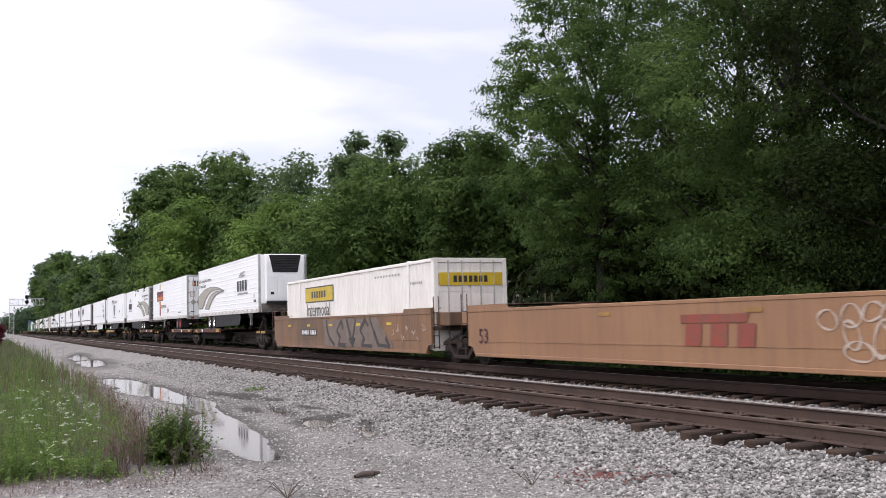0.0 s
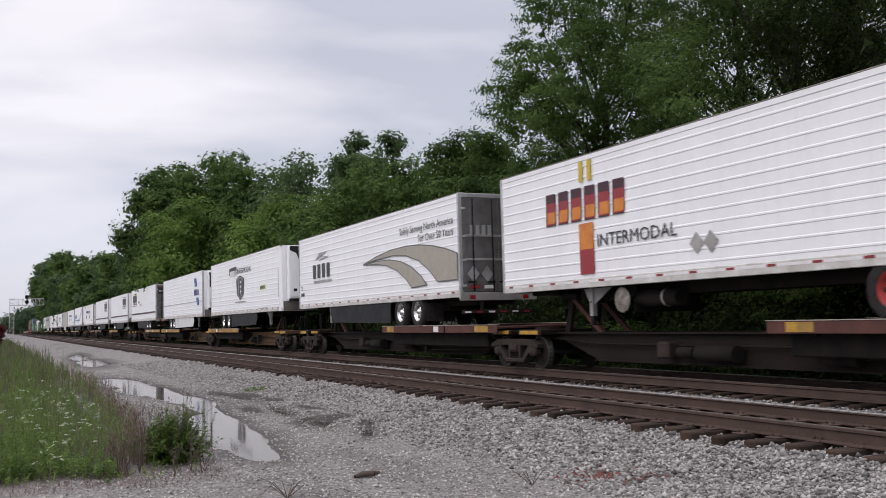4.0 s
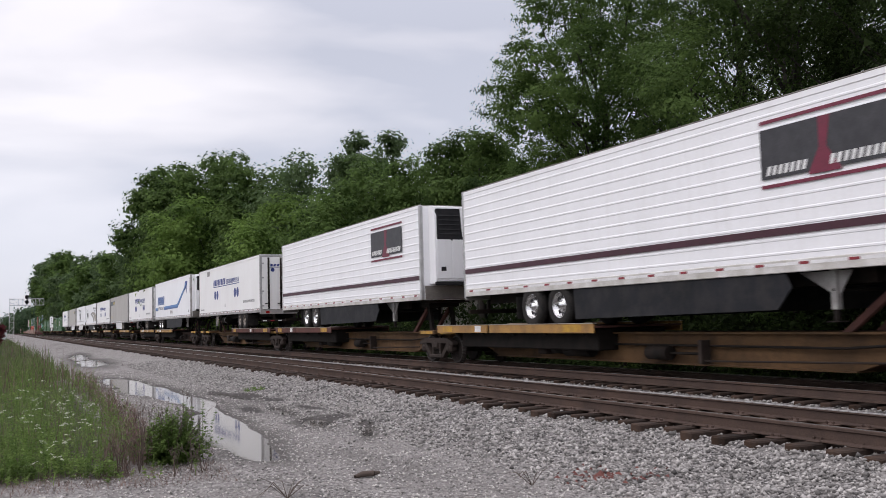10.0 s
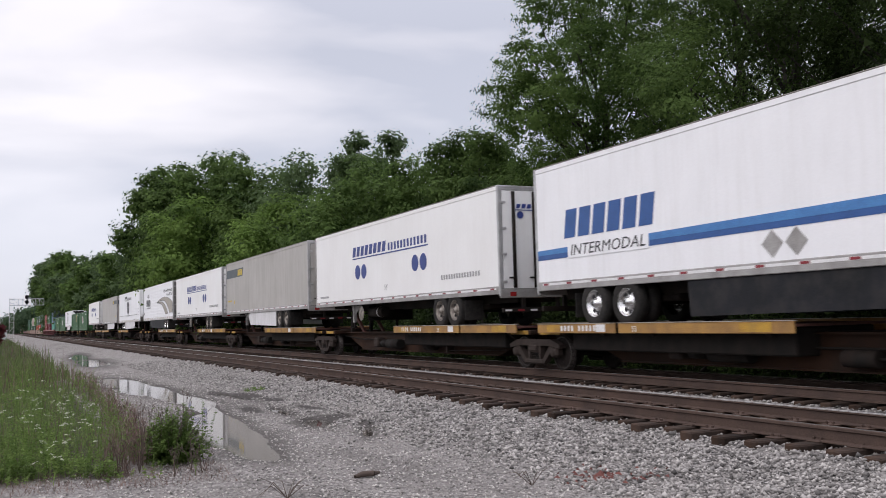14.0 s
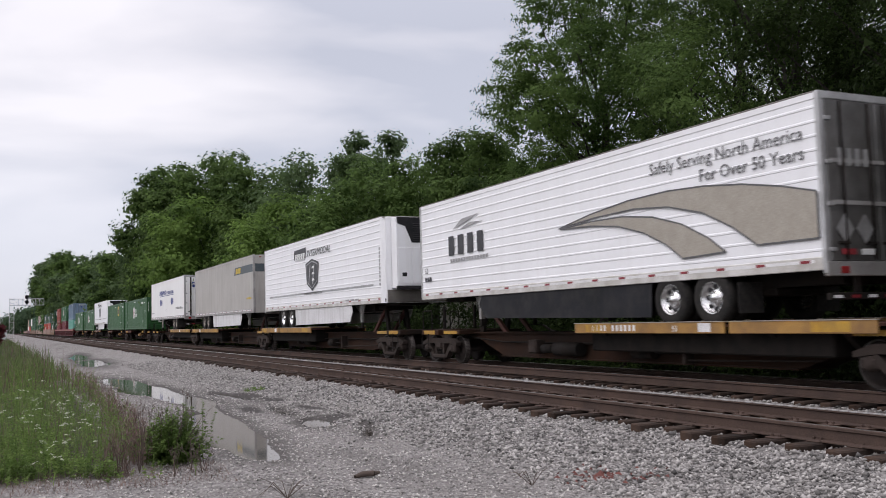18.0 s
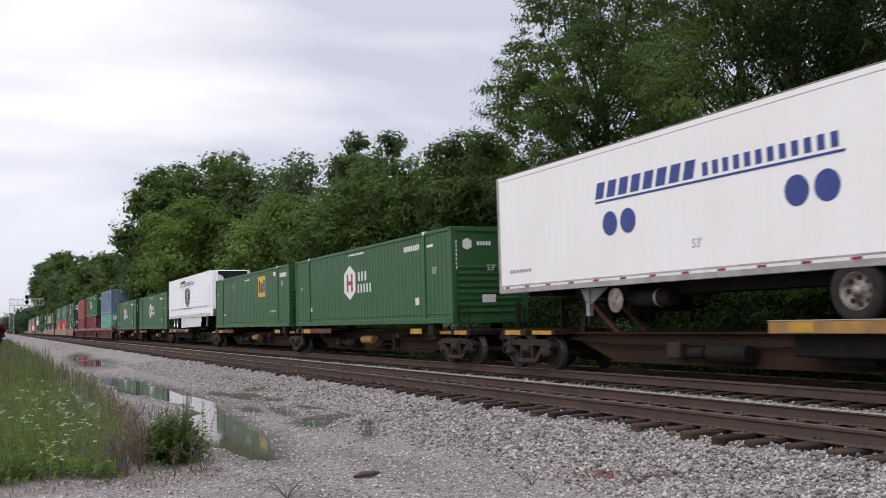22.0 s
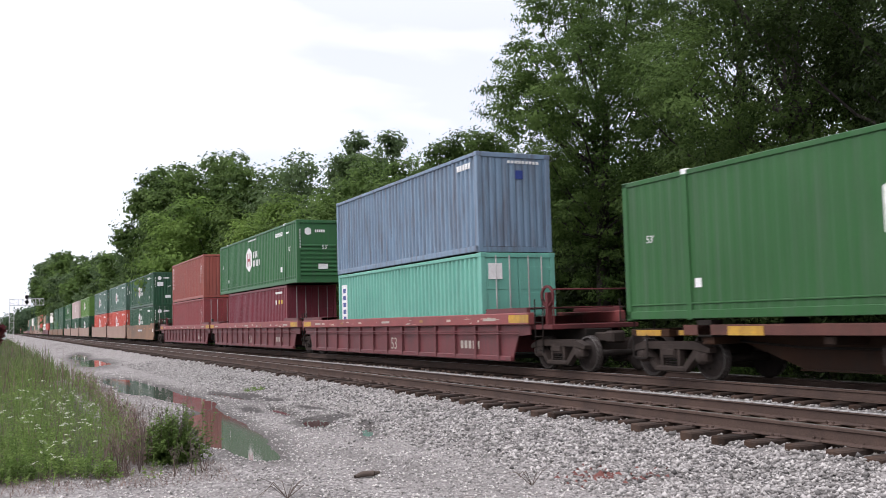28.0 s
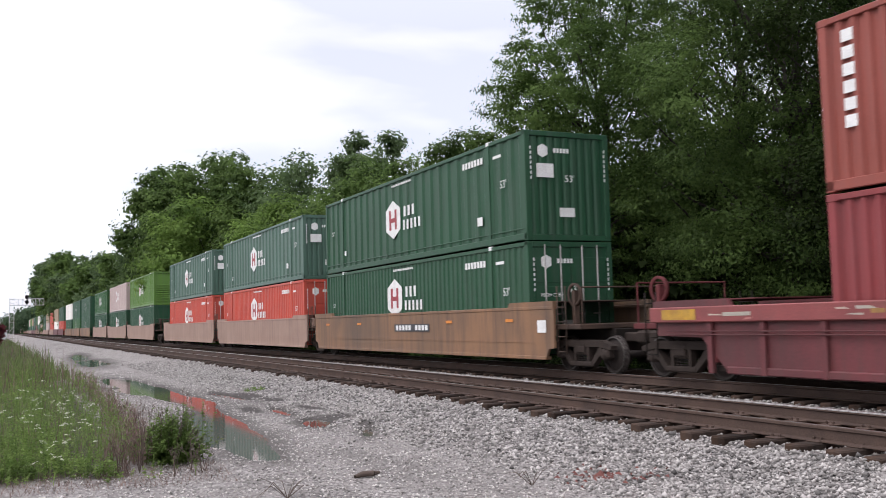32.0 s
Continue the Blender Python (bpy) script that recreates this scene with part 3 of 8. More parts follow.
def build_ground():
    xs = np.unique(np.concatenate([[-4000, -1200, -400, -150, -60, -30, -15, -8, -5], np.arange(-4, 1, 0.5), np.arange(1, 6.6, 0.09), np.arange(6.6, 8.0, 0.2), [8.0, 8.1, 8.2],
                                   np.arange(8.4, 15.2, 0.8), np.arange(15.2, 30, 1.2), [35, 45, 60, 100, 200, 500, 1500, 4000]]))
    ys = np.unique(np.concatenate([[-4000, -1000, -300, -100, -40, -15, -5], np.arange(0, 8, 0.4), np.arange(8, 40, 0.16), np.arange(40, 80, 0.4), np.arange(80, 160, 2.5),
                                   np.arange(160, 600, 20), [700, 900, 1300, 2000, 4000]]))
    X, Y = np.meshgrid(xs, ys)
    Z = ground_z(X, Y)
    n = len(xs)
    i, j = np.meshgrid(np.arange(len(xs) - 1), np.arange(len(ys) - 1))
    a = (j * n + i).ravel()
    quads = np.stack([a, a + 1, a + n + 1, a + n], 1)
    me = indexed_mesh("ground", np.stack([X, Y, Z], -1).reshape(-1, 3), quads, ground_mat)
    me.polygons.foreach_set("use_smooth", np.ones(len(quads), dtype=bool))
    d = puddle_depth(X, Y) + 0.2 * wave(1.7 * X, 1.3 * Y)
    wet = np.clip((d + 1.3) / 1.1, 0, 1) * (X < 6.3) * 0.8 + np.clip(1 - np.abs(X - 5.2 - 0.02 * (Y - 16)) / 0.5, 0, 1) * np.clip((Y - 13) / 3, 0, 1) * np.clip((30 - Y) / 6, 0, 1) * 0.35
    wet = np.maximum(wet, mud(X, Y))
    # stain between the near rails; the train's shade painted into the far track bed
    track_stain_shade = np.interp(X, (7.9, 8.3, 10.4, 10.9, 12.3, 12.7), (0, 0.40, 0.40, 0.05, 0.05, 0.8)) * (X < 15) * (X > 7.9)
    wet = np.clip(np.maximum(wet, track_stain_shade), 0, 1)
    edge = np.interp(Y, (11.8, 14.0, 18, 30, 60, 120), (1.0, 1.6, 1.9, 2.2, 2.7, 2.5))
    soil = np.clip((edge - X) / 0.35, 0, 1) * np.clip((Y - 11.9) / 0.5, 0, 1) + np.clip((X - 16) / 2.0, 0, 1) + (X < -8)
    for name, val in (("wet", wet), ("soil", np.clip(soil, 0, 1))):
        at = me.attributes.new(name, "FLOAT", "POINT")
        at.data.foreach_set("value", val.ravel().astype(np.float32))
    tagged(new("ground", me), "pale crushed stone yard with wet patches beside the railway line", "ground", kind="structure")
    g = Geo()
    g.face([(1.2, 8, WATER), (6.2, 8, WATER), (6.2, 75, WATER), (1.2, 75, WATER)])
    single("puddle", g, water_mat, "shallow muddy rain puddles standing on the gravel road", "puddle", kind="structure")


build_ground()


def stones(name, count, box, size, material, label, density=None, flat=0.7):
    """Loose crushed stones, each a skewed eight-sided lump."""
    x = rng.uniform(box[0], box[1], count)
    y = box[2] + (box[3] - box[2]) * rng.uniform(0, 1, count) ** 1.6
    if density is not None:
        keep = rng.uniform(0, 1, count) < density(x, y)
        x, y = x[keep], y[keep]
    n = len(x)
    r = rng.uniform(size[0], size[1], n) * rng.choice([0.65, 1.0, 1.0, 1.4], n)
    base = np.array([(1, 0, 0), (0, 1, 0), (-1, 0, 0), (0, -1, 0), (0, 0, 1), (0, 0, -1)], dtype=float)
    v = base[None] * rng.uniform(0.65, 1.25, (n, 6, 3)) + rng.normal(0, 0.22, (n, 6, 3))
    v[:, :, 2] *= flat
    ang = rng.uniform(0, 2 * math.pi, n)
    c, s = np.cos(ang)[:, None], np.sin(ang)[:, None]
    vx, vy = v[:, :, 0] * c - v[:, :, 1] * s, v[:, :, 0] * s + v[:, :, 1] * c
    v = np.stack([vx, vy, v[:, :, 2]], -1) * r[:, None, None]
    z = ground_z(x, y) + r * rng.uniform(-0.1, 0.55, n)
    v += np.stack([x, y, z], -1)[:, None, :]
    tri = np.array([(0, 1, 4), (1, 2, 4), (2, 3, 4), (3, 0, 4), (1, 0, 5), (2, 1, 5), (3, 2, 5), (0, 3, 5)])
    f = (tri[None] + (np.arange(n) * 6)[:, None, None]).reshape(-1, 3)
    ob = new(name, indexed_mesh(name, v.reshape(-1, 3), f, material))
    return tagged(ob, label, "stones", kind="stuff")


def dry(x, y):
    return (puddle_depth(x, y) + 0.2 * wave(1.7 * x, 1.3 * y) < -0.16) * 1.0


stones("ballast_stones", 56000, (5.5, 8.15, 3.5, 50), (0.016, 0.031), stone_mat, "grey crushed stone ballast on the shoulder of the track",
       lambda x, y: np.interp(x, (5.5, 6.3, 7.0, 7.9, 8.1), (0.25, 0.8, 1.0, 1.0, 0.8)) * (1 - 0.95 * mud(x, y)))
stones("track_ballast", 24000, (8.0, 12.6, 3.5, 46), (0.02, 0.036), stone_mat, "stained crushed stone between the rails and the two tracks",
       lambda x, y: np.interp(x, (8.0, 8.6, 10.4, 10.9, 12.0, 12.6), (0.8, 0.7, 0.7, 1.0, 1.0, 0.5)))
stones("road_gravel", 42000, (0.4, 6.4, 5, 42), (0.008, 0.021), gravel_mat, "fine pale gravel spread over the wet service road",
       lambda x, y: dry(x, y) * (1 - 0.85 * mud(x, y)) * np.interp(x, (0.4, 2.0, 6.0), (0.6, 1.0, 1.0)) * np.where((x < 1.8) & (y > 12.5), 0, 1))

# ---- track ----
RAIL = [(-0.075, -0.185), (0.075, -0.185), (0.075, -0.172), (0.012, -0.155), (0.010, -0.05), (0.036, -0.038), (0.036, -0.008), (0.028, 0.0),
        (-0.028, 0.0), (-0.036, -0.008), (-0.036, -0.038), (-0.010, -0.05), (-0.012, -0.155), (-0.075, -0.172)]


def build_track():
    tie = shared("tie", tie_wood, lambda g: g.cbox(-1.27, 1.27, -0.115, 0.115, -0.19, 0.0, 0.018))

    def plates(g):
        for sx in (-0.7525, 0.7525):
            g.cbox(sx - 0.19, sx + 0.19, -0.1, 0.1, 0.0, 0.018, 0.006)
            for dx in (-0.105, 0.105):
                for dy in (-0.055, 0.055):
                    g.box(sx + dx - 0.014, sx + dx + 0.014, dy - 0.014, dy + 0.014, 0.018, 0.05)
    plate = shared("tie_plate", rail_rust, plates)
    for cx, count, tag in ((NEAR_TRACK, 150, "near the service road"), (TRAIN_TRACK, 80, "under the passing train")):
        t = thing("railway_track", "rusty steel rails spiked to dark wooden ties " + tag, "railway track", Matrix.Translation((cx, 0, 0)), kind="structure")
        for sx in (-0.7525, 0.7525):
            part("rail", Geo().prism([(sx + p, z) for p, z in RAIL], "y", -60, 1400), rail_rust, t)
            q = 1 if sx < 0 else -1
            crown = [(q * 0.0375, -0.016), (q * 0.034, -0.005), (q * 0.026, 0.0015), (q * 0.012, 0.004), (-q * 0.020, 0.004), (-q * 0.020, -0.004), (q * 0.02, -0.006), (q * 0.03, -0.016)]
            part("rail_head", Geo().prism([(sx + p, z) for p, z in crown], "y", -60, 1400), rail_shine, t, "worn bright running surface")
        for i in range(count):
            y = 1.5 + 0.54 * i
            jit = pose(random.uniform(-0.11, 0.11), y + random.uniform(-0.03, 0.03), -0.188 + random.uniform(-0.016, 0.0), 0, random.uniform(-0.3, 0.3), random.uniform(-1.2, 1.2))
            o = part("tie", tie, tie_wood, t, at=jit)
            if i < 60 and cx == NEAR_TRACK:
                part("tie_plate", plate, rail_rust, o)
        far = Geo()
        for i in range(count, 1100):
            y = 1.5 + 0.54 * i
            far.box(-1.33, 1.33, y - 0.115, y + 0.115, -0.30, -0.19)
        o = part("far_ties", far, tie_wood, t)
        o["kind"] = "stuff"


build_track()

# ---- plants ----


def leaf_cloud(centres, radii, per, size, squash=0.75, up=0.55, shell=0.25):
    """Three-cornered leaves in clumps about the centres: returns corners (n*3, 3)."""
    out = []
    for c, r, k in zip(centres, radii, per):
        k = 2 * int(k)
        d = rng.normal(size=(k, 3))
        d /= np.linalg.norm(d, axis=1, keepdims=True)
        rad = r * (shell + (1 - shell) * rng.uniform(0, 1, k) ** 0.7) * rng.uniform(0.6, 1.45, k)
        p = c + d * rad[:, None] * np.array([1, 1, squash])
        nrm = d * 0.6 + rng.normal(0, 0.55, (k, 3)) + np.array([0, 0, up])
        nrm /= np.linalg.norm(nrm, axis=1, keepdims=True)
        t = np.cross(nrm, rng.normal(size=(k, 3)))
        t /= np.linalg.norm(t, axis=1, keepdims=True) + 1e-9
        b = np.cross(nrm, t)
        s = 0.78 * size * rng.uniform(0.6, 1.35, k)[:, None]
        w = 0.66 * s
        out.append(np.stack([p - t * s * 0.6 - b * w, p - t * s * 0.6 + b * w, p + t * s * 1.1 - nrm * s * 0.2], 1).reshape(-1, 3))
    return np.concatenate(out)


def billow_tree(x, y, height, spread, base=0.1, lobes=14, leaves=46000, size=0.12, material=None, label="", seed=0, lop=1.0, gaps=0.0, lobe=0.47, fill=0.12):
    """A broad-leaved tree: tapered trunk, limbs to rounded boughs, each bough covered with leaf sprays that face outwards.
    base: height share where the crown begins. gaps: how much sky shows through the boughs."""
    global rng
    rng = np.random.default_rng(1000 + seed)
    gz = float(ground_z(np.array(x), np.array(y)))
    t = thing("tree", label or "tall broad-leaved tree in full summer leaf by the railway", "tree", pose(x, y, gz - 0.05), group="trees along the line")
    zc, hz = height * (base + 1) / 2, height * (1 - base) / 2
    cs, rs = [], []
    apart, tries = 0.56 * spread, 0
    while len(cs) < lobes:
        tries += 1
        if tries % 60 == 0:
            apart *= 0.93
        d = rng.normal(size=3)
        d /= np.linalg.norm(d)
        r = rng.uniform(0.35, 1.0) ** 0.5
        p = np.array([d[0] * 0.86 * spread * r, d[1] * 0.86 * spread * r * lop, zc + d[2] * max(hz - 0.06 * spread, 0.4 * hz) * r])
        gap = min([np.linalg.norm(p - q) for q in cs], default=0.7 * spread)
        if apart < gap < 0.85 * spread:
            cs.append(p)
            rs.append(lobe * spread * rng.uniform(0.72, 1.18) * (1 - 0.22 * max(0.0, d[2])))
    cs, rs = np.array(cs), np.array(rs)
    share = rs ** 2 / (rs ** 2).sum()
    tris = []
    for i, (c, R) in enumerate(zip(cs, rs)):
        # sprays over the bough
        m = int(rng.integers(34, 46) * (1 - 0.45 * gaps))
        u = rng.normal(size=(m, 3))
        u[:, 2] += 0.35
        u /= np.linalg.norm(u, axis=1, keepdims=True)
        reach = R * rng.uniform(0.72, 1.10, m)
        wide = R * rng.uniform(0.13, 0.27, m)
        k = int(leaves * share[i])
        j = rng.integers(0, m, k)
        off = rng.normal(size=(k, 3))
        if gaps:
            off *= 1 - 0.45 * gaps
        p = c + u[j] * reach[j][:, None] + off * wide[j][:, None] * np.array([1.15, 1.15, 0.6])
        out = u[j] * 0.75 + off * 0.30 + rng.normal(0, 0.30, (k, 3)) + np.array([0, 0, 0.50])
        inside = rng.uniform(size=k) < fill
        q = rng.normal(size=(k, 3))
        q /= np.linalg.norm(q, axis=1, keepdims=True)
        p = np.where(inside[:, None], c + q * R * rng.uniform(0.1, 0.75, k)[:, None], p)
        # leaves deep within a neighbouring bough are never seen
        keep = np.ones(k, dtype=bool)
        for h, (e, S) in enumerate(zip(cs, rs)):
            if h != i:
                keep &= ((p - e) ** 2).sum(1) > (0.62 * S) ** 2
        p, out, inside = p[keep], out[keep], inside[keep]
        k = len(p)
        out /= np.linalg.norm(out, axis=1, keepdims=True)
        a = np.cross(out, rng.normal(size=(k, 3)))
        a /= np.linalg.norm(a, axis=1, keepdims=True) + 1e-9
        b = np.cross(out, a)
        s = size * rng.uniform(0.55, 1.25, k)[:, None] * np.where(inside, 1.5, 1.0)[:, None]
        tris.append(np.stack([p - a * s * 0.5 - b * s * 0.5, p - a * s * 0.5 + b * s * 0.5, p + a * s * 0.85 - out * s * 0.2], 1).reshape(-1, 3))
    g = Geo()
    r0 = 0.019 * height
    fork = np.array([0.1, 0, height * (base + 0.12)])
    top = np.array([0.3, 0.2, height * 0.84])
    g.tube([(0, 0, -0.3), (0.05, 0, 0.4), tuple(fork * 0.5), tuple(fork), tuple((fork + top) / 2 + np.array([0.3, -0.2, 0])), tuple(top)], [r0 * 1.5, r0 * 1.05, r0 * 0.9, r0 * 0.75, r0 * 0.42, r0 * 0.10], 9)
    for c in cs:
        h = float(np.clip((c[2] - fork[2]) / (top[2] - fork[2]) * 0.75 - 0.15, 0, 0.9))
        a = fork + (top - fork) * h
        mid = a * 0.5 + c * 0.5 + rng.normal(0, 0.2, 3) + np.array([0, 0, -0.2])
        g.tube([tuple(a), tuple(mid), tuple(c)], [r0 * 0.25 * (1 - 0.5 * h), r0 * 0.13, r0 * 0.05], 6)
        for j in range(3):
            g.tube([tuple(c), tuple(c + rng.normal(0, 0.22 * spread * lobe, 3) + np.array([0, 0, 0.2]))], [r0 * 0.06, r0 * 0.02], 4)
    part("trunk", g, wood_bark, t)
    part("crown", raw_mesh("crown", np.concatenate(tris), 3, material), material, t)
    return t


def build_trees():
    big = "huge dark tree towering over the railway cutting"
    T = billow_tree
    # tall trees beside the nearest stretch
    T(22.8, 32.4, 17.0, 4.7, 0.18, 54, 125000, 0.094, leaf_mid, "tall airy tree with sky showing through its leaves", 1, gaps=0.55, lobe=0.30, fill=0.03)
    T(24.4, 26.0, 18.5, 4.9, 0.12, 34, 100000, 0.082, leaf_dark, big, 2, lobe=0.33, gaps=0.4)
    T(21.4, 20.6, 18.0, 4.9, 0.08, 34, 110000, 0.078, leaf_dark, big, 3, lobe=0.34, gaps=0.5)
    # these two carry the wood's shade in their leaf colour
    T(20.6, 14.6, 17.5, 4.7, 0.05, 30, 115000, 0.075, leaf_shaded, big, 4, lobe=0.36, gaps=0.3)
    T(21.0, 9.2, 18.5, 5.0, 0.05, 24, 40000, 0.14, leaf_shaded, big, 105)
    # middle stretch
    T(23.5, 44.6, 11.8, 3.2, 0.42, 15, 27720, 0.152, leaf_dark, seed=9, lop=1.2, lobe=0.42)
    T(25.6, 42.0, 9.8, 3.0, 0.40, 12, 17160, 0.145, leaf_dark, seed=19, lobe=0.42)
    T(24.0, 51.5, 11.5, 3.6, 0.34, 18, 30360, 0.166, leaf_mid, seed=10)
    T(24.0, 61.8, 15.5, 3.3, 0.12, 20, 27720, 0.186, leaf_grey, "grey-green poplar-like tree with a ragged top", 11, lobe=0.44, gaps=0.15)
    T(20.5, 54.2, 10.8, 4.1, 0.05, 18, 33000, 0.172, leaf_mid, seed=18)
    T(22.5, 71.5, 14.4, 5.1, 0.08, 20, 31680, 0.228, leaf_grey, seed=12)
    T(18.8, 68.0, 11.4, 4.4, 0.04, 18, 29040, 0.200, leaf_light, "lower bright green maple at the edge of the wood", 14)
    T(18.6, 91.0, 14.4, 5.7, 0.04, 20, 26400, 0.276, leaf_light, "lower bright green maple at the edge of the wood", 30)
    T(21.0, 95.5, 20.2, 5.6, 0.06, 24, 30360, 0.283, leaf_dark, "big round-headed oak standing over the wood", 15, lobe=0.42)
    T(22.0, 84.0, 17.3, 4.8, 0.08, 20, 25080, 0.269, leaf_dark, seed=13)
    T(20.0, 132.0, 25.0, 5.2, 0.05, 24, 27720, 0.366, leaf_dark, "big round-headed oak standing over the wood", 16)
    T(20.0, 116.0, 20.8, 5.2, 0.05, 20, 23760, 0.338, leaf_dark, seed=17)
    # lighter, greyer leaf colours on this distant row stand in for haze
    for k, (x, y, h, s) in enumerate(((19.5, 148, 17.0, 4.6), (19, 168, 15.8, 4.8), (19, 190, 16.4, 5.6), (18.5, 215, 18.0, 6), (18.3, 245, 20.4, 6.6), (18.2, 275, 22.8, 7), (18, 303, 25.0, 7.4), (17.8, 345, 27, 7), (17.6, 400, 30, 6.5))):
        T(x, y, h, s, 0.03, 18, 12000, 0.0021 * y + 0.05, leaf_mid if k % 2 else leaf_grey, seed=40 + k)
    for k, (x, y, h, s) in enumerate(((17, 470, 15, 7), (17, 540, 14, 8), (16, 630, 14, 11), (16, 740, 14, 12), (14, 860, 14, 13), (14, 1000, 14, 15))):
        T(x, y, h, s, 0.02, 14, 4000, 1.1, leaf_hazed, seed=60 + k)
    # the red-leaved tree far down the line, on the road's side
    T(-0.05, 118.0, 4.4, 1.0, 0.10, 8, 4500, 0.16, leaf_red, "small plum tree with dark red leaves", 80)
    # wood behind the first row
    k = 90
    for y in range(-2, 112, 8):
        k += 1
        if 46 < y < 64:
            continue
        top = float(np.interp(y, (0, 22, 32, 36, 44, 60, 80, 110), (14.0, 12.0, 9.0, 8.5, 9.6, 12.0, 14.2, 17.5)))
        T(30 + random.uniform(-1.5, 1.5), y + random.uniform(-3, 3), top * random.uniform(0.85, 1.0), 5.0, 0.03, 16, 7000, 0.40, leaf_shaded, "tree deep in the wood behind the line", k)
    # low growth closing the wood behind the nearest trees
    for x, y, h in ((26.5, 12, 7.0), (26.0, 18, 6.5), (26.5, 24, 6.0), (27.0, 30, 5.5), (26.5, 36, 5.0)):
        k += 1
        T(x, y, h, 3.6, 0.02, 12, 6000, 0.34, leaf_shaded, "young tree in the shade of the wood", k)


build_trees()


def shrub(x, y, h, s, material, seed, leaves=150, size=0.13, label="", name="shrub"):
    global rng
    rng = np.random.default_rng(3000 + seed)
    gz = float(ground_z(np.array(x), np.array(y)))
    t = thing(name, label or "dense green shrub at the edge of the wood", "shrub", pose(x, y, gz - 0.03), group="shrubs along the wood")
    n = 16
    cs = np.stack([rng.normal(0, s * 0.45, n), rng.normal(0, s * 0.5, n), rng.uniform(0.12, 0.85, n) * h], 1)
    rs = np.full(n, 0.42 * s) * rng.uniform(0.6, 1.1, n)
    g = Geo()
    for c in cs[:9]:
        g.tube([(c[0] * 0.1, c[1] * 0.1, 0), tuple(c * np.array([0.6, 0.6, 0.6])), tuple(c)], [0.035 * s, 0.02 * s, 0.006 * s], 5)
    part("stem", g, wood_bark, t)
    per = (leaves * rng.uniform(0.6, 1.2, n)).astype(int)
    part("foliage", raw_mesh("foliage", leaf_cloud(cs, rs, per, size, 0.8), 3, material), material, t)
    return t


def build_shrubs():
    k = 0
    y = 4.0
    while y < 150:
        k += 1
        step = 2.1 if y < 60 else 4.0
        x = random.uniform(18.4, 20.2)
        h = random.uniform(0.8, 1.9) if y < 31 else random.uniform(0.9, 1.5) if y < 41 else random.uniform(1.6, 3.6)
        # two shrubs in three take the leaf colour darkened for canopy shade
        shrub(x, y, h, random.uniform(1.5, 2.2) * (1 if y < 60 else 1.5), (leaf_dark, leaf_shaded, leaf_shaded)[k % 3], k, 150 if y < 30 else 110 if y < 60 else 60, 0.080 if y < 30 else 0.105 if y < 60 else 0.26)
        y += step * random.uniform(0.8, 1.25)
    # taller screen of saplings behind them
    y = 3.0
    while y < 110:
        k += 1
        shrub(random.uniform(21, 24), y, random.uniform(1.4, 3.0) if y < 36 else random.uniform(1.2, 1.8) if y < 50 else random.uniform(4.0, 6.0), random.uniform(2.4, 3.2), leaf_shaded, k, 110 if y < 32 else 90, 0.13 if y < 32 else 0.15 if y < 55 else 0.2, label="tall sapling thicket inside the wood")
        y += random.uniform(3.2, 4.6)


build_shrubs()


def blades(name, n, where, height, width, material, label, bend=0.35, category="grass", patchy=False):
    """Standing grass or weed blades: where(n) gives x, y."""
    x, y = where(n)
    n = len(x)
    h = rng.uniform(height[0], height[1], n)
    if patchy:
        h *= 0.72 + 0.50 * np.sin(2.3 * x + 0.7 * y) * np.sin(1.1 * y - 1.6 * x + 1.0) + 0.22 * np.sin(6.1 * x + 2.2 * y) * np.sin(4.3 * y - 3.6 * x)
        h *= np.clip((y - 11.6) / 1.6, 0.45, 1.0)
    a = rng.uniform(0, 2 * math.pi, n)
    lean = rng.uniform(0.05, bend, n) * h
    dx, dy = np.cos(a), np.sin(a)
    w = rng.uniform(width[0], width[1], n)
    z = ground_z(x, y)
    p0 = np.stack([x, y, z], -1)
    side = np.stack([-dy, dx, np.zeros(n)], -1) * w[:, None]
    out = np.stack([dx, dy, np.zeros(n)], -1)
    upv = np.array([0, 0, 1.0])
    p1 = p0 + out * (lean * 0.35)[:, None] + upv * (h * 0.6)[:, None]
    p2 = p0 + out * lean[:, None] + upv * h[:, None]
    quad = np.stack([p0 - side, p0 + side, p1 + side * 0.75, p1 - side * 0.75, p1 - side * 0.75, p1 + side * 0.75, p2 + side * 0.12, p2 - side * 0.12], 1).reshape(-1, 3)
    return tagged(new(name, raw_mesh(name, quad, 4, material)), label, category, kind="stuff")


def weed_edge(y):
    """Right-hand edge of the weeds, by distance along the road."""
    return np.interp(y, (11.8, 12.6, 14.0, 18, 30, 60, 120), (0.9, 1.25, 1.45, 1.75, 2.1, 2.6, 2.4)) + 0.15 * np.sin(y * 1.9) + 0.1 * np.sin(y * 4.3)


def in_weeds(n, near=11.9, far=60.0, left=-3.4, right=0.0):
    y = near + (far - near) * rng.uniform(0, 1, n) ** 2.0
    e = weed_edge(y) + right
    x = left - 0.05 * y + (e - left + 0.05 * y) * rng.uniform(0, 1, n)
    keep = y > 12.05 + 0.25 * np.sin(x * 3) + 0.2 * np.abs(x) * 0
    return x[keep], y[keep]


def edge_strip(n, w0=-0.25, w1=0.55, near=12.0, far=34.0):
    y = near + (far - near) * rng.uniform(0, 1, n) ** 1.3
    return weed_edge(y) + rng.uniform(w0, w1, n), y


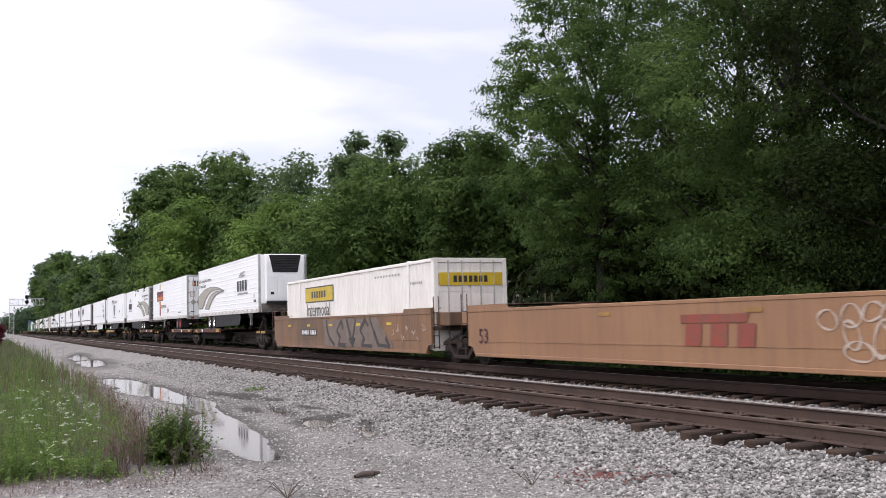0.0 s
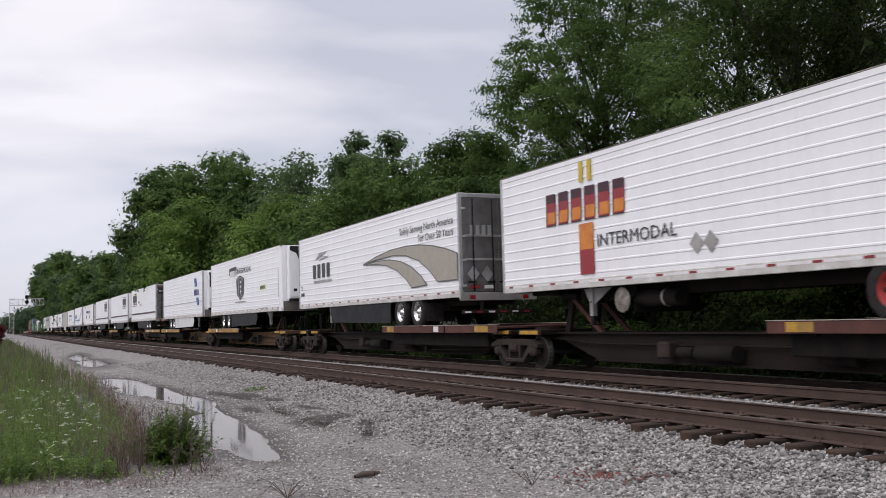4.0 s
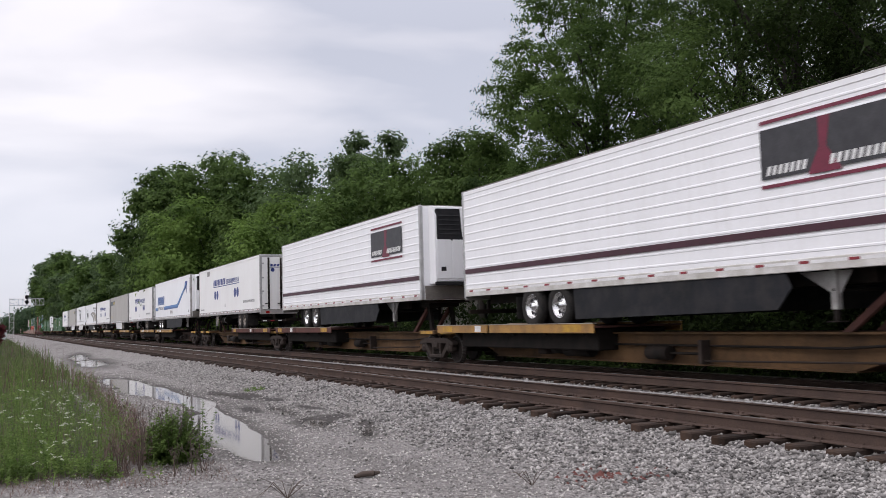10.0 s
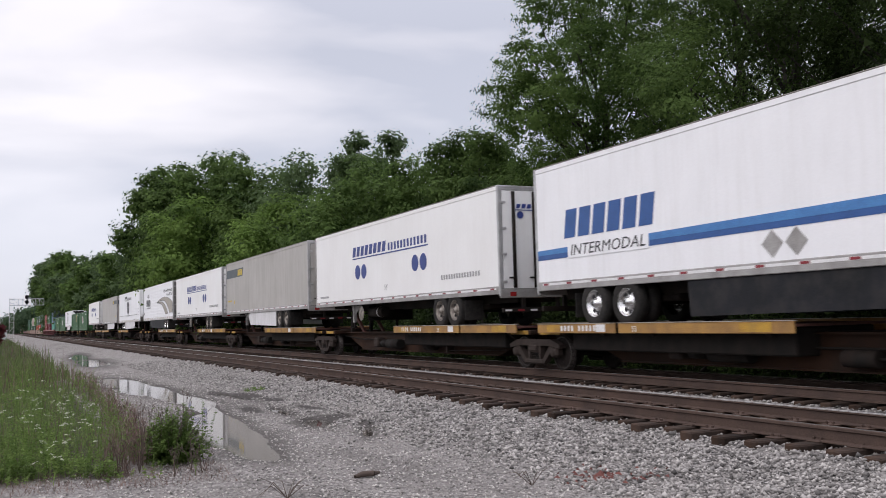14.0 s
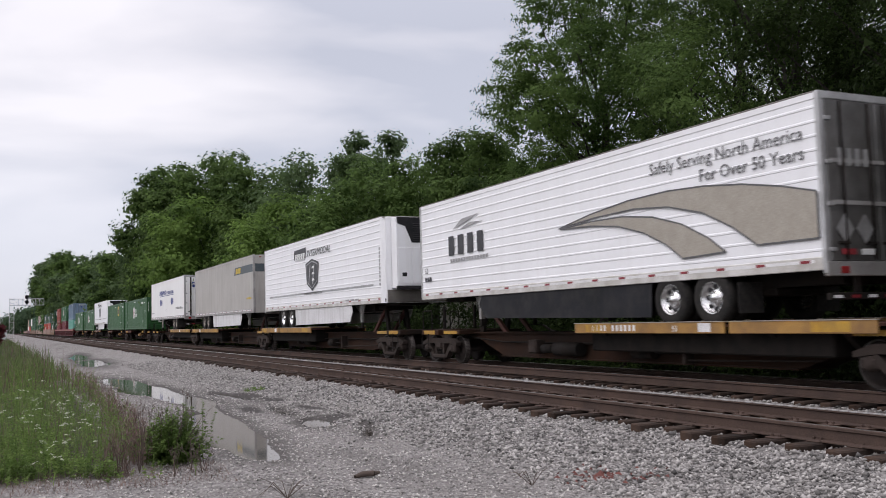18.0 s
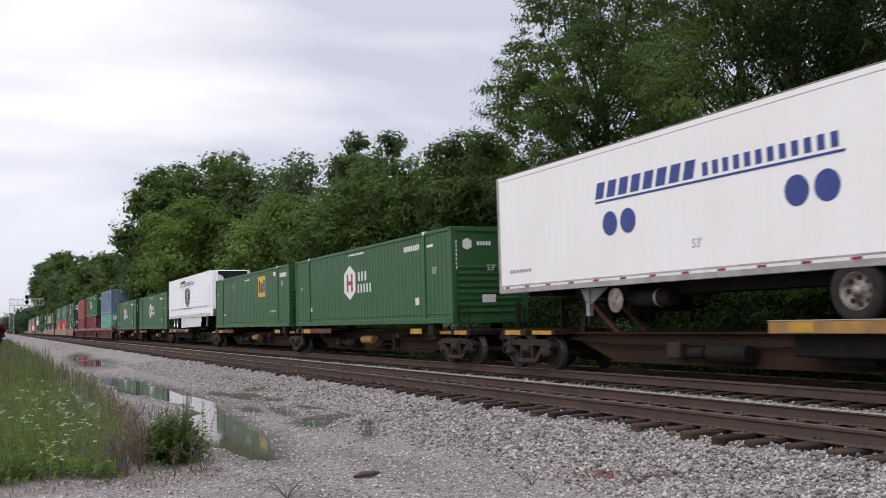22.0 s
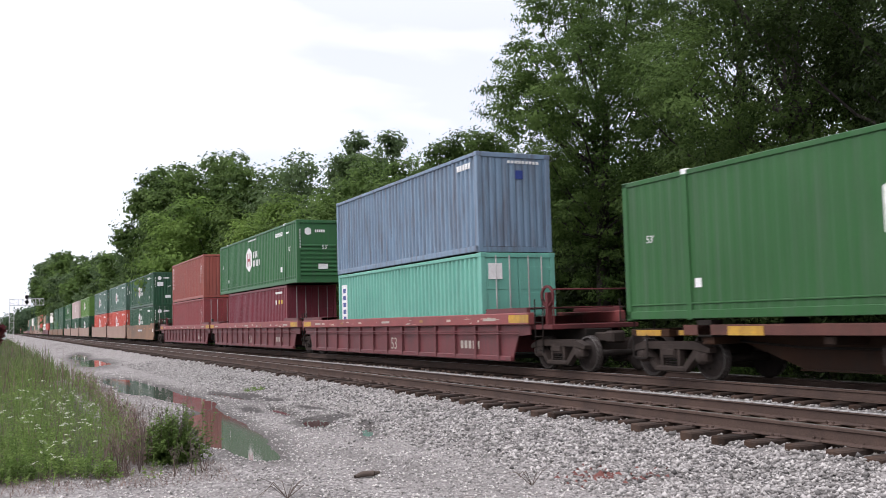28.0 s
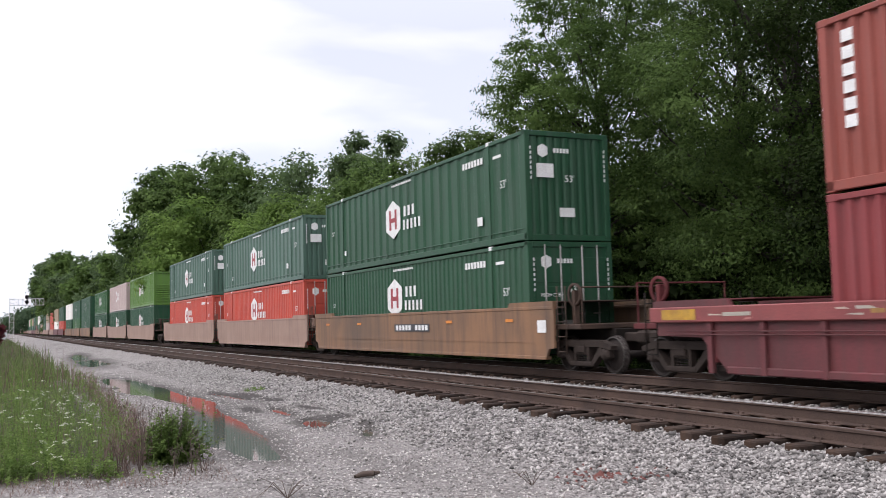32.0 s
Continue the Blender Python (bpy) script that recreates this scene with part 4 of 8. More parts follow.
def leafy_stems(x, y, z, height, lean, per, leaf, width, droop=0.35, bare=0.15):
    """Upright stems with leaves set all round them: corners of quads. lean: how far each tip leans out; per: leaves on a stem."""
    n = len(x)
    a = rng.uniform(0, 2 * math.pi, n)
    tip = np.stack([np.cos(a) * lean, np.sin(a) * lean, height], -1)
    p0 = np.stack([x, y, z], -1)
    side = np.stack([-np.sin(a), np.cos(a), np.zeros(n)], -1) * 0.0035
    knee = p0 + tip * np.array([0.35, 0.35, 0.6])
    stem = np.stack([p0 - side, p0 + side, knee + side * 0.8, knee - side * 0.8, knee - side * 0.8, knee + side * 0.8, p0 + tip + side * 0.2, p0 + tip - side * 0.2], 1).reshape(-1, 3)
    i = np.repeat(np.arange(n), per)
    k = len(i)
    f = bare + (1 - bare) * rng.uniform(0, 1, k)
    p = p0[i] + tip[i] * np.stack([f ** 1.7, f ** 1.7, f ** 0.9], -1)
    b = rng.uniform(0, 2 * math.pi, k)
    out = np.stack([np.cos(b), np.sin(b), rng.uniform(0.1, 0.9, k)], -1)
    l = (leaf * rng.uniform(0.5, 1.2, k) * (1.15 - 0.6 * f))[:, None]
    w = (width * rng.uniform(0.6, 1.2, k))[:, None]
    across = np.stack([-np.sin(b), np.cos(b), rng.normal(0, 0.3, k)], -1)
    mid = p + out * l * 0.5
    end = p + out * l - np.array([0, 0, 1.0]) * l * droop
    leaves = np.stack([p, mid - across * w, end, mid + across * w], 1).reshape(-1, 3)
    return np.concatenate([stem, leaves])


def brown_stalks(n, where, height):
    """Dead branched stalks with clumps of brown seed."""
    x, y = where(n)
    n = len(x)
    h = rng.uniform(height[0], height[1], n)
    return leafy_stems(x, y, ground_z(x, y), h, h * rng.uniform(0.05, 0.55, n), 16, 0.16, 0.005, -0.3, 0.25), leafy_stems(x, y, ground_z(x, y), h, h * rng.uniform(0.05, 0.4, n), 12, 0.022, 0.009, 0.2, 0.55)


def build_weeds():
    global rng
    rng = np.random.default_rng(55)
    blades("weed_grass", 11000, lambda n: in_weeds(n, right=0.15), (0.16, 0.62), (0.002, 0.006), grass_green, "tall green summer grass and weeds beside the gravel road", 0.75, patchy=True)
    blades("pale_grass", 4200, lambda n: in_weeds(n, right=0.1), (0.25, 0.85), (0.0015, 0.003), grass_dead, "dry seed stalks standing among the green grass", 0.5, patchy=True)
    # leafy stems in drifts, taller towards the back
    for nm, count, mt, far, lo, hi, leaf, wide, lb in (("broad_weeds", 2600, weed_green, 40, 0.25, 0.80, 0.085, 0.011, "leafy upright green weeds in drifts"),
                                                       ("pale_weeds", 1500, leaf_light, 34, 0.20, 0.70, 0.060, 0.014, "bright green leafy weeds"),
                                                       ("dark_weeds", 1100, bush_leaf, 44, 0.25, 0.90, 0.070, 0.012, "darker leafy weeds")):
        x, y = in_weeds(count, 12.0, far, right=0.34)
        drift = np.sin(1.3 * x + 0.8 * y + len(nm)) * np.sin(0.9 * y - 1.9 * x + 2.1 * len(nm)) + rng.normal(0, 0.35, len(x))
        x, y, drift = x[drift > -0.35], y[drift > -0.35], drift[drift > -0.35]
        h = (lo + (hi - lo) * rng.uniform(0, 1, len(x))) * (0.75 + 0.25 * np.clip(drift, -1, 1)) * np.interp(y, (11.8, 13.2, 20, 35), (0.45, 0.85, 1.0, 1.25))
        c = leafy_stems(x, y, ground_z(x, y), h, h * rng.uniform(0.05, 0.45, len(x)), 20, leaf, wide)
        tagged(new(nm, raw_mesh(nm, c, 4, mt)), lb + " among the grass", "weeds", kind="stuff")
    blades("far_grass", 10000, lambda n: in_weeds(n, 36, 170, -6), (0.30, 0.95), (0.010, 0.024), grass_far, "tall grey-green grass running on along the road", 0.7, patchy=True)
    blades("far_stalks", 2600, lambda n: in_weeds(n, 28, 120, -5), (0.4, 1.2), (0.005, 0.010), grass_dead, "dry brown stalks standing in the grass farther along the road", 0.5, patchy=True)
    # the brown margin between the weeds and the road
    for nm, w0, w1, near, far, count, hh in (("dead_stalks", 0.15, 0.42, 12.8, 36, 170, (0.20, 0.62)), ("dead_margin", 0.1, 0.65, 12.4, 14.2, 30, (0.12, 0.50))):
        twigs, seeds = brown_stalks(count, lambda n: edge_strip(n, w0, w1, near, far), hh)
        tagged(new(nm, raw_mesh(nm, np.concatenate([twigs, seeds]), 4, grass_dead)), "dead reddish-brown branched weed stalks along the road edge", "dead weeds", kind="stuff")
    blades("dead_grass", 3200, lambda n: edge_strip(n, 0.10, 0.48), (0.06, 0.45), (0.0012, 0.0035), grass_dead, "dry reddish-brown dead grass stems along the road edge", 1.5, patchy=True)
    blades("dead_litter", 1500, lambda n: (rng.uniform(-0.4, 2.6, n), rng.uniform(11.1, 12.7, n)), (0.02, 0.10), (0.0015, 0.004), grass_dead, "flattened brown dead stems on the gravel", 3.5)
    x, y = rng.uniform(-1.6, 2.2, 70), rng.uniform(11.7, 12.6, 70)
    c = leafy_stems(x, y, ground_z(x, y), rng.uniform(0.05, 0.22, 70), rng.uniform(0.02, 0.15, 70), 14, 0.05, 0.012)
    tagged(new("low_weeds", raw_mesh("low_weeds", c, 4, weed_green)), "low green weeds creeping out on to the gravel", "weeds", kind="stuff")
    # flat white flower heads on thin stems, in loose drifts
    n = 640
    y = 12.3 + 13 * rng.uniform(0, 1, n) ** 2.2
    x = rng.uniform(-2.6, 1.2, n) - 0.03 * (y - 12) + rng.uniform(0, 0.5, n)
    keep = (x < weed_edge(y) - 0.25) & (np.sin(2.1 * x + 1.1 * y) * np.sin(1.3 * y - 1.7 * x + 0.6) + rng.normal(0, 0.3, n) > 0.0)
    x, y = x[keep], y[keep]
    z = ground_z(x, y) + rng.uniform(0.28, 0.72, len(x)) * np.clip((y - 11.2) / 1.8, 0.55, 1)
    heads, stems = Geo(), Geo()
    for a, b, c in zip(x, y, z):
        g0 = float(ground_z(np.array(a), np.array(b)))
        stems.tube([(a + 0.02, b, g0), (a, b, c)], [0.0035, 0.002], 3)
        r, tilt = random.uniform(0.018, 0.075), (random.gauss(0, 0.35), random.gauss(0, 0.35))
        for i in range(12):
            t, q = random.uniform(0, 6.28), r * math.sqrt(random.random())
            u, v = q * math.cos(t), q * math.sin(t)
            w = c + u * tilt[0] + v * tilt[1] + random.uniform(-0.006, 0.008)
            s = random.uniform(0.008, 0.014)
            heads.face([(a + u - s, b + v - s, w), (a + u + s, b + v - s, w + 0.004), (a + u + s, b + v + s, w), (a + u - s, b + v + s, w + 0.004)])
    tagged(new("flower_stems", stems.mesh("flower_stems", weed_green)), "thin green stems of the white wild flowers", "stems", kind="stuff")
    tagged(new("white_flowers", heads.mesh("white_flowers", flower_white)), "flat white wild carrot flower heads over the weeds", "flowers", kind="stuff")
    # the dark bush at the corner of the weeds
    b = thing("roadside_bush", "small dark green bush with bare twigs at the gravel edge", "bush", pose(2.16, 13.0, -0.5))
    n = 170
    x, y = rng.normal(0, 0.15, n), rng.normal(0, 0.12, n)
    lean = rng.uniform(0.0, 0.46, n)
    c = leafy_stems(x, y, np.zeros(n), rng.uniform(0.35, 0.84, n) * (1.0 - 0.75 * (lean / 0.5) ** 2), lean, 44, 0.060, 0.019, 0.45, 0.10)
    part("foliage", raw_mesh("foliage", c, 4, bush_leaf), bush_leaf, b)
    g = Geo()
    for i in range(60):
        t, r, h = random.uniform(0, 6.28), random.uniform(0.05, 0.55), random.uniform(0.3, 0.86)
        pts = [(0.05 * math.cos(t), 0.05 * math.sin(t), 0)]
        for q in (0.35, 0.6, 0.8, 1.0):
            pts.append((q * r * math.cos(t) + random.gauss(0, 0.03), q * r * math.sin(t) + random.gauss(0, 0.03), h * q ** 0.8))
        g.tube(pts, [0.005, 0.004, 0.003, 0.002, 0.001], 4)
        p = pts[3]
        g.tube([p, (p[0] + random.gauss(0, 0.07), p[1] + random.gauss(0, 0.07), p[2] + random.uniform(-0.02, 0.12))], [0.002, 0.001], 3)
    part("twig_work", g, dead_wood, b)
    # dark seeded stalks standing round it
    for x, y, h in ((1.72, 12.9, 0.86), (1.80, 13.1, 0.74), (2.0, 13.2, 0.9), (2.3, 13.2, 0.95), (1.62, 12.4, 0.5), (2.2, 12.1, 0.42), (1.95, 11.8, 0.34), (1.35, 12.2, 0.45), (2.30, 11.9, 0.30)):
        g = Geo()
        for i in range(6):
            t, r = random.uniform(0, 6.28), random.uniform(0.03, 0.20)
            tip = (r * math.cos(t), r * math.sin(t), h * random.uniform(0.7, 1.05))
            g.tube([(0, 0, 0), (r * 0.35 * math.cos(t), r * 0.35 * math.sin(t), h * 0.55), tip], [0.005, 0.004, 0.0015], 4)
            for k in range(5):
                u, v, w = (random.gauss(0, 0.012) + tip[0], random.gauss(0, 0.012) + tip[1], tip[2] - 0.02 * k)
                g.cyl((u, v, w), (u, v, w + 0.02), 0.008, 0.003, 4)
        single("dead_weed", g, dead_wood, "leafless brown weed stalk standing on the gravel", "dead weed", pose(x, y, float(ground_z(np.array(x), np.array(y)))), group="dead weeds", kind="stuff")
    # driftwood and twigs
    g = Geo()
    g.tube([(-0.17, 0, 0.03), (-0.05, 0.02, 0.045), (0.08, 0.0, 0.04), (0.19, 0.03, 0.035)], [0.022, 0.036, 0.034, 0.016], 8)
    single("wood_stick", g, dead_wood, "short dark piece of wood lying on the gravel", "stick", pose(3.93, 10.45, -0.5, 0, 0, 12))
    for x, y, k in ((2.75, 9.7, 9), (5.25, 8.9, 5)):
        g = Geo()
        for i in range(k):
            t, r = random.uniform(-0.4, 3.5), random.uniform(0.12, 0.38)
            g.tube([(0, 0, 0.0), (r * 0.5 * math.cos(t), r * 0.5 * math.sin(t), 0.09 + 0.1 * random.random()), (r * math.cos(t), r * math.sin(t), 0.04 + 0.2 * random.random())], [0.005, 0.004, 0.0015], 4)
        single("fallen_branch", g, dead_wood, "small bare branch lying on the gravel", "twig", pose(x, y, -0.5), group="fallen twigs")
    for x, y in ((6.2, 24.9),):
        g = Geo()
        c = leaf_cloud(np.array([[0, 0, 0.08], [0.2, 0.05, 0.06], [-0.2, 0, 0.06]]), np.array([0.12, 0.1, 0.1]), np.array([40, 30, 30]), 0.03)
        tagged(new("green_weed", raw_mesh("green_weed", c, 3, leaf_light)), "small bright weed rooted in the ballast", "weed", kind="stuff").matrix_basis = pose(x, y, float(ground_z(np.array(x), np.array(y))))
    g = Geo()
    for i in range(70):
        x, y = random.gauss(0, 0.28), random.gauss(0, 0.22)
        s, t = random.uniform(0.02, 0.05), random.uniform(0, 3)
        g.face([(x - s * math.cos(t), y - s * math.sin(t), 0.02), (x + s * math.sin(t) * 0.5, y - s * math.cos(t) * 0.5, 0.05), (x + s * math.cos(t), y + s * math.sin(t), 0.03)])
    tagged(new("dry_leaves", g.mesh("dry_leaves", surf("dry_leaf", (0.16, 0.055, 0.045), (0.11, 0.045, 0.04), rough=0.9))), "patch of dry red-brown leaves on the ballast", "dead leaves", kind="stuff").matrix_basis = pose(6.05, 8.55, -0.44)


build_weeds()

# ---- signal bridge, house ----


def signal_bridge():
    t = thing("signal_bridge", "galvanised lattice cantilever signal bridge over the tracks", "signal bridge", pose(3.05, 262, 0.05))
    g = Geo()
    for x in (-0.55, 0.55):
        for y in (-0.5, 0.5):
            g.cyl((x, y, -0.4), (x, y, 9.7), 0.075, n=6)
    for i in range(8):
        z = 1.2 * i
        for y in (-0.5, 0.5):
            g.cyl((-0.55, y, z), (0.55, y, z + 1.2), 0.04, n=5)
            g.cyl((-0.55, y, z + 1.2), (0.55, y, z + 1.2), 0.04, n=5)
    part("mast", g, galv, t)
    g = Geo()
    for z in (7.9, 9.5):
        for y in (-0.5, 0.5):
            g.cyl((-0.6, y, z), (7.6, y, z), 0.085, n=6)
    for i in range(8):
        x = 0.55 + i
        for y in (-0.5, 0.5):
            g.cyl((x, y, 7.9), (x, y, 9.5), 0.045, n=5)
            a, b = (7.9, 9.5) if i % 2 else (9.5, 7.9)
            if i < 7:
                g.cyl((x, y, a), (x + 1, y, b), 0.035, n=5)
    part("arm", g, galv, t)
    part("walkway", Geo().box(-0.6, 7.6, -0.45, 0.45, 9.46, 9.5), galv, t)
    for z in (8.72, 10.0):
        ring = [(3.5 + 0.46 * math.cos(k * math.pi / 6), z + 0.54 * math.sin(k * math.pi / 6)) for k in range(12)]
        h = part("signal_head", Geo().prism(ring, "y", -0.85, -0.6), black_paint, t, "round black signal head")
        for dx, dz in ((0, 0.24), (-0.2, -0.12), (0.2, -0.12)):
            part("hood", Geo().lathe([(-1.05, 0.13), (-0.85, 0.15), (-0.85, 0.11)], 10, "y", (3.5 + dx, 0, z + dz)), black_paint, h)
    part("signal_post", Geo().cyl((3.5, -0.5, 7.9), (3.5, -0.5, 10.4), 0.06, n=6), galv, t)
    part("footing", Geo().cbox(-0.9, 0.9, -0.8, 0.8, -0.8, -0.3, 0.05), surf("concrete", (0.4, 0.39, 0.37)), t)
    cab = thing("relay_cabinet", "silver trackside equipment cabinet beside the signal mast", "cabinet", pose(1.2, 240, -0.45))
    part("body", Geo().cbox(-0.7, 0.7, -0.5, 0.5, 0.1, 2.0, 0.03), galv, cab)
    part("door", Geo().cbox(-0.6, 0.6, -0.53, -0.5, 0.25, 1.9, 0.01), galv, cab)
    part("roof", Geo().cbox(-0.76, 0.76, -0.58, 0.58, 2.0, 2.08, 0.02), galv, cab)
    part("base", Geo().box(-0.6, 0.6, -0.4, 0.4, -0.1, 0.1), galv, cab)


signal_bridge()


def house():
    t = thing("house", "low pale-grey sided house half hidden behind the trees", "house", pose(33, 58, 0.0, 0, 0, 8))
    part("wall", Geo().box(-5, 5, -7, 7, -0.2, 3.5), siding, t)
    for i in range(16):
        part("siding_board", shared("siding_board", siding, lambda g: g.prism([(-5.0, 0), (-5.025, 0.0), (-5.0, 0.2)], "y", -7, 7)), siding, t, at=(0, 0, 0.1 + 0.2 * i))
    part("roof", Geo().prism([(-5.6, 3.35), (-5.6, 3.55), (0, 6.4), (5.6, 3.55), (5.6, 3.35), (0, 6.2)], "y", -7.5, 7.5), shingle, t)
    part("gable", Geo().prism([(-5, 3.5), (0, 6.05), (5, 3.5)], "y", -6.98, 6.98), siding, t)
    for y in (-3.5, 2.5):
        w = part("window", Geo().cbox(-5.08, -4.98, y - 0.65, y + 0.65, 1.1, 2.4, 0.02), white_reflector, t)
        part("pane", Geo().box(-5.09, -5.07, y - 0.55, y + 0.55, 1.2, 2.3), window_dark, w)


house()

# ---- the train: local axes are x across (the camera's side is -x), y along (away from the camera), z up from the rails ----
SPEED, GAIN = 15.5914, 0.00585
KEY_TIMES = (0.0, 8.0, 16.0, 24.0, 32.0)
MOVING = []
SPINNING = []
DECK = 1.10


def gone(t):
    """Metres that the train has run by t seconds."""
    return SPEED * t + GAIN * t * t


def rolling(name, label, category, along, z=0.0, group=""):
    ob = thing(name, label, category, pose(TRAIN_TRACK, along, z), group=group)
    MOVING.append((ob, along, z))
    return ob


SIDE = Matrix(((0, 0, -1, 0), (-1, 0, 0, 0), (0, 1, 0, 0), (0, 0, 0, 1)))   # writing on the side that faces the camera
END = Matrix(((1, 0, 0, 0), (0, 0, -1, 0), (0, 1, 0, 0), (0, 0, 0, 1)))      # writing on the leading end


def lettering(parent, words, size, m, material, name="lettering", slant=0.0, width=None, label=""):
    """Words in the built-in font as a thin raised mesh. m: pose of the lower left corner. width: squeezed or stretched to it."""
    cu = bpy.data.curves.new("words", "FONT")
    cu.body, cu.size, cu.extrude, cu.shear, cu.resolution_u = words, size, 0.0015, slant, 2
    tmp = bpy.data.objects.new("words", cu)
    me = bpy.data.meshes.new_from_object(tmp)
    bpy.data.objects.remove(tmp)
    bpy.data.curves.remove(cu)
    if width:
        w = max(v.co.x for v in me.vertices)
        for v in me.vertices:
            v.co.x *= width / w
    me.materials.clear()
    me.materials.append(material)
    ob = part(name, me, material, parent, label, m)
    ob["kind"] = "stuff"
    return ob


def on_side(a, z, L, x=-1.311):
    """Pose on the near side wall, a metres from the far end, z over the rails of the thing's own base."""
    return Matrix.Translation((x, L / 2 - a, z)) @ SIDE


def plate(parent, a0, a1, z0, z1, L, material, name="emblem", label="", x=-1.311, lean=0.0, th=0.004):
    """A flat panel on the near side, from a0 to a1 metres off the far end."""
    y0, y1 = L / 2 - a0, L / 2 - a1
    g = Geo().prism([(y0, z0), (y1, z0), (y1 - lean, z1), (y0 - lean, z1)], "x", x - th, x)
    return part(name, g, material, parent, label)


def shape(parent, pts, L, material, name="emblem", label="", x=-1.311, th=0.004):
    """A flat polygon on the near side: points (a, z)."""
    return part(name, Geo().prism([(L / 2 - a, z) for a, z in pts], "x", x - th, x), material, parent, label)


def disc(parent, a, z, r, L, material, x=-1.311, n=24):
    return shape(parent, [(a + r * math.cos(6.2832 * i / n), z + r * math.sin(6.2832 * i / n)) for i in range(n)], L, material, "emblem_disc", x=x)


def bars(parent, a0, a1, z0, z1, L, n, material, name="name_strip", lean=0.06, x=-1.311, gap=0.22):
    """A row of plain upright bars where a name stands."""
    w = (a1 - a0) / n
    y0 = L / 2 - a0
    large = w * (z1 - z0) > 0.035
    g = Geo()
    for i in range(n):
        y, k = y0 - i * w, w * (1 - gap)
        pts = [(y, z0), (y - k, z0), (y - k - lean, z1), (y - lean, z1)]
        if large:
            part("letter_bar", Geo().prism(pts, "x", x - 0.004, x), material, parent)
        else:
            g.prism(pts, "x", x - 0.004, x)
    if not large:
        part(name, g, material, parent)["kind"] = "stuff"


# ---- road wheels and trailers ----
TYRE = [(-0.13, 0.31), (-0.14, 0.36), (-0.14, 0.45), (-0.11, 0.505), (0.11, 0.505), (0.14, 0.45), (0.14, 0.36), (0.13, 0.31)]
RIM = [(-0.115, 0.315), (-0.125, 0.30), (-0.10, 0.285), (-0.02, 0.26), (-0.005, 0.17), (-0.055, 0.14), (-0.06, 0.085), (-0.115, 0.08), (-0.12, 0.0)]


def road_wheel(parent, x, y, z, rim, spare=False):
    w = part("wheel", shared("tyre", rubber, lambda g: g.lathe(TYRE, 28)), rubber, parent, at=pose(x, y, z, 0, 0, 180 if x > 0 else 0))

    def hub(g):
        g.lathe(RIM, 24)
        for i in range(10):
            t = 0.628 * i
            g.cyl((-0.075, 0.115 * math.cos(t), 0.115 * math.sin(t)), (-0.04, 0.115 * math.cos(t), 0.115 * math.sin(t)), 0.014, n=6)
    r = part("rim", shared("rim", rim, hub), rim, w)

    def holes(g):
        for i in range(8):
            t = 0.785 * i
            g.cyl((-0.034, 0.215 * math.cos(t), 0.215 * math.sin(t)), (-0.015, 0.215 * math.cos(t), 0.215 * math.sin(t)), 0.046, n=8)
    part("vent_hole", shared("vent_hole", black_paint, holes), black_paint, r)["kind"] = "stuff"
    return w


def ribbed_wall(g, y0, y1, z0, z1, ribs, side):
    """A side wall with pressed horizontal ribs, as one extruded section."""
    x = 1.285
    pts = [(side * x, z0)]
    if ribs:
        n = int((z1 - z0) / 0.235)
        for i in range(n):
            z = z0 + (i + 0.5) * (z1 - z0) / n
            for dz, dx in ((-0.030, 0), (-0.020, 0.010), (0.010, 0.010), (0.026, 0)):
                pts.append((side * (x + dx), z + dz))
    pts += [(side * x, z1), (side * 1.22, z1), (side * 1.22, z0)]
    g.prism(pts, "y", y0, y1)


